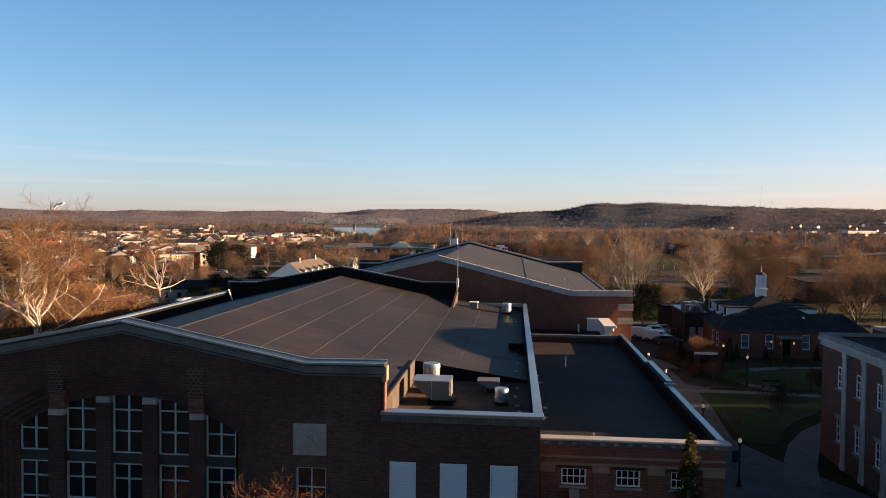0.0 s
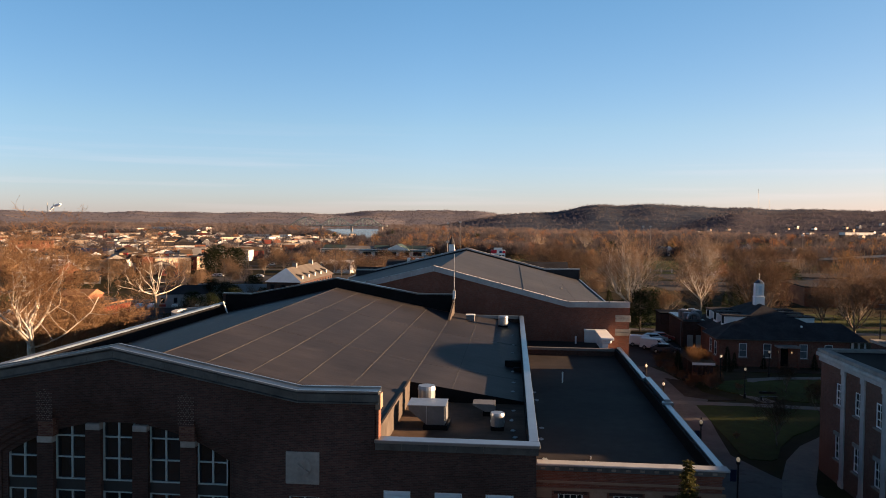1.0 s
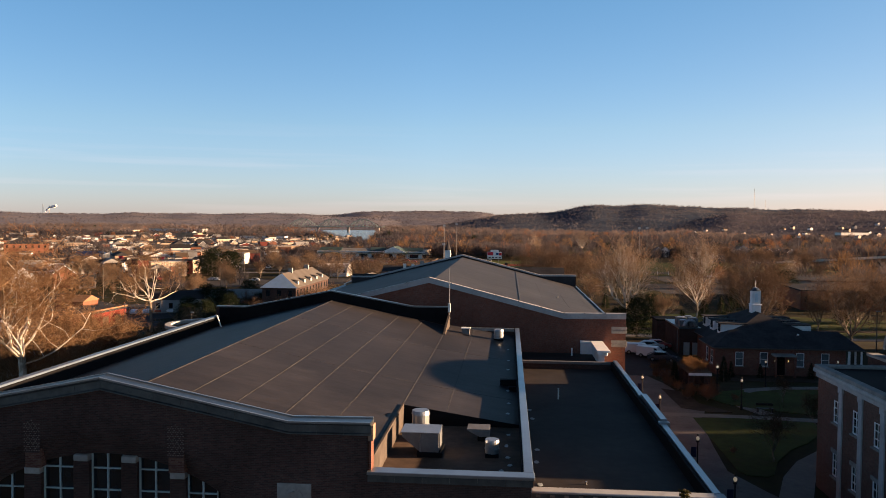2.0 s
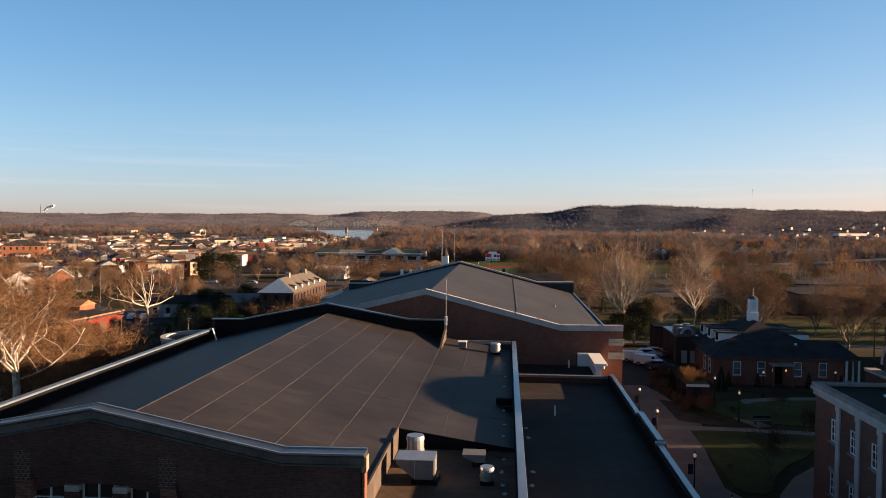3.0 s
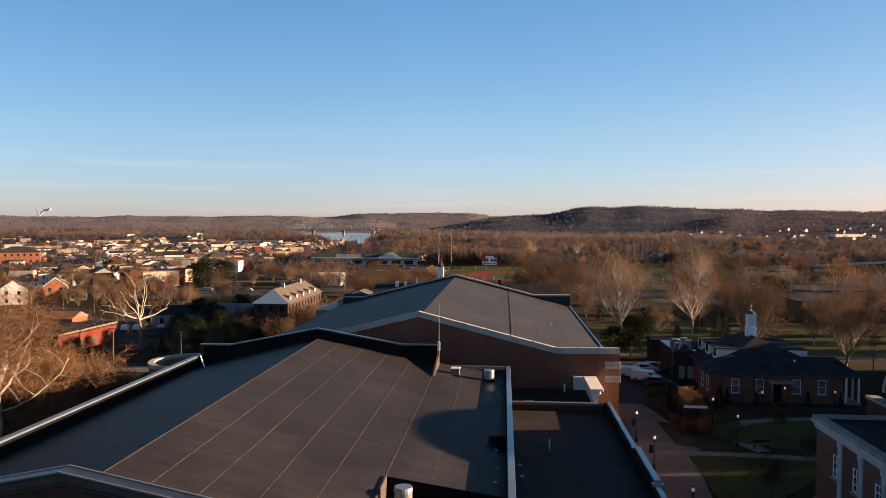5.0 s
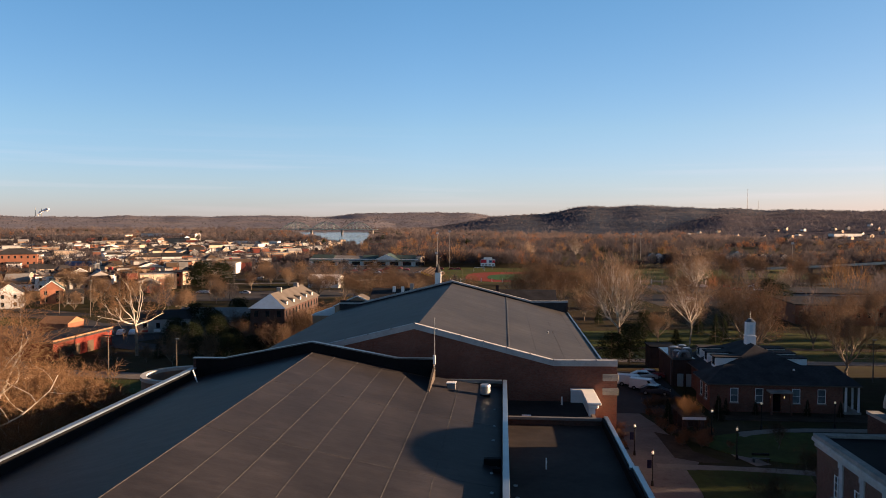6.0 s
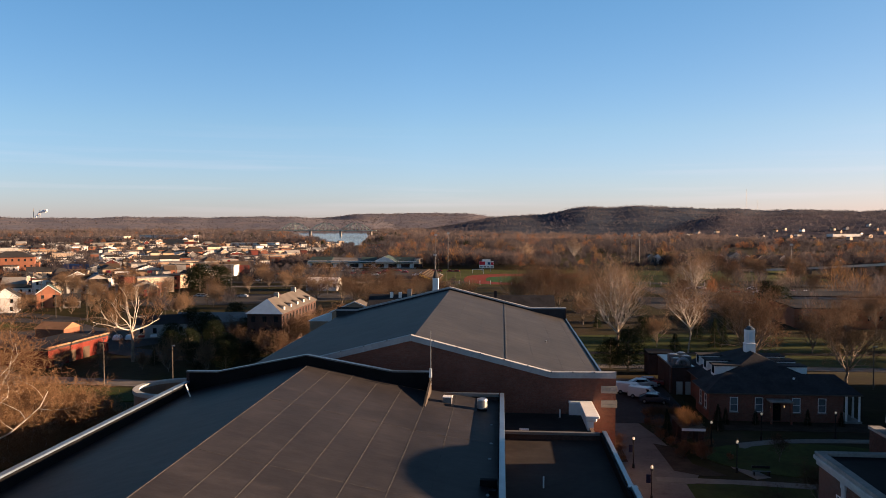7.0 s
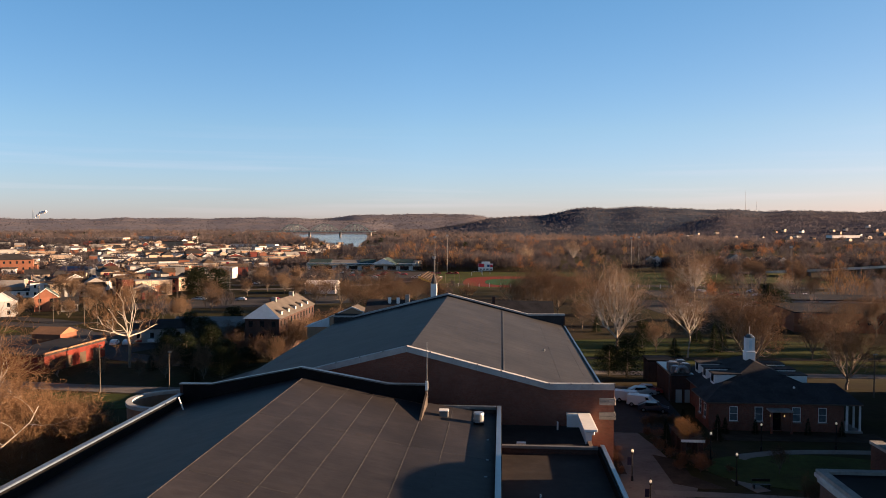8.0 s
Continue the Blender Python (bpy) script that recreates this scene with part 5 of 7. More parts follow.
def pine(seed, height, radius, mat, clumps=48):
    """An old evergreen: ragged clumps of needles round a bare-footed trunk."""
    rng = random.Random(seed)
    V, F, TV, TF = [], [], [], []
    tube(TV, TF, Vector((0, 0, -0.4)), Vector((0, 0, height * 0.95)), height * 0.022, height * 0.006, 6)
    for i in range(clumps):
        f = (i + rng.random()) / clumps
        z, r = height * (0.12 + 0.84 * f), radius * (1 - f ** 2.2) ** 0.6 * rng.uniform(0.45, 0.95)
        t = i * 2.4 + rng.uniform(-0.5, 0.5)
        c, cr = Vector((math.cos(t) * r, math.sin(t) * r, z)), radius * rng.uniform(0.36, 0.56)
        tube(TV, TF, Vector((0, 0, z - r * 0.3)), c, 0.09, 0.03, 4)
        for _ in range(210):
            u = Vector((rng.gauss(0, 1), rng.gauss(0, 1), rng.gauss(0, 0.6))).normalized()
            q = c + Vector((u.x, u.y, u.z * 0.6)) * cr * rng.uniform(0.5, 1.08)
            a, b = [(Vector((rng.uniform(-1, 1), rng.uniform(-1, 1), rng.uniform(-0.5, 0.7))) + u * 0.5) * 0.24 for _ in range(2)]
            n0 = len(V)
            V += [q - a * 0.6, q + a * 0.6, q + b * 1.2]
            F.append((n0, n0 + 1, n0 + 2))
    return [("trunk", raw_mesh("trunk", TV, TF, BARK)), ("foliage", raw_mesh("foliage", V, F, mat))]


def plant(name, meshes, loc, turn, size, label, category="tree", group="", tall=1.0):
    e = thing(name, loc, label, category, group)
    e.rotation_euler.z, e.scale = turn, (size, size, size * tall)
    for nm, me in meshes:
        ob = new(nm, me)
        ob.parent = e
    return e


wr0 = random.Random(17)
SYC = [bare_tree(s, 21.0, 11.5, 0.31, 9, 1.5, (5, 6, 6, 4), BARK_WHITE, TWIG_BANK, 0.013, 0.02, 0.2, 0.66, 0.68, 2) for s in (11,)]
SYC_B = [bare_tree(s, 16, 5.5, 0.27, 8, 1.0, (6, 5, 5, 2), BARK_WHITE, TWIG_PALE, 0.014, 0.02, 0.9, 0.6, 0.95, 3, BARK_PALE) for s in (23,)]
OAK = [bare_tree(s, 18, 4.0, 0.36, 10, 1.05, (7, 6, 5, 3), BARK, TWIG, 0.018, 0.0, 0.3, 0.44, 1.2) for s in (31, 37, 41)]
UPR = [bare_tree(s, 20, 7.0, 0.34, 13, 0.95, (7, 6, 4, 2), BARK_WHITE, TWIG_PALE, 0.012, 0.0, 0.3, 0.45, 1.35, 3, BARK) for s in (43, 47)]
SHADE = [bare_tree(s, 6.0, 1.6, 0.11, 6, 0.85, (6, 6, 5, 3), BARK, TWIG_SHADED, 0.008, 0.0, 0.15, 0.3) for s in (83, 89)]
SMALL = [bare_tree(s, 7.2, 1.2, 0.08, 7, 0.42, (7, 6, 6, 3), BARK, TWIG_RUST, 0.006, 0.0, 0.15, 0.3) for s in (53, 59)]
THICKET = [bare_tree(s, 8, 1.0, 0.14, 8, 1.0, (7, 6, 4), BARK, TWIG, 0.028, 0.02, 0.3, 0.4) for s in (61, 67)]
BUSHY = bare_tree(63, 13, 3.6, 0.24, 11, 1.4, (6, 7, 7, 4), BARK_WHITE, TWIG_BANK, 0.017, 0.1, 0.3, 0.85, 1.0, 2, BARK)
VALLEY = bare_tree(64, 12, 4.8, 0.23, 9, 1.95, (4, 5, 5, 3), BARK_WHITE, TWIG_BANK, 0.010, 0.06, 0.4, 0.75, 0.8, 2, BARK)
CROOK = bare_tree(29, 16, 7.0, 0.19, 9, 0.85, (6, 6, 4, 2), BARK_WHITE, TWIG_PALE, 0.012, 0.0, 0.9, 0.6, 1.3, 3, BARK_PALE)
BUSH = bare_tree(97, 1.5, 0.15, 0.05, 16, 1.25, (7, 6), BARK, TWIG_RUST, 0.010, 0.0, 0.05, 0.4)
BUSH_TAN = bare_tree(98, 1.6, 0.15, 0.05, 16, 1.2, (7, 6), BARK, TWIG_WHITE, 0.010, 0.0, 0.05, 0.4)
SPRUCE = [conifer(s, 12, 3.2, 26, NEEDLES) for s in (71, 73)]
PINE = [pine(s, 12, 4.2, NEEDLES) for s in (75, 77)]
YOUNG = conifer(79, 7.6, 1.2, 44, NEEDLES_GOLD, 80, 0.42)

plant("sycamore", SYC[0], (-43.6, 31.0, gz(-43.6, 31.0)), 0.6, 1.32, "leafless sycamore with white forking limbs beside the gymnasium", tall=0.77)
for i, (x, y, s) in enumerate(((-41.4, 38.6, 0.92), (-40.9, 42.4, 0.9), (-46.5, 45.5, 0.98), (-47.0, 38.0, 1.04), (-51.5, 47.0, 1.1), (-55.5, 40.0, 1.2), (-38.8, 34.6, 0.8))):
    plant("tree", BUSHY, (x, y, gz(x, y)), i * 1.4, s, "leafless tree with dense orange-tan twigs on the bank", "tree", "trees on the bank")
plant("sycamore", SYC_B[0], (-48.3, 44.2, gz(-48.3, 44.2)), 1.0, 0.68, "leafless white sycamore leaning over the bank")
plant("sycamore", VALLEY, (-86.6, 145.0, gz(-86.6, 145.0)), 0.3, 1.75, "leafless white sycamore standing in the valley below", tall=1.25)
for i, (x, y, s) in enumerate([(-58, 34, 1.25), (-68, 44, 1.2), (-70, 56, 1.1)]):
    plant("thicket_tree", THICKET[i % 2], (x, y, gz(x, y)), i * 1.3, s * 1.3, "dense rusty leafless understorey tree on the bank", "tree", "thicket on the bank")
TREES = [
    (UPR, 0, 29.5, 170, 1.36, "tall leafless tree with pale upswept limbs"), ([CROOK], 0, 47.0, 169, 1.5, "leafless white sycamore with crooked limbs"),
    (UPR, 1, 82.0, 305, 1.3, "leafless tree with pale upswept limbs"), (OAK, 1, 47.0, 121, 1.15, "broad leafless oak behind the brick house"),
    (OAK, 2, 58.8, 107, 0.85, "broad leafless tree beside the road"), (OAK, 0, 13.5, 236, 1.2, "broad leafless oak beyond the hall"),
    (OAK, 1, 6.0, 262, 1.0, "leafless tree beyond the hall"), (OAK, 2, 21.0, 256, 1.0, "leafless tree beyond the hall"), (OAK, 0, 15.5, 275, 1.1, "leafless tree beyond the hall"), (OAK, 1, 30.0, 282, 1.0, "leafless tree beyond the hall"), (OAK, 2, 40.0, 300, 1.0, "leafless tree beyond the hall"), (UPR, 0, 52.0, 318, 0.95, "leafless tree with pale limbs by the sports ground"),
    (UPR, 0, 62.0, 640, 1.2, "far pale leafless tree by the field"), (UPR, 1, 20.0, 610, 1.0, "far pale leafless tree by the field"),
    (OAK, 0, 26.2, 222, 0.62, "slim leafless tree on the park grass"), (OAK, 2, 35.0, 262, 0.8, "leafless tree beyond the park lane"),
    (OAK, 1, 41.0, 178, 0.55, "leafless tree on the park grass"), (OAK, 2, 54.0, 196, 0.7, "leafless tree on the park grass"),
    (OAK, 0, 66.0, 190, 0.85, "leafless tree on the park grass"), (OAK, 1, 60.0, 160, 0.7, "leafless tree on the park grass"),
    (OAK, 1, 74.0, 232, 0.8, "leafless oak by the low block"), (OAK, 2, 66.0, 262, 0.8, "leafless oak by the low block"),
    (OAK, 0, 78.0, 170, 0.7, "leafless tree on the open grass"), (OAK, 2, 96.0, 196, 0.85, "broad leafless oak by the park"),
    # most of these park oaks stand out of view, added to shade the grass
    (OAK, 1, 112.0, 210, 0.9, "broad leafless oak by the park"), (OAK, 0, 104.0, 176, 0.9, "broad leafless oak by the park"),
    (OAK, 2, 122.0, 190, 1.0, "broad leafless oak by the park"), (OAK, 1, 118.0, 164, 0.9, "broad leafless oak by the park"),
    (OAK, 0, 90.0, 152, 0.6, "broad leafless oak at the edge of the park"), (OAK, 2, 108.0, 148, 0.9, "broad leafless oak at the edge of the park"),
    (OAK, 1, 142, 255, 0.8, "leafless oak by the low block"), (OAK, 0, 152, 276, 0.8, "leafless oak by the low block"), (UPR, 1, 118.0, 300, 0.8, "leafless tree with pale upswept limbs"),
    *((OAK, k, x, y, sc, "rounded leafless oak behind the halls") for k, x, y, sc in ((0, -44, 232, 0.8), (1, -34, 250, 0.85), (2, -56, 262, 0.8), (0, -24, 262, 0.8), (0, -72, 262, 0.85), (1, -64, 275, 0.8), (2, -50, 285, 0.8), (0, -44, 270, 0.75), (1, -36, 300, 0.8), (2, -14, 300, 0.6), (1, -28, 282, 0.7))),
    *((OAK, k, x, y, sc, "bare tree beside the brick apartments") for k, x, y, sc in ((0, -50, 167, 0.5), (1, -49, 177, 0.55), (2, -50, 188, 0.55), (0, -48, 199, 0.55))),
    *((OAK, k, x, y, sc, "street tree among the town houses") for k, x, y, sc in ((0, -190, 300, 0.6), (1, -176, 288, 0.55), (2, -205, 272, 0.6), (0, -128, 300, 0.6), (1, -118, 322, 0.55), (2, -212, 330, 0.6), (0, -150, 306, 0.5), (1, -232, 318, 0.65), (2, -108, 350, 0.6), (0, -222, 360, 0.6), (1, -198, 372, 0.55), (2, -112, 262, 0.55), (0, -162, 268, 0.5), (1, -134, 258, 0.5), (2, -150, 272, 0.55), (0, -142, 286, 0.5), (1, -170, 284, 0.55), (2, -186, 292, 0.6), (0, -196, 300, 0.6), (1, -152, 244, 0.45))),
    *((OAK, k, x, y, sc, "brown leafless tree between the lots and the lane") for k, x, y, sc in ((0, -92, 312, 0.55), (1, -80, 318, 0.6), (2, -104, 334, 0.6), (0, -116, 346, 0.6), (1, -66, 340, 0.6), (2, -58, 362, 0.65), (0, -92, 378, 0.65), (1, -112, 388, 0.7), (2, -128, 372, 0.6), (0, -136, 398, 0.7), (1, -104, 408, 0.7), (2, -76, 410, 0.65), (0, -150, 380, 0.7), (1, -64, 300, 0.5), (2, -120, 288, 0.5), (0, -166, 402, 0.7), (1, -156, 362, 0.6), (2, -48, 330, 0.55))),
    *((OAK, k, x, y, sc, "leafless tree standing beside the parking lots") for k, x, y, sc in ((0, 88, 380, 0.7), (1, 104, 392, 0.8), (2, 122, 384, 0.75), (0, 138, 396, 0.8), (1, 156, 388, 0.8), (2, 128, 418, 0.8), (0, 148, 432, 0.85), (1, 168, 420, 0.8), (2, 116, 446, 0.7), (0, 134, 462, 0.85), (1, 156, 470, 0.85), (2, 182, 402, 0.8), (0, 176, 452, 0.85), (1, 198, 384, 0.7), (2, 138, 502, 0.8), (0, 122, 528, 0.85), (1, 150, 540, 0.9), (2, 100, 328, 0.6), (0, 140, 330, 0.65), (1, 166, 334, 0.6), (2, 84, 336, 0.55))),
    # two unseen trees, added in the gap to break up the sun patch
    (OAK, 0, 60, 49.6, 0.7, "unseen bare tree added to dapple the lawn"), (OAK, 2, 63, 51.0, 0.7, "unseen bare tree added to dapple the lawn"),
]
for kind, v, x, y, s, label in TREES:
    plant("tree", kind[v % len(kind)], (x, y, gz(x, y)), x * 0.7 + y, s, label)
# the six from (93, 146) to (110, 176) are unseen, added as shade
for x, y, s, wide in ((-58, 128, 0.9, 1.3), (-62, 141, 1.0, 1.3), (-75, 150, 1.0, 1.4), (-72, 158, 1.1, 1.4), (-76, 168, 1.1, 1.4), (-82, 178, 1.1, 1.5), (-90, 188, 1.1, 1.5), (-80, 196, 1.2, 1.5), (-49, 135, 0.8, 1.3), (24.0, 119, 0.8, 1.3), (21.0, 122, 0.6, 1.5), (38.5, 184, 0.75, 1.2), (56, 178, 0.8, 1.2), (59, 181, 0.75, 1.2), (110, 300, 0.9, 1.6), (91, 186, 0.6, 1.5), (-144, 328, 1.3, 1.9), (-137, 334, 1.2, 1.8), (-150, 337, 1.1, 1.8), (97, 250, 1.1, 1.6), (-62, 212, 0.9, 1.4), (-66, 220, 1.0, 1.3), (-84, 160, 0.7, 2.0), (-70, 142, 0.7, 2.0), (-66, 150, 0.8, 2.0), (-56, 138, 0.6, 2.2), (-80, 142, 0.5, 2.2), (-64, 128, 0.5, 2.2), (-88, 170, 0.8, 2.0), (-70, 178, 0.9, 1.8), (44, 170, 0.5, 2.0), (93, 146, 1.6, 1.3), (98, 151, 1.5, 1.3), (95, 139, 1.5, 1.3), (99, 132, 1.4, 1.3), (104, 160, 1.5, 1.4), (110, 176, 1.4, 1.4), (56, 196, 0.6, 1.8), (70, 214, 0.7, 1.7), (30, 215, 0.5, 1.8)):
    ev = plant("evergreen", (SPRUCE if 40 < x < 60 or s < 0.55 else PINE)[int(x + y) % 2], (x, y, gz(x, y)), x, s, "dark dense evergreen tree standing among bare trees", "tree", "evergreens")
    k = 0.62 if x < -40 and y < 230 else 0.85
    ev.scale = (s * wide * k * 0.8, s * wide * k * 0.8, s * k)
for x, y, s in ((-53.5, 164, 1.25), (-53, 171, 1.2), (-51, 174, 1.2), (-52, 186, 1.1), (-54, 160, 0.8), (-66, 158, 1.0), (-60, 157, 0.9), (-88, 134, 0.7), (-97, 133, 0.75), (-80, 136, 0.6), (21.0, 79.5, 0.28), (22.6, 79.8, 0.28), (24.2, 80.1, 0.28), (-60, 146, 1.0), (-52, 143, 0.9), (-73, 134, 1.0), (-64, 133, 1.1), (-47, 128, 0.9), (-70, 168, 1.2)):
    plant("shrub_tree", THICKET[int(-x) % 2], (x, y, gz(x, y)), x, s, "bare bushy tree in the shaded valley", "tree", "bushes in the valley")
for i in range(26):
    x, y = wr0.uniform(-205, -112), wr0.uniform(228, 275)
    plant("yard_tree", THICKET[i % 2], (x, y, gz(x, y)), i * 1.1, wr0.uniform(0.5, 1.0), "bare bushy tree in a front yard", "tree", "yard trees")
plant("young_conifer", YOUNG, (7.0, 2.6, 0), 0.4, 1.1, "golden-green pointed young conifer in front of the annex")
plant("small_tree", SMALL[0], (-11.0, -4.5, 0), 0.2, 1.1, "rusty-twigged small bare tree before the gymnasium")
plant("small_tree", SMALL[1], (-18.7, -3.2, 0), 1.2, 0.9, "rusty-twigged small bare tree before the gymnasium")
plant("small_tree", SHADE[1], (21.5, 34.0, 0), 2.2, 0.9, "small bare tree on the shaded lawn")
plant("small_tree", SHADE[0], (28.5, 42.0, 0), 0.9, 0.8, "small bare tree by the curved path")
plant("small_tree", SHADE[0], (30.0, 56.5, 0), 1.9, 0.55, "small bare tree on the oval lawn")
for i, (x, y, s) in enumerate([(13.0, 60, 0.55), (13.0, 66, 0.5), (12.9, 57, 0.5), (21.4, 58.5, 0.42), (22.6, 59.4, 0.4), (23.8, 61.0, 0.42), (19.8, 70.5, 0.5), (24.5, 72.5, 0.45), (13.2, 72, 0.5)]):
    plant("shrub", SMALL[i % 2], (x, y, gz(x, y)), i, s * 0.9, "low rusty leafless shrub", "shrub", "rusty shrubs by the walk", 0.6)
for i, (x, y, s) in enumerate([(21.7, 56.4, 1.5), (22.6, 57.6, 1.2), (18.8, 36.0, 0.5), (19.6, 57.0, 1.0), (20.3, 58.6, 1.1), (20.9, 60.2, 0.9), (19.5, 61.5, 1.0), (19.0, 64, 1.1), (19.0, 66.5, 1.0), (24.0, 64.8, 0.9), (25.0, 67.0, 0.9), (19.2, 73.5, 1.0), (24.8, 56.5, 0.7), (12.8, 54.6, 0.9), (12.9, 69, 0.9), (13.0, 74, 0.8)]):
    plant("shrub", BUSH, (x, y, gz(x, y)), i * 1.7, s, "dense rust-coloured bare shrub in a bed", "shrub", "dense shrubs in the beds")
for i in range(6):
    plant("hedge_bush", BUSH_TAN, (20.2 + 0.85 * i, 80.0 + 0.15 * i, gz(21, 80)), i * 2.1, 1.0, "tan clipped hedge bush by the drive", "hedge", "tan hedge")
for i, (x, y, s) in enumerate([(20.2, 66.5, 0.26), (21.0, 70.8, 0.24), (27.6, 71.5, 0.3), (30, 76.6, 0.2), (34, 76.8, 0.18), (40.8, 76.8, 0.2), (45, 76.5, 0.18), (24.2, 75.4, 0.3), (12.9, 63.5, 0.25), (24.0, 30.4, 0.14), (26, 33, 0.14)]):
    plant("evergreen_shrub", SPRUCE[i % 2], (x, y, gz(x, y)), i, s, "dark evergreen shrub in a bed", "shrub", "evergreen shrubs")


# far woods: bare crowns of many fine twigs, each crown a fan that stands upright on its spot
def woods(name, spots, mat, label, seed, per=46, tw=0.16, lean=0.55, swell=True):
    rng = np.random.RandomState(seed)
    S = np.array([(q[0], q[1], q[3] if len(q) > 3 else gz(q[0], q[1]), q[2]) for q in spots])
    n = len(S)
    if swell:
        S[:, 3] *= [0.95 + 0.75 * noise.noise(Vector((x * 0.012, y * 0.012, 8.0))) for x, y in S[:, :2]]
    h, r = S[:, 3], S[:, 3] * rng.uniform(0.26, 0.46, n)
    u = rng.normal(size=(n, per, 3))
    u /= np.linalg.norm(u, axis=2)[:, :, None]
    depth = rng.uniform(0.05, 1.0, (n, per)) ** 0.4
    u[:, :, 2] = np.abs(u[:, :, 2]) * 1.25 - 0.38
    body = u * depth[:, :, None] * np.stack([r, r, h * 0.5], 1)[:, None]
    base = S[:, None, :3] + np.stack([0 * h, 0 * h, h * 0.36], 1)[:, None] + body
    flat = u[:, :, :2] + rng.normal(size=(n, per, 2)) * 0.3
    flat /= np.linalg.norm(flat, axis=2)[:, :, None] + 1e-6
    wd = tw * 0.62 * rng.uniform(0.5, 1.6, (n, per)) * (1 + S[:, 1:2] / 900)
    off = np.stack([-flat[:, :, 1] * wd, flat[:, :, 0] * wd, 0 * wd], 2)
    way = np.concatenate([flat * lean, np.ones((n, per, 1))], 2) + rng.normal(size=(n, per, 3)) * 0.25
    way *= (h[:, None] * rng.uniform(0.12, 0.32, (n, per)) / np.linalg.norm(way, axis=2))[:, :, None]
    V = np.stack([base - off, base + off, base + way], 2).reshape(-1, 3)
    k = len(V) // 3
    me = bpy.data.meshes.new(name)
    me.vertices.add(len(V)), me.loops.add(len(V)), me.polygons.add(k)
    me.vertices.foreach_set("co", V.ravel())
    me.loops.foreach_set("vertex_index", np.arange(len(V), dtype=np.int32))
    me.polygons.foreach_set("loop_start", np.arange(0, len(V), 3, dtype=np.int32))
    me.update(calc_edges=True)
    me.materials.append(mat)
    return tagged(new(name, me), label, "woods", kind="stuff")


wr = random.Random(90)


def clear(x, y):
    """Whether no tree stands here: streets, town blocks, fields, water."""
    if y > 540 and noise.noise(Vector((x * 0.005, y * 0.0035, 3.0))) > 0.16 and wr.random() < 0.85:
        return True
    if -235 < x < -40 and y < 430 and wr.random() < 0.975:
        return True
    if -170 < x < -42 and 405 < y < 535:
        return True
    if -130 < x < 90 and 300 < y < 425 and wr.random() < 0.93:
        return True
    if -44 < x < 120 and 370 < y < 520:
        return True
    if 50 < x < 260 and 200 < y < 530 and wr.random() < 0.96:
        return True
    if 110 < x < 235 and 540 < y < 620 and wr.random() < 0.75:
        return True
    if 450 < x < 840 and 1180 < y < 1660 and wr.random() < 0.9:
        return True
    if abs(y - (386 + 0.06 * x)) < 12:
        return True
    if x < -150 - 0.07 * (y - 300) and 190 < y < 1000 and x > -1.1 * y - 60 and wr.random() < 0.965:
        return True
    if 800 < y < 1110 and -0.226 * (y + 28) < x < -0.16 * (y + 28):
        return True
    edge = -205 - (y - 1085) * 0.17
    if 1050 < y < 2420 and edge - 60 - (y - 1085) * 0.17 < x < edge + 8:
        return True
    return False


near_w, mid_w, far_w, rust_w = [], [], [], []
while len(near_w) < 2300:
    y = wr.uniform(215, 700)
    x = wr.uniform(-0.95 * y, 0.8 * y)
    if not clear(x, y) and not (abs(x) < 95 and y < 300):
        (rust_w if wr.random() < 0.06 else near_w).append((x, y, wr.uniform(7, 13)))
while len(mid_w) < 9000:
    y = 700 + 1100 * wr.random() ** 0.8
    x = wr.uniform(-0.85 * y, 0.75 * y)
    if not clear(x, y):
        (rust_w if wr.random() < 0.04 else mid_w).append((x, y, wr.uniform(9, 15)))
while len(far_w) < 5500:
    y = wr.uniform(1700, 3100)
    x = wr.uniform(-0.8 * y, 0.75 * y)
    if not clear(x, y):
        far_w.append((x, y, wr.uniform(12, 18)))
town_w = [(x, y, wr.uniform(4.5, 8.5)) for x, y in ((wr.uniform(-0.8 * q, -0.2 * q), q) for q in (wr.uniform(360, 1150) for _ in range(1250)))]
woods("near_woods", near_w + town_w, TWIG_WOODS, "leafless brown woods and street trees on the plain", 1, 190, 0.1)
far_w += [q for q in mid_w if q[1] > 1200]
mid_w = [q for q in mid_w if q[1] <= 1200]
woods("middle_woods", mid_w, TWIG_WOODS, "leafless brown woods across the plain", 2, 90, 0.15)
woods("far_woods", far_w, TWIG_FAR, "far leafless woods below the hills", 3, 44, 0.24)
ridge_w = []
for hill_name, count, tall in (("hill_west", 3600, 10), ("hill_middle", 2200, 10), ("hill_east", 9000, 10), ("hill_right", 6000, 10)):
    hv = bpy.data.objects[hill_name].data.vertices
    got = 0
    while got < count:
        v = hv[wr.randrange(0, len(hv) * 71 // 73)].co
        if v.z > -5:
            ridge_w.append((v.x + wr.uniform(-13, 13), v.y + wr.uniform(-13, 13), tall * wr.uniform(0.6, 1.25), v.z - 3.0))
            got += 1
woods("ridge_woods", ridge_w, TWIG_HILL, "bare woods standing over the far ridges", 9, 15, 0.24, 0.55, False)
woods("rusty_trees", rust_w, TWIG_RUST, "scattered trees holding rust-coloured leaves", 4, 260, 0.10)

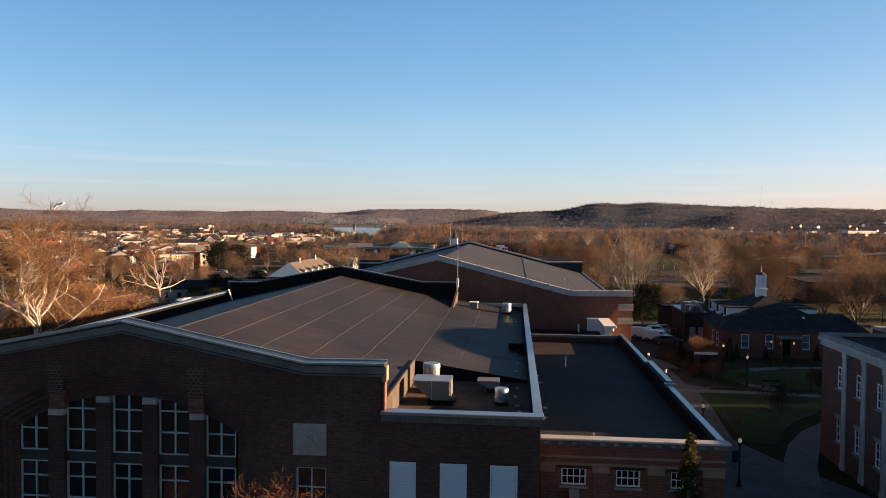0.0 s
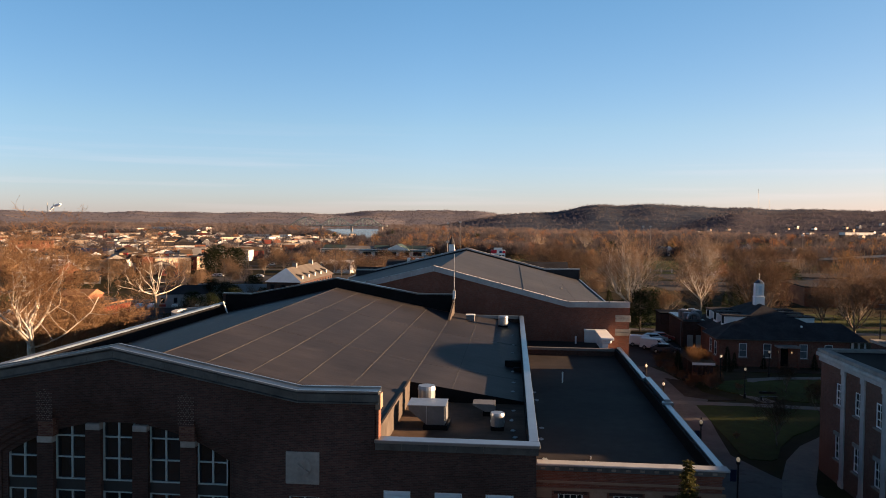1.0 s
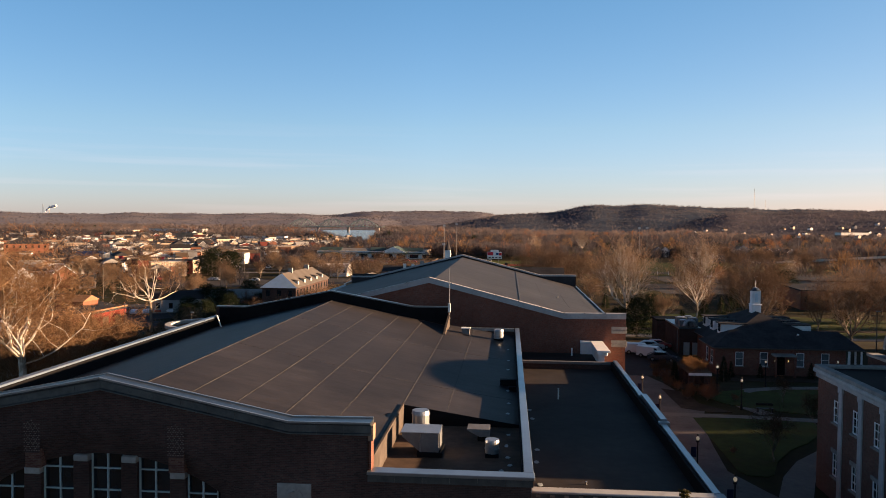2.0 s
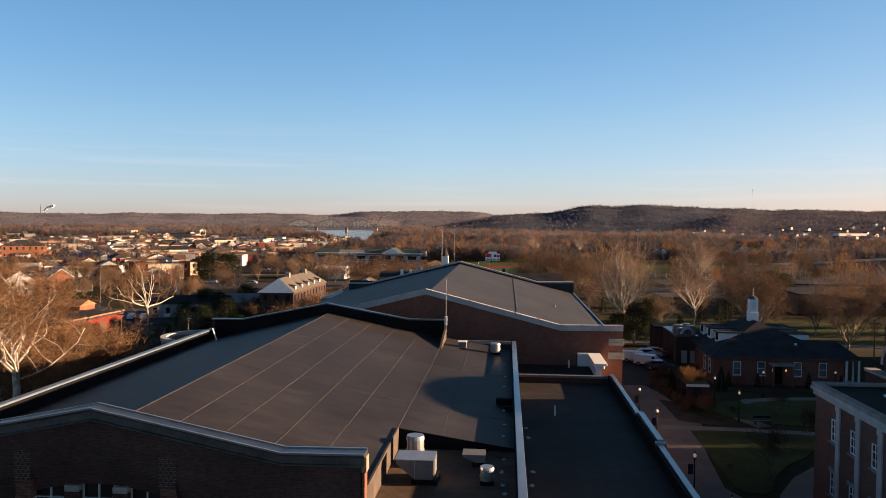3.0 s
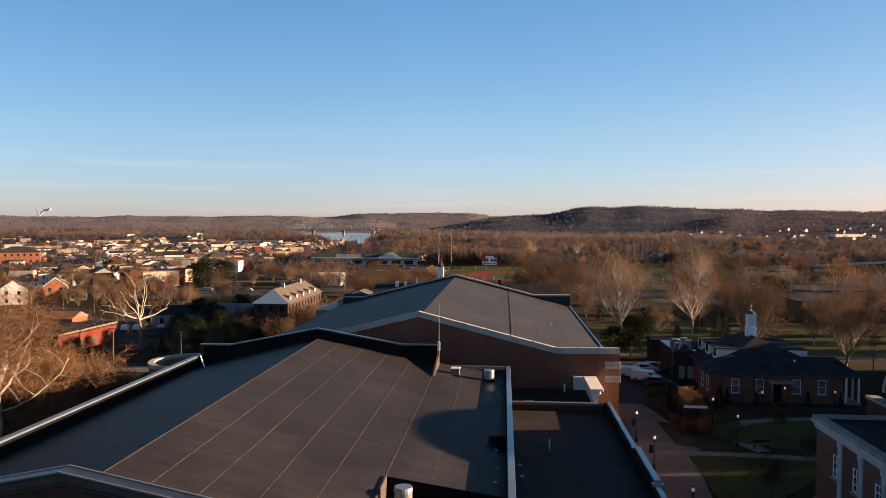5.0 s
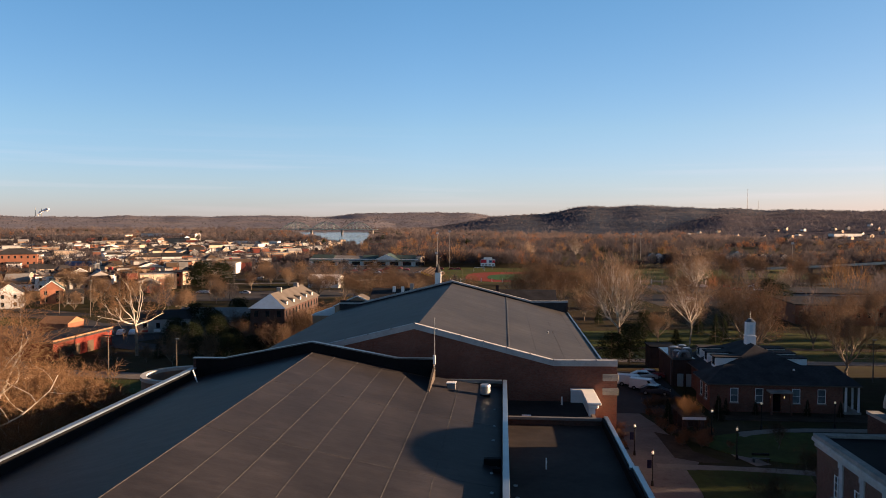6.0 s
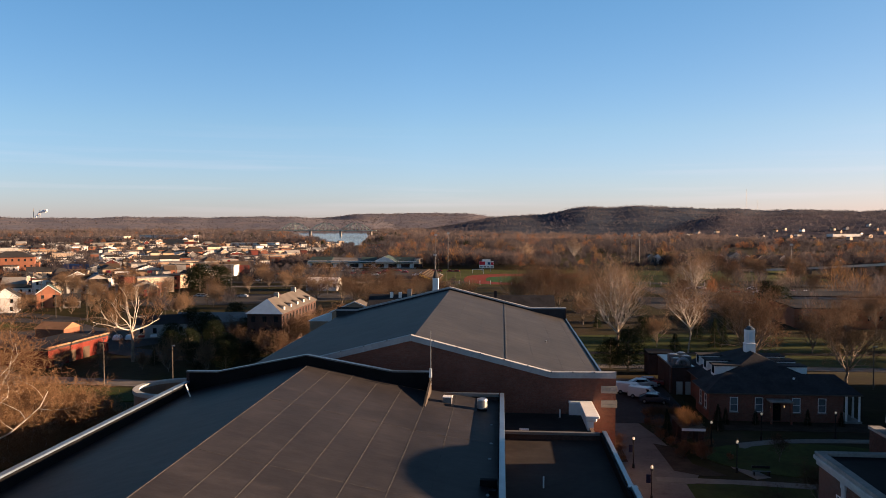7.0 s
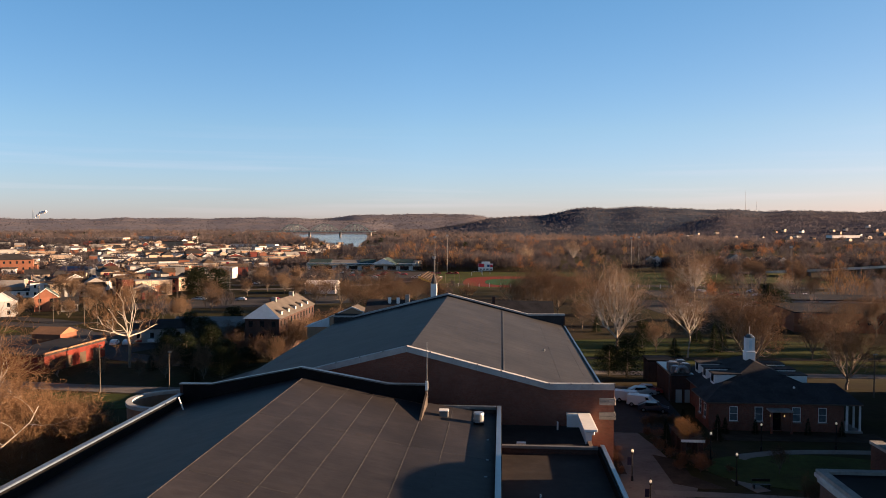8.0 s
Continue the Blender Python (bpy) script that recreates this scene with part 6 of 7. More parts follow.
green_w = []
while len(green_w) < 260:
    y = 330 + 1700 * wr.random() ** 1.3
    x = wr.uniform(-0.7 * y, 0.72 * y)
    if not clear(x, y):
        green_w.append((x, y, wr.uniform(7, 12)))
woods("dark_evergreens", green_w, NEEDLES, "scattered dark evergreens among the bare woods", 5, 220, 0.16)
pale_w = []
while len(pale_w) < 170:
    y = 300 + 800 * wr.random() ** 1.2
    x = wr.uniform(-0.3 * y, 0.6 * y)
    if not clear(x, y):
        pale_w.append((x, y, wr.uniform(11, 15)))
woods("pale_treetops", pale_w, TWIG_WHITE, "pale orange bare treetops standing over the woods", 6, 240, 0.07)

WOOD_EAVES = surface("brown_eaves_paint", (0.11, 0.085, 0.07), 0.7, vary=0.15, big=1, small=4)
# ---- brick house with cupola ----
house = thing("brick_house", (38, 88, gz(38, 80)), "single-storey brick campus house with dark hip roof and white cupola", "building")
hw = [(31.15, 32.25), (34.5, 35.6), (39.45, 40.55), (42.85, 43.95)]
part("front_wall", panel(rect(28.4, 46.2, -1.6, 2.55), [rect(a, b, 0.1, 2.1) for a, b in hw] + [rect(36.9, 38.0, -1.1, 1.5)], "y", 78.7, 0.35), BRICK_HOUSE, house)
lw = [(80.0, 81.2), (82.6, 83.8)]
part("left_wall", panel(rect(79.05, 86, -1.6, 2.55), [rect(a, b, 0.1, 2.1) for a, b in lw], "x", 28.4, 0.35), BRICK_HOUSE, house)
part("right_wall", boxed(45.85, 46.2, 79.05, 101, -1.6, 2.55), BRICK_HOUSE, house)
part("rear_left_wall", boxed(29.8, 30.1, 86, 100.6, -1.6, 2.55), BRICK_HOUSE, house)
part("back_wall", boxed(29.8, 45.85, 100.65, 101, -1.6, 2.55), BRICK_HOUSE, house)
# black sheet painted as the house's unlit inside
part("unlit_room_sheet", boxed(29.2, 45.2, 80.0, 80.1, -1.2, 2.4), DARK, house)
for a, b in hw:
    sash(house, "y", a, b, 0.1, 2.1, 78.62, 1, 1, 2, WHITE, 0.055, sill=0.12, label="white-framed sash window with drawn blind", glazing=GLASS_BLIND)
for a, b in lw:
    sash(house, "x", a, b, 0.1, 2.1, 28.32, 1, 1, 2, WHITE, 0.055, sill=0.12, label="white-framed sash window with drawn blind", glazing=GLASS_BLIND)
part("door", boxed(36.95, 37.95, 78.85, 78.93, -1.1, 1.48), DARK, house, "dark panelled front door")
for x in (36.55, 38.35):
    lant = part("wall_lantern", boxed(x - 0.09, x + 0.09, 78.5, 78.69, 0.75, 1.15, bevel=0.02), IRON, house, "small lit wall lantern beside the door")
    part("lantern_glass", boxed(x - 0.07, x + 0.07, 78.47, 78.497, 0.8, 1.1), PORCH_GLOW, lant)
wr_bm = bmesh.new()
for i in range(16):
    q = 2 * math.pi * i / 16
    ball(wr_bm, 37.45 + 0.3 * math.cos(q), 78.78, 0.75 + 0.3 * math.sin(q), 0.085, 1.0, 6, 4)
part("wreath", wr_bm, NEEDLES, house, "dark green wreath on the door")
bm = bmesh.new()


def hip(bm, x0, x1, y0, y1, z0, z1, rx0, rx1, ry0, ry1):
    lo = [bm.verts.new(p) for p in ((x0, y0, z0), (x1, y0, z0), (x1, y1, z0), (x0, y1, z0))]
    if rx0 == rx1:
        a, b = bm.verts.new((rx0, ry0, z1)), bm.verts.new((rx0, ry1, z1))
        for f in ((lo[0], lo[1], a), (lo[1], lo[2], b, a), (lo[2], lo[3], b), (lo[3], lo[0], a, b), lo[::-1]):
            bm.faces.new(f)
    else:
        a, b = bm.verts.new((rx0, ry0, z1)), bm.verts.new((rx1, ry0, z1))
        for f in ((lo[0], lo[1], b, a), (lo[1], lo[2], b), (lo[2], lo[3], a, b), (lo[3], lo[0], a), lo[::-1]):
            bm.faces.new(f)
    return bm


part("roof", hip(bm, 29.2, 46.6, 80.5, 101.5, 2.7, 6.6, 37.5, 37.5, 88.5, 94), SHINGLE, house, "dark shingled hip roof")
part("front_roof", hip(bmesh.new(), 27.9, 48.6, 78.2, 86.6, 2.72, 4.75, 31.5, 46.5, 82.4, 82.4), SHINGLE, house)
part("eave_board", boxed(27.85, 48.5, 78.15, 86.0, 2.553, 2.70), WOOD_EAVES, house, "brown painted eaves")
part("eave_board", boxed(29.15, 46.65, 86.003, 101.55, 2.553, 2.68), WOOD_EAVES, house)
for side in (-1, 1):
    for y in (85.6, 90.0, 94.4):
        x0, x1 = (31.0, 34.8) if side < 0 else (44.0, 40.2)
        zt = 5.1
        cheek = [(x0, zt), (x1, zt), (x0, 3.4)]
        dm = part("dormer", prism(bmesh.new(), cheek, "y", y, y + 2.2), WHITE, house, "white dormer cheek")
        part("dormer_roof", boxed(min(x0, x1) - 0.25, max(x0, x1), y - 0.2, y + 2.4, zt + 0.003, zt + 0.16), SHINGLE, dm)
        xf = x0 - 0.03 if side < 0 else x0 + 0.001
        part("dormer_pane", boxed(xf, xf + 0.029, y + 0.5, y + 1.7, 3.9, 5.0), GLASS, dm)
cup = part("cupola", boxed(36.9, 38.3, 90.5, 91.9, 5.2, 7.55), WHITE, house, "white two-stage cupola with thin spire")
part("cupola_cornice", boxed(36.82, 38.38, 90.42, 91.98, 7.553, 7.68, bevel=0.03), WHITE, cup)
part("lantern", boxed(36.98, 38.22, 90.58, 91.82, 7.683, 9.75), WHITE, cup)
part("lantern_opening", boxed(37.36, 37.84, 90.55, 90.577, 8.0, 9.4), LOUVRE, cup)
part("lantern_roof", cyl(bmesh.new(), 37.6, 91.2, 9.753, 10.25, 0.8, 0.3, seg=8), COPING, cup)
part("spire", cyl(bmesh.new(), 37.6, 91.2, 10.2, 11.4, 0.05, 0.02, seg=6), STEEL, cup)
porch = part("porch_roof", boxed(36.0, 39.0, 76.9, 78.69, 1.75, 2.0, bevel=0.03), STONE, house, "pale flat entry canopy")
for x in (36.2, 38.8):
    part("porch_post", boxed(x - 0.12, x + 0.12, 77.0, 77.24, -1.3, 1.747), BRICK_HOUSE, porch)
side_porch = part("side_porch", boxed(46.2, 48.5, 78.3, 85.0, -1.6, -0.9), STONE, house)
for y in (78.5, 80.4, 82.3, 84.6):
    part("porch_column", cyl(bmesh.new(), 48.2, y, -0.897, 2.55, 0.16, 0.13, seg=10), WHITE, side_porch)
part("porch_column", cyl(bmesh.new(), 46.5, 78.5, -0.897, 2.55, 0.16, 0.13, seg=10), WHITE, side_porch)
part("roof_vent", ball(bmesh.new(), 40.4, 80.8, 4.35, 0.17), WHITE, house)
flat = thing("kitchen_block", (29, 99, gz(29, 96)), "flat-roofed brick service block with roof machinery", "building")
part("body", boxed(26.9, 30.8, 95, 106, -2.0, 3.0), BRICK, flat)
for x in (27.6, 29.0):
    part("service_door", boxed(x, x + 0.95, 94.93, 94.996, -1.3, 0.8), FRAME_GREY, flat, "pale grey service door")
part("wall_vent", boxed(30.1, 30.6, 94.94, 94.996, 1.2, 1.8), STEEL, flat)
part("downpipe", cyl(bmesh.new(), 26.82, 96.0, -1.4, 3.0, 0.07, seg=8), STEEL_TAN, flat)
part("roof_edge", boxed(26.8, 30.9, 94.9, 106.1, 3.003, 3.25), COPING, flat)
for x, y, w, h in ((27.8, 96.5, 1.3, 1.0), (29.4, 96.6, 1.4, 1.4), (28.0, 99.2, 1.6, 1.2), (29.8, 101.5, 1.4, 1.1)):
    ac = thing("air_conditioner", (x, y, 3.25), "grey rooftop cooling unit", "machine", "rooftop cooling units")
    part("cabinet", boxed(x - w / 2, x + w / 2, y - w / 2, y + w / 2, 3.253, 3.25 + h, bevel=0.04), STEEL_TAN, ac)
    part("fan_guard", cyl(bmesh.new(), x, y, 3.25 + h, 3.35 + h, w * 0.38, seg=14), STEEL, ac)
shed = thing("brick_shed", (28.6, 114, gz(28.6, 113)), "small flat-roofed brick shed with pale door", "building")
part("wall", panel(rect(26.6, 31.0, -3.0, 2.2), [rect(28.2, 29.3, -2.6, 0.6)], "y", 112, 0.3), BRICK, shed)
part("body", boxed(26.6, 31.0, 112.31, 117, -3.0, 2.2), BRICK, shed)
part("door", boxed(28.22, 29.28, 112.1, 112.18, -2.6, 0.58), FRAME_GREY, shed)
part("roof", boxed(26.4, 31.2, 111.8, 117.2, 2.203, 2.45), TAR, shed)
duct = thing("roof_duct", (28.7, 95.6, 3.25), "curved galvanised roof duct", "duct")
arc_pts = [Vector((28.7 + 0.9 * math.cos(t), 95.6, 3.4 + 0.95 * math.sin(t))) for t in np.linspace(0, math.pi, 9)]
V, F = [], []
for p, q in zip(arc_pts, arc_pts[1:]):
    tube(V, F, p, q, 0.28, 0.28, 10)
ob = new("bend", raw_mesh("bend", [v - BASE[duct.name] for v in V], F, STEEL))
ob.parent = duct

# pergola with brick piers
WOOD = surface("weathered_wood", (0.16, 0.12, 0.09), 0.85, vary=0.2, big=1, small=5)
perg = thing("pergola", (21.9, 63.6, gz(21.9, 64)), "brick pergola with weathered beams and bare vines", "pergola")
for x in (21.0, 22.9):
    for y in (61.4, 64.0, 66.6):
        g = gz(x, y)
        part("pier", boxed(x - 0.25, x + 0.25, y - 0.25, y + 0.25, g - 0.2, g + 2.1, bevel=0.02), BRICK, perg)
for x in (21.0, 22.9):
    part("beam", boxed(x - 0.1, x + 0.1, 60.9, 67.1, 2.05, 2.25), WOOD, perg)
for i in range(9):
    y = 61.1 + i * 0.7
    part("slat", boxed(20.5, 23.4, y, y + 0.1, 2.253, 2.36), WOOD, perg)
part("end_beam", boxed(20.6, 23.3, 60.85, 60.897, 2.0, 2.3), WHITE, perg)
for i, (x, y) in enumerate(((21.2, 61.6), (22.6, 62.4), (21.4, 63.6), (22.6, 64.6), (21.4, 65.8), (22.4, 66.6))):
    plant("vine", BUSH_TAN, (x, y, 2.0), i * 2.0, 0.95, "rusty bare vine tangled over the pergola", "vine", "vines on the pergola", 1.1)
bench = thing("bench", (26.5, 51.6, 0), "dark slatted park bench by the path", "bench")
for z, y0, y1 in ((0.42, 51.4, 51.8), (0.7, 51.82, 51.88)):
    part("seat" if z < 0.5 else "backrest", boxed(25.6, 27.4, y0, y1, z, z + (0.06 if z < 0.5 else 0.25)), IRON, bench)
for x in (25.7, 27.2):
    part("leg", boxed(x, x + 0.08, 51.42, 51.86, 0.0, 0.418), IRON, bench)


# ---- lamps and vehicles ----
def street_lamp(x, y, h=3.35):
    g = gz(x, y) + 0.04
    e = thing("street_lamp", (x, y, g), "black iron post lamp with pale lit globe", "lamp", "campus post lamps")
    part("base", cyl(bmesh.new(), x, y, g - 0.1, g + 0.5, 0.17, 0.11, seg=10), IRON, e)
    part("post", cyl(bmesh.new(), x, y, g + 0.5, g + h - 0.42, 0.06, 0.05, seg=8), IRON, e)
    part("globe", ball(bmesh.new(), x, y, g + h - 0.2, 0.13, 1.25), LAMP_GLOW, e, "frosted lit globe")
    part("collar", cyl(bmesh.new(), x, y, g + h - 0.5, g + h - 0.36, 0.13, 0.16, seg=10), IRON, e)
    part("finial", cyl(bmesh.new(), x, y, g + h + 0.02, g + h + 0.2, 0.08, 0.01, seg=8), IRON, e)
    return e


BANNER = surface("dark_blue_banner", (0.02, 0.025, 0.06), 0.8, vary=0.2)
for i, (x, y) in enumerate(((13.8, 53.0), (13.85, 43.4), (24.3, 52.5), (31.0, 65.4), (23.8, 60.4), (40.4, 67.3), (14.0, 29.0), (14.1, 19.3))):
    lamp = street_lamp(x, y)
    if i in (0, 1, 6, 7):
        part("banner", boxed(x - 0.5, x - 0.09, y - 0.02, y + 0.02, gz(x, y) + 1.7, gz(x, y) + 2.5), BANNER, lamp, "small dark blue banner")


def pole(x, y, h, label="grey wooden utility pole", arm=True, r=0.14):
    g = gz(x, y)
    e = thing("utility_pole", (x, y, g), label, "pole", "utility poles")
    part("shaft", cyl(bmesh.new(), x, y, g - 0.5, g + h, r * 0.8, r * 0.5, seg=7), POLE_WOOD, e)
    if arm:
        part("crossarm", boxed(x - 1.0, x + 1.0, y - 0.06, y + 0.06, g + h - 0.8, g + h - 0.65), POLE_WOOD, e)
        part("lamp_head", boxed(x - 0.2, x + 0.5, y - 0.12, y + 0.12, g + h - 0.02, g + h + 0.12), STEEL, e)
    return e


for x, y, h in ((-66.6, 121.5, 7.8), (-79.5, 118.6, 9.5), (-137, 215, 12), (-152, 222, 12), (-118, 232, 10), (52, 131, 9), (60.5, 101, 7), (-104, 260, 11), (-150, 300, 11), (-96, 420, 12), (-110, 400, 12), (-60, 420, 12), (-215, 420, 12), (-240, 470, 12), (150, 380, 13), (182, 400, 13), (-170, 360, 11), (-36, 405, 12)):
    pole(x, y, h)


def flood(x, y, h):
    g = gz(x, y)
    e = thing("floodlight_mast", (x, y, g), "tall steel sports floodlight mast", "mast", "floodlight masts")
    part("shaft", cyl(bmesh.new(), x, y, g - 0.5, g + h, 0.24, 0.14, seg=8), STEEL_TAN, e)
    part("rack", boxed(x - 0.9, x + 0.9, y - 0.2, y + 0.2, g + h - 1.0, g + h + 0.3), STEEL, e)


for x, y, h in ((-46, 505, 25), (-38, 515, 26), (98, 560, 24), (108, 585, 24), (-40, 430, 14), (182, 470, 20)):
    flood(x, y, h)

CAR_COLOURS = [surface("white_car_paint", (0.72, 0.72, 0.72), 0.3, 0.0, vary=0.05, bump=0), surface("dark_car_paint", (0.03, 0.035, 0.05), 0.3, 0.1, vary=0.1, bump=0), surface("silver_car_paint", (0.42, 0.43, 0.45), 0.3, 0.5, vary=0.05, bump=0), surface("red_car_paint", (0.28, 0.03, 0.025), 0.3, 0.0, vary=0.1, bump=0)]
RUBBER = surface("rubber", (0.02, 0.02, 0.02), 0.9)


def vehicle(name, profile, glass_side, width, paint, label, category, wheels, length, group=""):
    """A car in its own axes, nose towards plus y, at the origin."""
    e = thing(name, (0, 0, 0), label, category, group)
    bm = prism(bmesh.new(), profile, "x", -width / 2, width / 2)
    for v in bm.verts:
        if v.co.z > 1.05:
            v.co.x *= 0.86
    bmesh.ops.bevel(bm, geom=bm.edges[:], offset=0.05, segments=1, affect="EDGES")
    part("body", bm, paint, e)
    for s in (-1, 1):
        g = prism(bmesh.new(), glass_side, "x", s * width * 0.43, s * width * 0.445 + s * 0.05)
        part("side_window", g, GLASS, e)
        for y in wheels:
            wb = bmesh.new()
            bmesh.ops.create_cone(wb, cap_ends=True, segments=14, radius1=0.34, radius2=0.34, depth=0.22, matrix=Matrix.Translation((s * (width / 2 - 0.08), y, 0.34)) @ Matrix.Rotation(math.pi / 2, 4, "Y"))
            t = part("tyre", wb, RUBBER, e)
            rb = bmesh.new()
            bmesh.ops.create_cone(rb, cap_ends=True, segments=10, radius1=0.19, radius2=0.19, depth=0.24, matrix=Matrix.Translation((s * (width / 2 - 0.07), y, 0.34)) @ Matrix.Rotation(math.pi / 2, 4, "Y"))
            part("rim", rb, STEEL, t)
        part("headlight", boxed(s * width * 0.36 - 0.15, s * width * 0.36 + 0.15, length / 2 - 0.06, length / 2 + 0.02, 0.62, 0.8), WHITE, e)
        part("tail_light", boxed(s * width * 0.4 - 0.1, s * width * 0.4 + 0.1, -length / 2 - 0.02, -length / 2 + 0.06, 0.7, 1.0), CAR_COLOURS[3], e)
    return e


van_p = [(-2.3, 0.35), (2.25, 0.35), (2.3, 0.85), (1.55, 1.05), (0.95, 1.75), (-2.3, 1.8)]
van_g = [(0.75, 1.1), (1.25, 1.1), (0.85, 1.62), (0.45, 1.62)]
van = vehicle("van", van_p, van_g, 1.95, CAR_COLOURS[0], "white work van parked on the service drive", "van", (-1.5, 1.5), 4.6)
van.matrix_basis = pose(21.9, 91.6, gz(21.9, 91.6) + 0.06, 0, 0, -112)
copy_thing(van, pose(20.4, 94.6, gz(20.4, 94.6) + 0.06, 0, 0, -104))
car_p = [(-2.25, 0.3), (2.2, 0.3), (2.25, 0.75), (1.25, 0.95), (0.55, 1.45), (-1.1, 1.47), (-1.9, 1.0), (-2.25, 0.95)]
car_g = [(-1.3, 0.98), (1.0, 0.98), (0.5, 1.36), (-1.0, 1.38)]
cars = [vehicle("car", car_p, car_g, 1.8, c, lab, "car", (-1.4, 1.4), 4.4, "parked cars") for c, lab in zip(CAR_COLOURS, ("white parked saloon car", "dark blue parked saloon car", "silver parked saloon car", "red parked saloon car"))]
spots = [(22.9, 88.4, -104), (14.5, 101, 10), (23.2, 99.5, -95), (24.6, 101.0, -95)]
crng = random.Random(21)
for x, y, n in ((-110, 176, 3), (-102, 182, 3)):
    spots += [(x + 3.2 * i, y + 0.8 * i, 15) for i in range(n)]
spots += [(crng.uniform(-140, -30), crng.choice((445, 458, 472, 486)), 90) for _ in range(34)]
spots += [(crng.uniform(70, 195), crng.choice((280, 292, 305, 312)), 90) for _ in range(34)]
spots += [(crng.uniform(-260, -120), crng.uniform(386, 392), 90) for _ in range(12)]
spots += [(crng.uniform(84, 150), crng.choice((342, 352, 362)), 90) for _ in range(12)]
spots += [(crng.uniform(-136, -90), crng.choice((284, 292, 300)), 90) for _ in range(5)]
spots += [(-200 + crng.uniform(-5, 3), y, crng.choice((0, 180))) for y in (410, 432, 455, 470)]
for i, (x, y, r) in enumerate(spots):
    m = pose(x, y, gz(x, y) + 0.07, 0, 0, r)
    c = cars[(1 if i == 0 else crng.randrange(4))]
    if c.get("placed"):
        copy_thing(c, m)
    else:
        c.matrix_basis = m
        c["placed"] = 1
for c in cars:
    if c.get("placed"):
        del c["placed"]
    else:
        c.matrix_basis = pose(-100, 186, gz(-100, 186) + 0.07, 0, 0, 20)

# ---- buildings round the campus and in the town ----
WALLS = {k: surface(k + "_wall", c, 0.85, vary=0.15, big=0.3, small=2, rand=0.35) for k, c in (("cream", (0.68, 0.53, 0.4)), ("white", (0.78, 0.75, 0.72)), ("tan", (0.42, 0.29, 0.2)), ("rust", (0.32, 0.135, 0.085)), ("grey", (0.34, 0.33, 0.32)), ("red", (0.13, 0.036, 0.03)))}
ROOFS = {k: surface(k + "_roof", c, 0.8, vary=0.2, big=0.3, small=2, rand=0.4) for k, c in (("dark", (0.045, 0.043, 0.045)), ("brown", (0.10, 0.07, 0.05)), ("pale", (0.3, 0.285, 0.27)), ("blue", (0.05, 0.14, 0.34)), ("green", (0.075, 0.115, 0.11)), ("orange", (0.3, 0.165, 0.095)))}
wm = bmesh.new()
box(wm, -0.5, 0.5, -0.04, 0.03, -0.75, 0.75)
win_me = mesh_from("window", wm, GLASS)
wm = bmesh.new()
box(wm, -0.62, 0.62, -0.055, 0.02, -0.87, -0.76), box(wm, -0.62, 0.62, -0.055, 0.02, 0.76, 0.87), box(wm, -0.62, -0.51, -0.055, 0.02, -0.757, 0.757), box(wm, 0.51, 0.62, -0.055, 0.02, -0.757, 0.757)
frame_me = mesh_from("frame", wm, WHITE)


def building(name, x, y, w, d, h, turn, wall, roof, label, kind="flat", rise=2.5, floors=0, cols=0, side_cols=0, group="", category="building", frames=False):
    """A plain building about its own base point: walls, roof, and its windows on the front and on the sunny side."""
    e = thing(name, (0, 0, 0), label, category, group)
    part("wall", boxed(-w / 2, w / 2, -d / 2, d / 2, -1.0, h), wall, e)
    if kind == "flat":
        part("roof", boxed(-w / 2 - 0.15, w / 2 + 0.15, -d / 2 - 0.15, d / 2 + 0.15, h + 0.003, h + 0.4), roof, e)
    elif kind == "gable_x":
        part("roof", prism(bmesh.new(), [(-d / 2 - 0.4, h - 0.1), (d / 2 + 0.4, h - 0.1), (0, h + rise)], "x", -w / 2 - 0.3, w / 2 + 0.3), roof, e)
    elif kind == "gable_y":
        part("roof", prism(bmesh.new(), [(-w / 2 - 0.5, h - 0.12), (w / 2 + 0.5, h - 0.12), (0, h + rise)], "y", -d / 2 + 0.05, d / 2 + 0.3), roof, e)
        part("gable", prism(bmesh.new(), [(-w / 2, h), (w / 2, h), (0, h + rise - 0.25)], "y", -d / 2, -d / 2 + 0.045), wall, e)
        for s in (-1, 1):
            part("bargeboard", prism(bmesh.new(), [(s * (w / 2 + 0.5), h - 0.15), (s * (w / 2 + 0.5), h + 0.1), (0, h + rise + 0.12), (0, h + rise - 0.18)], "y", -d / 2 - 0.12, -d / 2 - 0.003), WHITE, e)
    else:
        b2 = bmesh.new()
        if w >= d:
            hip(b2, -w / 2 - 0.5, w / 2 + 0.5, -d / 2 - 0.5, d / 2 + 0.5, h, h + rise, -w / 2 + d / 2, w / 2 - d / 2 + 0.01, 0, 0)
        else:
            hip(b2, -w / 2 - 0.5, w / 2 + 0.5, -d / 2 - 0.5, d / 2 + 0.5, h, h + rise, 0, 0, -d / 2 + w * 0.27, d / 2 - w * 0.27)
        part("roof", b2, roof, e)
    for f in range(floors):
        z = h * (f + 0.55) / floors
        for i in range(cols):
            q = piece("window", win_me, e, (-w / 2 + w * (i + 0.5) / cols, -d / 2, z))
            if frames:
                piece("frame", frame_me, q, (-w / 2 + w * (i + 0.5) / cols, -d / 2, z))
        for i in range(side_cols):
            q = piece("window", win_me, e, (w / 2, -d / 2 + d * (i + 0.5) / side_cols, z), math.pi / 2)
            if frames:
                fr = piece("frame", frame_me, q, (w / 2, -d / 2 + d * (i + 0.5) / side_cols, z))
    e.matrix_basis = pose(x, y, gz(x, y), 0, 0, turn)
    return e


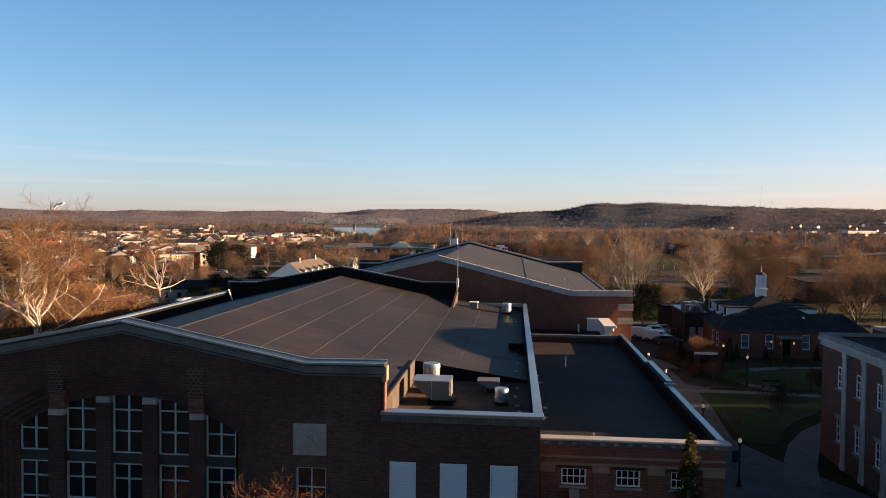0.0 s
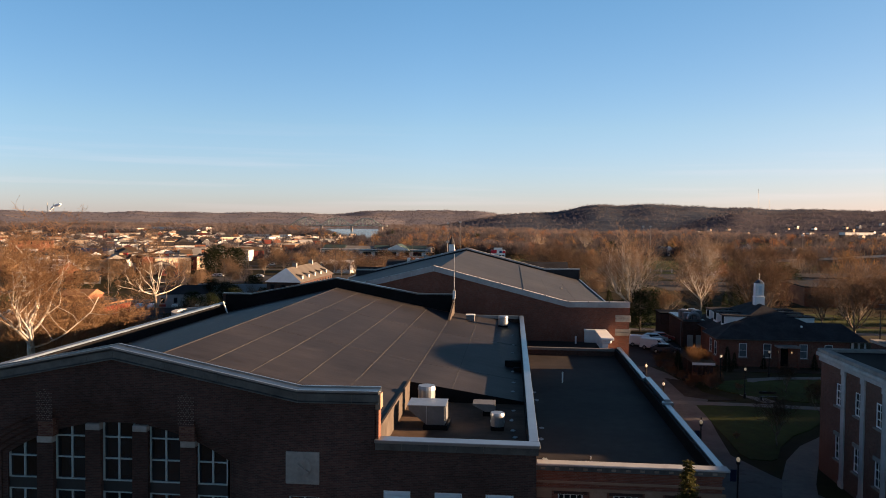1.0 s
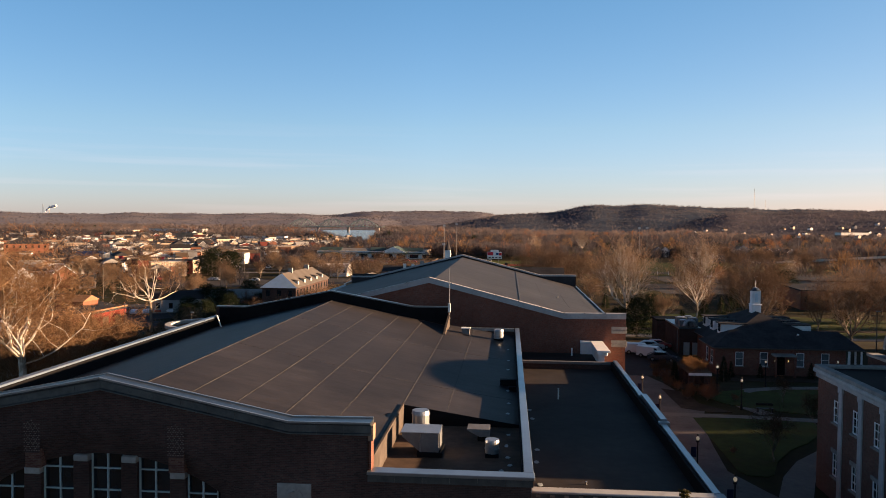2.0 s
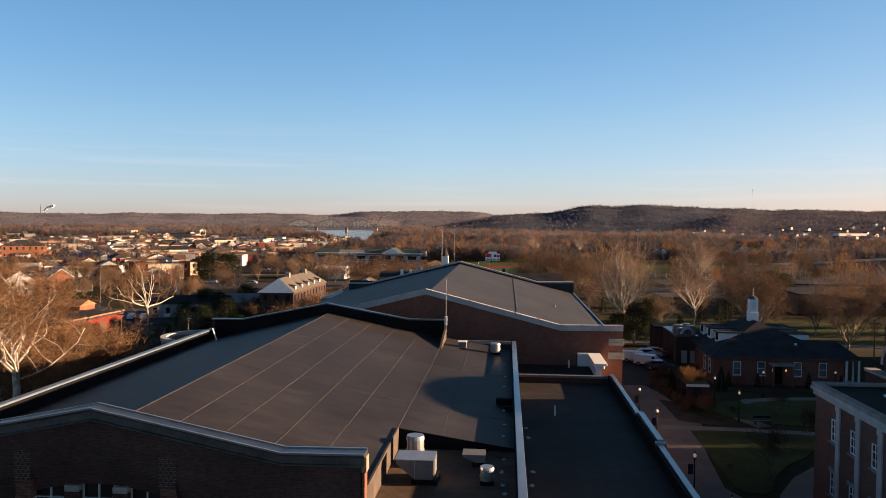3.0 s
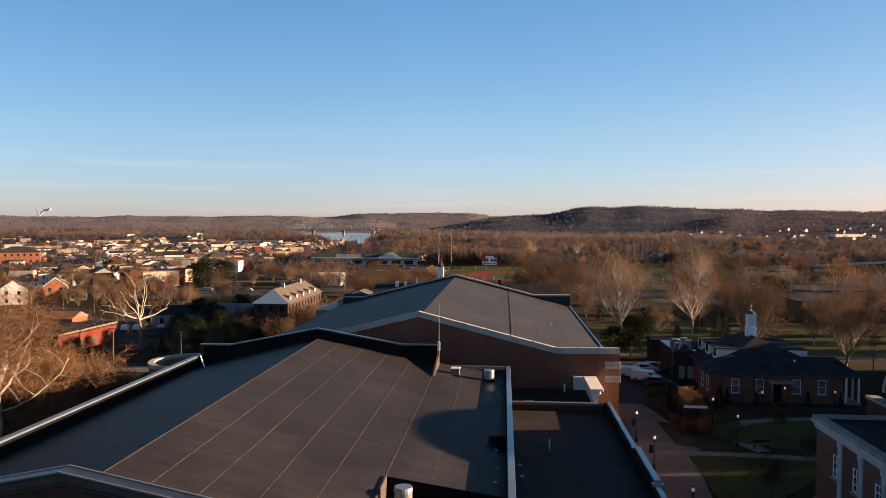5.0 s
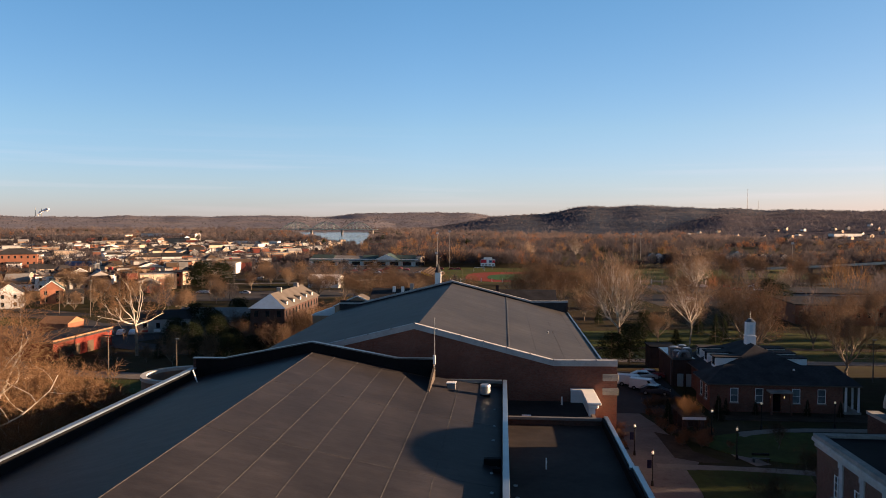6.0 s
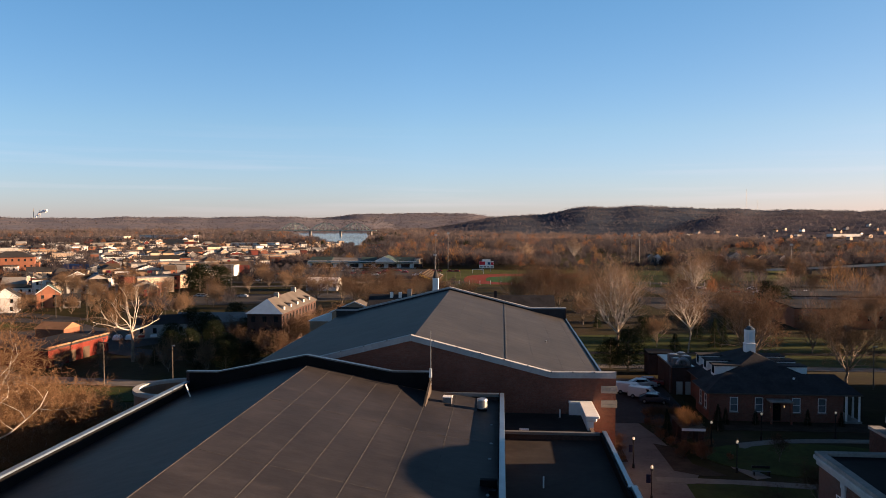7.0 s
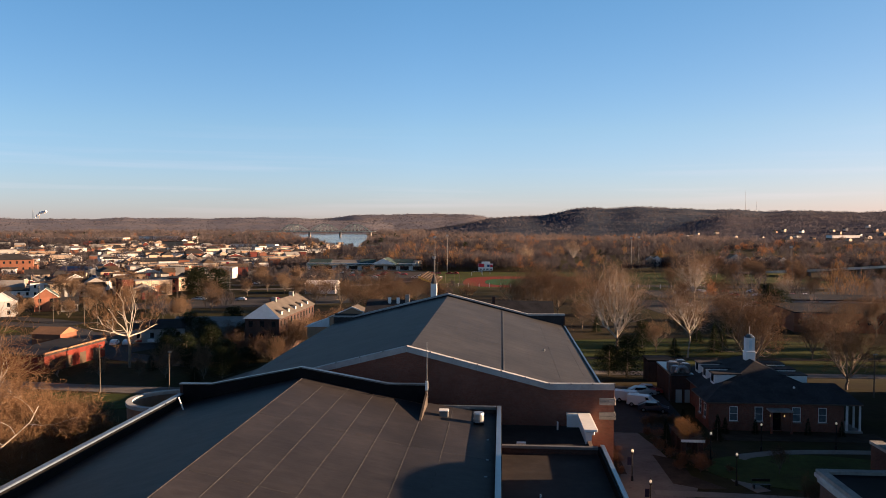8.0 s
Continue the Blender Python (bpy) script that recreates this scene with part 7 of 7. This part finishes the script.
apt = building("apartment_house", -60.9, 182, 9.0, 36, 9.4, 0, BRICK, SHINGLE_TAN, "three-storey brick apartment house with tan hip roof", "hip", 3.6, 3, 3, 11)
# pale overlay: sky light on the shaded hip is put into its colour
tri = bmesh.new()
vs = [tri.verts.new(p) for p in ((-5.0, -18.52, 9.42), (5.0, -18.52, 9.42), (0, -15.59, 13.03), (-5.0, -18.49, 9.39), (5.0, -18.49, 9.39), (0, -15.56, 13.0))]
for f in ((0, 1, 2), (5, 4, 3), (0, 3, 4, 1), (1, 4, 5, 2), (2, 5, 3, 0)):
    tri.faces.new([vs[i] for i in f])
part("hip_end", tri, LOUVRE, apt, "pale blue-grey hip end with sky light in its colour")
for i in range(5):
    y = -14 + 6.6 * i
    dmr = new("dormer", mesh_from("dormer", prism(bmesh.new(), [(2.5, 11.0), (4.1, 11.0), (4.1, 9.55)], "y", y - 0.7, y + 0.7), STONE_PALE))
    dmr.parent = apt
    BASE[dmr.name] = Vector((0, 0, 0))
    part("dormer_roof", prism(bmesh.new(), [(1.2, 11.003), (4.4, 11.003), (1.2, 11.6)], "y", y - 0.85, y + 0.85), SHINGLE_TAN, dmr)
part("chimney", boxed(-0.6, 0.6, -8, -7, 11, 14.0), STONE, apt)
part("chimney", boxed(-0.6, 0.6, 9, 10, 11, 14.0), STONE, apt)
cottage = building("brick_cottage", -33.8, 148, 10.5, 6, 11.2, 0, WALLS["tan"], SHINGLE_TAN, "tan gabled house with brown roof behind the hall", "gable_y", 2.5, 2, 3, 3, frames=True)
part("side_wing", boxed(-10.5, -5.35, -2.9, 3.0, -1.0, 9.0), WALLS["tan"], cottage)
# this slope's pale blue paints the sky light it gets in shade
part("shaded_slope", prism(bmesh.new(), [(-11.0, 9.05), (-5.3, 11.1), (-5.3, 9.05)], "y", -3.1, 3.2), LOUVRE, cottage, "pale blue-grey roof slope")
dorm = building("residence_hall", -9, 140, 40, 14, 11.4, 0, BRICK, SHINGLE, "long brick residence hall with dark roof and white cupola", "gable_x", 3.6, 3, 9, 3, frames=True)
cp = part("cupola", boxed(-6.3, -5.0, -0.65, 0.65, 14.4, 18.6), WHITE, dorm, "small white cupola")
part("cupola_roof", cyl(bmesh.new(), -5.65, 0, 18.603, 20.6, 0.75, 0.05, seg=8), SHINGLE, cp)
for x in (-15.3, -13.4, 7.5):
    part("chimney", boxed(x - 0.32, x + 0.32, -1.5, -0.8, 13.0, 15.5 if x < 0 else 16.0), WHITE if x < 0 else BRICK, dorm)
part("chimney", boxed(-11.8, -10.9, -1.5, -0.8, 13.0, 16.2), STONE, dorm)
DEPOT_RED = surface("deep_red_brick_wall", (0.15, 0.03, 0.022), 0.85, vary=0.25, big=0.3, small=2)
depot = building("brick_depot", -107, 148, 12, 24, 3.9, -3, DEPOT_RED, ROOFS["dark"], "low red brick building with dark flat roof", "flat", 2)
# orange colour paints the sun along this edge
part("parapet", boxed(5.9, 6.25, -12.2, 12.2, 4.406, 4.75), ROOFS["orange"], depot, "parapet edge coloured orange for the sun on it")
for i in range(4):
    part("loading_door", boxed(6.003, 6.06, -10 + i * 5.6, -7.4 + i * 5.6, -0.2, 2.7), ROOFS["brown"], depot)
# low sun on this roof is painted as orange
building("depot_office", -117, 165, 8, 7, 5.2, -3, WALLS["rust"], ROOFS["orange"], "small square brick block with orange hipped roof", "gable_x", 1.4, 0)
building("cream_house", -65.8, 64, 7.0, 7, 11.6, 0, WALLS["cream"], ROOFS["dark"], "cream gabled house with white bargeboards below the bank", "gable_y", 2.2, 3, 3, 2, frames=True)
building("shop", -164.7, 321.7, 17, 10, 7.0, 45, WALLS["cream"], ROOFS["pale"], "sunlit cream shop block", "flat", 2, 1, 4, 2)
building("shop", -173.0, 313.4, 5, 9, 8.0, 45, WALLS["red"], ROOFS["dark"], "small red shop block", "flat", 2, 1, 2, 2)
building("shop", -212, 346, 26, 11, 4.6, 24, WALLS["white"], ROOFS["dark"], "long pale shop row with dark flat roof", "flat", 2, 1, 9, 2)
building("warehouse", -175, 436, 21, 13, 6.4, 5, WALLS["white"], ROOFS["pale"], "long white flat-roofed store", "flat", 2, 1, 6, 0)
building("brick_block", -302, 425, 24, 16, 11.5, 30, WALLS["rust"], ROOFS["dark"], "three-storey red brick block with dark mansard roof", "hip", 3.5, 3, 7, 4)
building("frame_house", -181, 239, 8, 10, 5.6, 28, WALLS["white"], ROOFS["dark"], "small white frame house with steep roof", "gable_y", 3.2, 2, 2, 2, category="house")
building("frame_house", -176, 257, 8, 10, 5.4, 30, WALLS["rust"], ROOFS["green"], "rust-red frame house with green roof", "gable_y", 3.4, 2, 2, 2, category="house")
building("frame_house", -166, 256, 6, 6, 2.8, 30, WALLS["grey"], ROOFS["dark"], "small grey porch house", "gable_x", 2.6, 1, 3, 1, category="house")
building("garage", -98, 186, 14, 9, 4.0, 20, WALLS["grey"], ROOFS["dark"], "low grey garage in the valley", "gable_x", 2.2, 1, 4, 1)
building("garage", -84, 192, 22, 10, 4.2, 6, WALLS["grey"], ROOFS["pale"], "low long grey building with pale roof in the valley", "gable_x", 2.2, 1, 4, 1)
building("blue_roof_shop", -272, 446, 18, 12, 3.4, 3, WALLS["cream"], ROOFS["blue"], "cream shop with bright blue roof", "gable_x", 2.8, 1, 5, 2)
trng = random.Random(5)
for i in range(330):
    y = 308 + 870 * trng.random() ** 1.25
    lim = -158 - 0.07 * (y - 300)
    x = trng.uniform(-0.82 * y - 20, lim)
    w, d, h = trng.uniform(6, 17), trng.uniform(6, 12), trng.choice((3.0, 3.6, 4.2, 4.8, 5.6, 6.6))
    k = trng.choice(("flat", "flat", "flat", "gable_x", "gable_y", "hip"))
    wl_ = trng.choice(("cream", "white", "tan", "rust", "cream", "white", "red", "grey"))
    rf = trng.choice(("pale", "dark", "brown", "dark", "dark"))
    far = y > 430
    kindname = {"flat": "shop", "hip": "house", "gable_x": "house", "gable_y": "house"}[k]
    building("town_" + kindname, x, y, w, d, h, trng.choice((28, 33, 38, 24, 40, -52)), WALLS[wl_], ROOFS[rf], f"{wl_} coloured town {kindname} with {rf} {'flat' if k == 'flat' else 'pitched'} roof", k, trng.uniform(1.8, 3.2), 0 if far else max(1, int(h / 3.2)), 0 if far else int(w / 3.4), 0 if far else 2, "town buildings")
for x, y, w, d, h, wl_, rf in ((-560, 1230, 90, 30, 12, "white", "pale"), (-700, 1300, 60, 30, 8, "cream", "pale"), (-830, 1350, 120, 40, 7, "cream", "pale"), (-450, 1010, 36, 20, 9, "tan", "dark"), (-330, 980, 60, 20, 6, "white", "pale"), (-150, 900, 26, 14, 7, "rust", "brown"), (-95, 870, 40, 14, 5, "tan", "brown")):
    building("town_hall_block", x, y, w, d, h, 4, WALLS[wl_], ROOFS[rf], f"large {wl_} block far across the town", "flat", 2, 0, 0, 0, "far blocks")

for i in range(140):
    y = trng.uniform(480, 1050)
    x = trng.uniform(-0.78 * y, -164 - 0.08 * (y - 300))
    wl_, rf = trng.choice(("cream", "white", "white", "tan", "cream", "rust")), trng.choice(("pale", "pale", "dark"))
    building("town_store", x, y, trng.uniform(10, 34), trng.uniform(8, 14), trng.uniform(3.0, 5.2), trng.choice((24, 30, 36, 42)), WALLS[wl_], ROOFS[rf], f"low {wl_} coloured store with {rf} flat roof", "flat", 2, 0, 0, 0, "town stores")

SIGN_WHITE = surface("white_sign_face", (0.8, 0.8, 0.8), 0.5, vary=0.05)
SIGN_RED = surface("red_sign_face", (0.55, 0.03, 0.05), 0.5, vary=0.05)
SIGN_YELLOW = surface("yellow_sign_face", (0.65, 0.42, 0.08), 0.6, vary=0.08)
# street lights and signs of the town
for i in range(110):
    y = 250 + 600 * trng.random() ** 1.2
    x = trng.uniform(-0.72 * y, -120 - 0.12 * (y - 300))
    pole(x, y, trng.uniform(7, 12), "slim pale street pole in the town", i % 3 == 0, 0.16)
for i in range(44):
    y = trng.uniform(300, 620)
    x = trng.uniform(-0.7 * y, -168 - 0.05 * (y - 300))
    g = gz(x, y)
    sg = thing("shop_sign", (x, y, g), "plain coloured roadside shop sign on a post", "sign", "roadside signs")
    hh = trng.uniform(2.5, 5.5)
    part("post", boxed(x - 0.15, x + 0.15, y - 0.15, y + 0.15, g - 0.3, g + hh), STEEL_TAN, sg)
    part("board", boxed(x - trng.uniform(0.8, 1.8), x + 1.2, y - 0.2, y + 0.2, g + hh + 0.003, g + hh + trng.uniform(0.9, 2.0)), trng.choice((SIGN_WHITE, WALLS["cream"], SIGN_RED, ROOFS["blue"], WALLS["tan"])), sg)
# shopping centre
mall = thing("shopping_centre", (-95, 530, -6.9), "long low shopping centre with green roof sections and gabled entrance", "building")
part("wall", boxed(-142, -62, 524, 560, -8, -1.7), WALLS["white"], mall)
part("end_wall", boxed(-61.997, -60, 526, 556, -8, -0.6), WALLS["cream"], mall, "sunlit cream gable end")
for a, b in ((-141, -124.5), (-103, -92), (-78, -64)):
    part("green_roof", prism(bmesh.new(), [(521.5, -3.2), (534, 0.9), (534, -3.2)], "x", a, b), ROOFS["green"], mall)
for a, b in ((-124.4, -103.1), (-63.9, -60.1)):
    part("tan_roof", prism(bmesh.new(), [(521.9, -3.0), (534, 0.3), (534, -3.0)], "x", a, b), ROOFS["pale"], mall)
part("entrance_roof", prism(bmesh.new(), [(-93.7, -2.2), (-74.3, -2.2), (-84, 2.15)], "y", 517.2, 540), ROOFS["green"], mall)
part("entrance_gable", prism(bmesh.new(), [(-93.5, -2.2), (-74.5, -2.2), (-84, 2.0)], "y", 516.9, 517.197), WALLS["white"], mall)
part("roof", boxed(-142.3, -61.7, 534.2, 560.3, -1.697, -1.2), ROOFS["brown"], mall)
for i in range(9):
    part("column", boxed(-140 + i * 9.4, -139.3 + i * 9.4, 521.8, 522.4, -7.5, -3.3), WALLS["white"], mall)
    part("shop_window", boxed(-138.6 + i * 9.4, -132.4 + i * 9.4, 523.9, 523.996, -6.4, -3.8), GLASS, mall)
building("white_shed", -87, 342, 15, 12, 4.6, 0, WALLS["white"], WALLS["white"], "low shed with pale roof before the shopping centre", "gable_x", 1.6, 1, 6, 0)

# sports ground
sb = thing("scoreboard", (-10.3, 490, -6.9), "white, red and blue scoreboard on two posts", "sign")
for x in (-13.2, -7.4):
    part("post", boxed(x - 0.2, x + 0.2, 490.2, 490.6, -7.5, 1.2), STEEL, sb)
bd = part("board", boxed(-15.2, -5.4, 489.7, 490.15, -4.4, 0.2), SIGN_WHITE, sb)
part("red_panel", boxed(-15.1, -11.2, 489.6, 489.697, -2.2, 0.1), SIGN_RED, bd)
part("blue_panel", boxed(-9.4, -7.6, 489.6, 489.697, -2.0, -0.4), ROOFS["blue"], bd)
part("red_panel", boxed(-7.3, -5.5, 489.6, 489.697, -2.2, -0.4), SIGN_RED, bd)
part("top_panel", boxed(-13.0, -7.6, 489.7, 490.1, 0.203, 1.6), SIGN_WHITE, sb)
for i in range(4):
    part("writing_bar", boxed(-14.4 + i * 2.3, -12.9 + i * 2.3, 489.6, 489.697, -3.9, -3.2), ROOFS["dark"], bd)
goal = thing("soccer_goal", (-15, 474, -6.8), "white goal frame on the grass", "goal")
part("crossbar", boxed(-19.2, -11.8, 474, 474.2, -4.5, -4.3), WHITE, goal)
for x in (-19.2, -12.0):
    part("goalpost", boxed(x, x + 0.2, 474, 474.2, -6.9, -4.503), WHITE, goal)
stand = thing("bleachers", (-40, 430, -6.9), "sloping bleachers with yellow end beside the track", "stand")
for i in range(7):
    part("tier", boxed(-46 + i * 1.4, -44.6 + i * 1.4, 398, 446, -7.5, -2.4 - 0.6 * i), ROOFS["brown"], stand)
part("end_panel", prism(bmesh.new(), [(-46, -2.3), (-36.2, -6.4), (-36.2, -6.9), (-46, -3.6)], "y", 397.4, 397.9), SIGN_YELLOW, stand, "yellow sloping end rail")
for x in (-31, -26, -23):
    pole(x, 400, 6, "pale slim field pole", False, 0.16)
for i in range(26):
    fp = thing("fence_post", (0, 0, 0), "pale fence post beside the sports field", "fence post", "fence posts round the field")
    part("shaft", boxed(-0.12, 0.12, -0.12, 0.12, -0.3, 2.2), WHITE, fp)
    fp.location = (-34 + i * 5.6, 382, gz(0, 382))

# right-hand side beyond the house
building("low_block", 110, 234, 34, 30, 6.0, -4, WALLS["rust"], ROOFS["dark"], "wide low brick block with dark flat roof", "flat", 2, 1, 10, 0)
building("low_block", 128, 262, 50, 22, 6.8, -4, WALLS["grey"], ROOFS["dark"], "second low block with dark flat roof", "flat", 2, 1, 8, 0)
st2 = building("store", 186, 318, 30, 12, 4.6, -10, WALLS["white"], ROOFS["pale"], "white flat store with a red corner", "flat", 2, 1, 6, 0)
part("red_corner", boxed(9, 15.2, -6.3, -6.0, -0.5, 5.6), WALLS["red"], st2)
for x, y in ((172, 312), (196, 318), (158, 330)):
    pole(x, y, 15, "tall pale light pole", False, 0.22)
# light tan: sun on the railing's shaded face is put into the colour
RAIL_SUNLIT = surface("sunlit_rail_concrete", (0.62, 0.52, 0.42), 0.85, vary=0.15, big=0.2, small=1)
bridge = thing("overpass", (215, 450, -6.9), "long concrete highway overpass on slim piers", "bridge")
dx, dy = (330 - 165), (392 - 515)
L = math.hypot(dx, dy)
nx, ny = -dy / L, dx / L


def deck_z(t):
    return -6.2 + 12.0 * step(-0.1, 0.8, t)


def ramp_piece(t0, t1, w0, w1, h0, h1):
    bm = bmesh.new()
    ring_ = []
    for t in (t0, t1):
        px, py, z = 165 + dx * t, 515 + dy * t, deck_z(t)
        ring_.append([bm.verts.new((px + nx * w, py + ny * w, z + hh)) for w, hh in ((w0, h0), (w1, h0), (w1, h1), (w0, h1))])
    for i in range(4):
        bm.faces.new((ring_[0][i], ring_[0][(i + 1) % 4], ring_[1][(i + 1) % 4], ring_[1][i]))
    bm.faces.new(ring_[0]), bm.faces.new(ring_[1][::-1])
    return bm


for i in range(14):
    t0, t1 = i / 14, (i + 0.995) / 14
    part("deck", ramp_piece(t0, t1, -4.5, 4.5, -1.0, 0.0), ASPHALT, bridge)
    part("railing", ramp_piece(t0, t1, -4.7, -4.503, -0.9, 0.6), RAIL_SUNLIT, bridge)
    px, py = 165 + dx * t0, 515 + dy * t0
    if deck_z(t0) > -3.5:
        part("pier", boxed(px - 0.6, px + 0.6, py - 2.4, py + 2.4, -8, deck_z(t0) - 1.05), CONCRETE, bridge)
for i in range(13):
    x = 118 + i * 8.5 + trng.uniform(-2, 2)
    building("row_house", x, 600 + trng.uniform(-10, 10), 7, 9, 5.0, trng.choice((0, 10)), WALLS[trng.choice(("grey", "tan", "rust", "white"))], ROOFS[trng.choice(("dark", "brown"))], "small gabled house beyond the grass", "gable_y", 3, 1, 2, 0, "row houses", "house")
building("row_house", 176, 570, 11, 10, 7.5, 5, WALLS["cream"], ROOFS["orange"], "sunlit cream house with orange roof", "gable_y", 3.6, 1, 3, 0, "", "house")
slope = [v.co for v in bpy.data.objects["hill_right"].data.vertices if v.co.y < 1680 and 13.5 < math.degrees(math.atan2(v.co.x, v.co.y)) < 27 and v.co.z > -6]
for i in range(28):
    v = trng.choice(slope)
    hh = building("hillside_house", v.x, v.y, trng.uniform(6, 12), trng.uniform(6, 9), trng.uniform(2.6, 3.6), 0, WALLS[trng.choice(("white", "cream", "grey", "tan"))], ROOFS[trng.choice(("pale", "dark", "brown"))], "pale house among the far woods", trng.choice(("gable_x", "gable_y")), 2, 0, 0, 0, "far houses", "house")
    hh.matrix_basis = pose(v.x + trng.uniform(-9, 9), v.y + trng.uniform(-9, 9), v.z + 1.4, 0, 0, trng.choice((15, 30, 45)))
    base = part("terrace", boxed(-5, 5, -4, 4, -9.0, -1.003), ROOFS["brown"], hh)
big_store = building("long_store", 0, 0, 64, 16, 4, 0, WALLS["white"], ROOFS["pale"], "long white building among the far woods", "flat")
v = min(slope, key=lambda q: abs(math.degrees(math.atan2(q.x, q.y)) - 23.6) + abs(q.y - 1500) / 100)
big_store.matrix_basis = pose(v.x, v.y, v.z + 4.0, 0, 0, 20)
part("terrace", boxed(-32, 32, -8, 8, -10.0, -1.003), ROOFS["brown"], big_store)

# ---- far landmarks ----
tb = thing("truss_bridge", (-450, 1980, -6.9), "green steel truss bridge across the river", "bridge")
# pale green paint, lightened further to include the haze over the river
GREEN_STEEL = surface("green_steel", (0.3, 0.37, 0.34), 0.7, 0.0)
part("deck", boxed(-640, -330, 1976, 1988, 5.2, 7.0), GREEN_STEEL, tb)
for k in range(3):
    x0 = -590 + 82 * k
    for i in range(8):
        xa, xb = x0 + i * 10, x0 + (i + 1) * 10
        za, zb = (7 + 19 * math.sin(math.pi * j / 8) for j in (i, i + 1))
        for y in (1976, 1988):
            part("chord", prism(bmesh.new(), [(xa, za), (xb, zb), (xb, zb + 1.1), (xa, za + 1.1)], "y", y - 0.4, y + 0.4), GREEN_STEEL, tb)
            part("diagonal", prism(bmesh.new(), [(xa, 7), (xa + 0.8, 7), (xb, zb), (xb - 0.8, zb)], "y", y - 0.3, y + 0.3), GREEN_STEEL, tb)
            if i:
                part("post", boxed(xa - 0.35, xa + 0.35, y - 0.3, y + 0.3, 7.0, za), GREEN_STEEL, tb)
for x in (-590, -508, -426, -344):
    part("pier", boxed(x - 1.6, x + 1.6, 1974, 1990, -10, 5.197), CONCRETE, tb)
tw = thing("radio_mast", (1065, 3420, 60), "thin steel radio mast on the ridge", "mast")
part("lattice", cyl(bmesh.new(), 1065, 3420, 50, 168, 0.9, 0.6, seg=4), STEEL_TAN, tw)
part("antenna", cyl(bmesh.new(), 1065, 3420, 168, 176, 0.6, seg=4), POLE_WOOD, tw)
tw2 = thing("radio_mast", (1110, 3420, 60), "shorter steel radio mast on the ridge", "mast")
part("lattice", cyl(bmesh.new(), 1112, 3420, 50, 128, 0.8, 0.6, seg=4), STEEL_TAN, tw2)
plant_ = thing("power_station", (-2528, 3960, 40), "far power station chimneys with white steam", "chimney")
for dx_, h in ((0, 118), (36, 112)):
    part("chimney", cyl(bmesh.new(), -2534 + dx_, 3960, 5, h - 17, 2.0, 1.4, seg=10), STONE, plant_)
STEAM = surface("steam", (0.85, 0.83, 0.82), 1.0, vary=0.05, bump=0)
bm = bmesh.new()
prng = random.Random(8)
for i in range(44):
    t = i / 43
    ball(bm, -2520 + 58 * t ** 1.5 + prng.uniform(-4, 4) * (0.4 + t), 3960 + prng.uniform(-5, 5), 50 + 42 * t ** 0.6 + prng.uniform(-4, 4), 2.5 + 4.5 * t * prng.uniform(0.5, 1), 0.9, 8, 6)
part("steam", bm, STEAM, plant_, "white drifting steam plume", smooth=True)
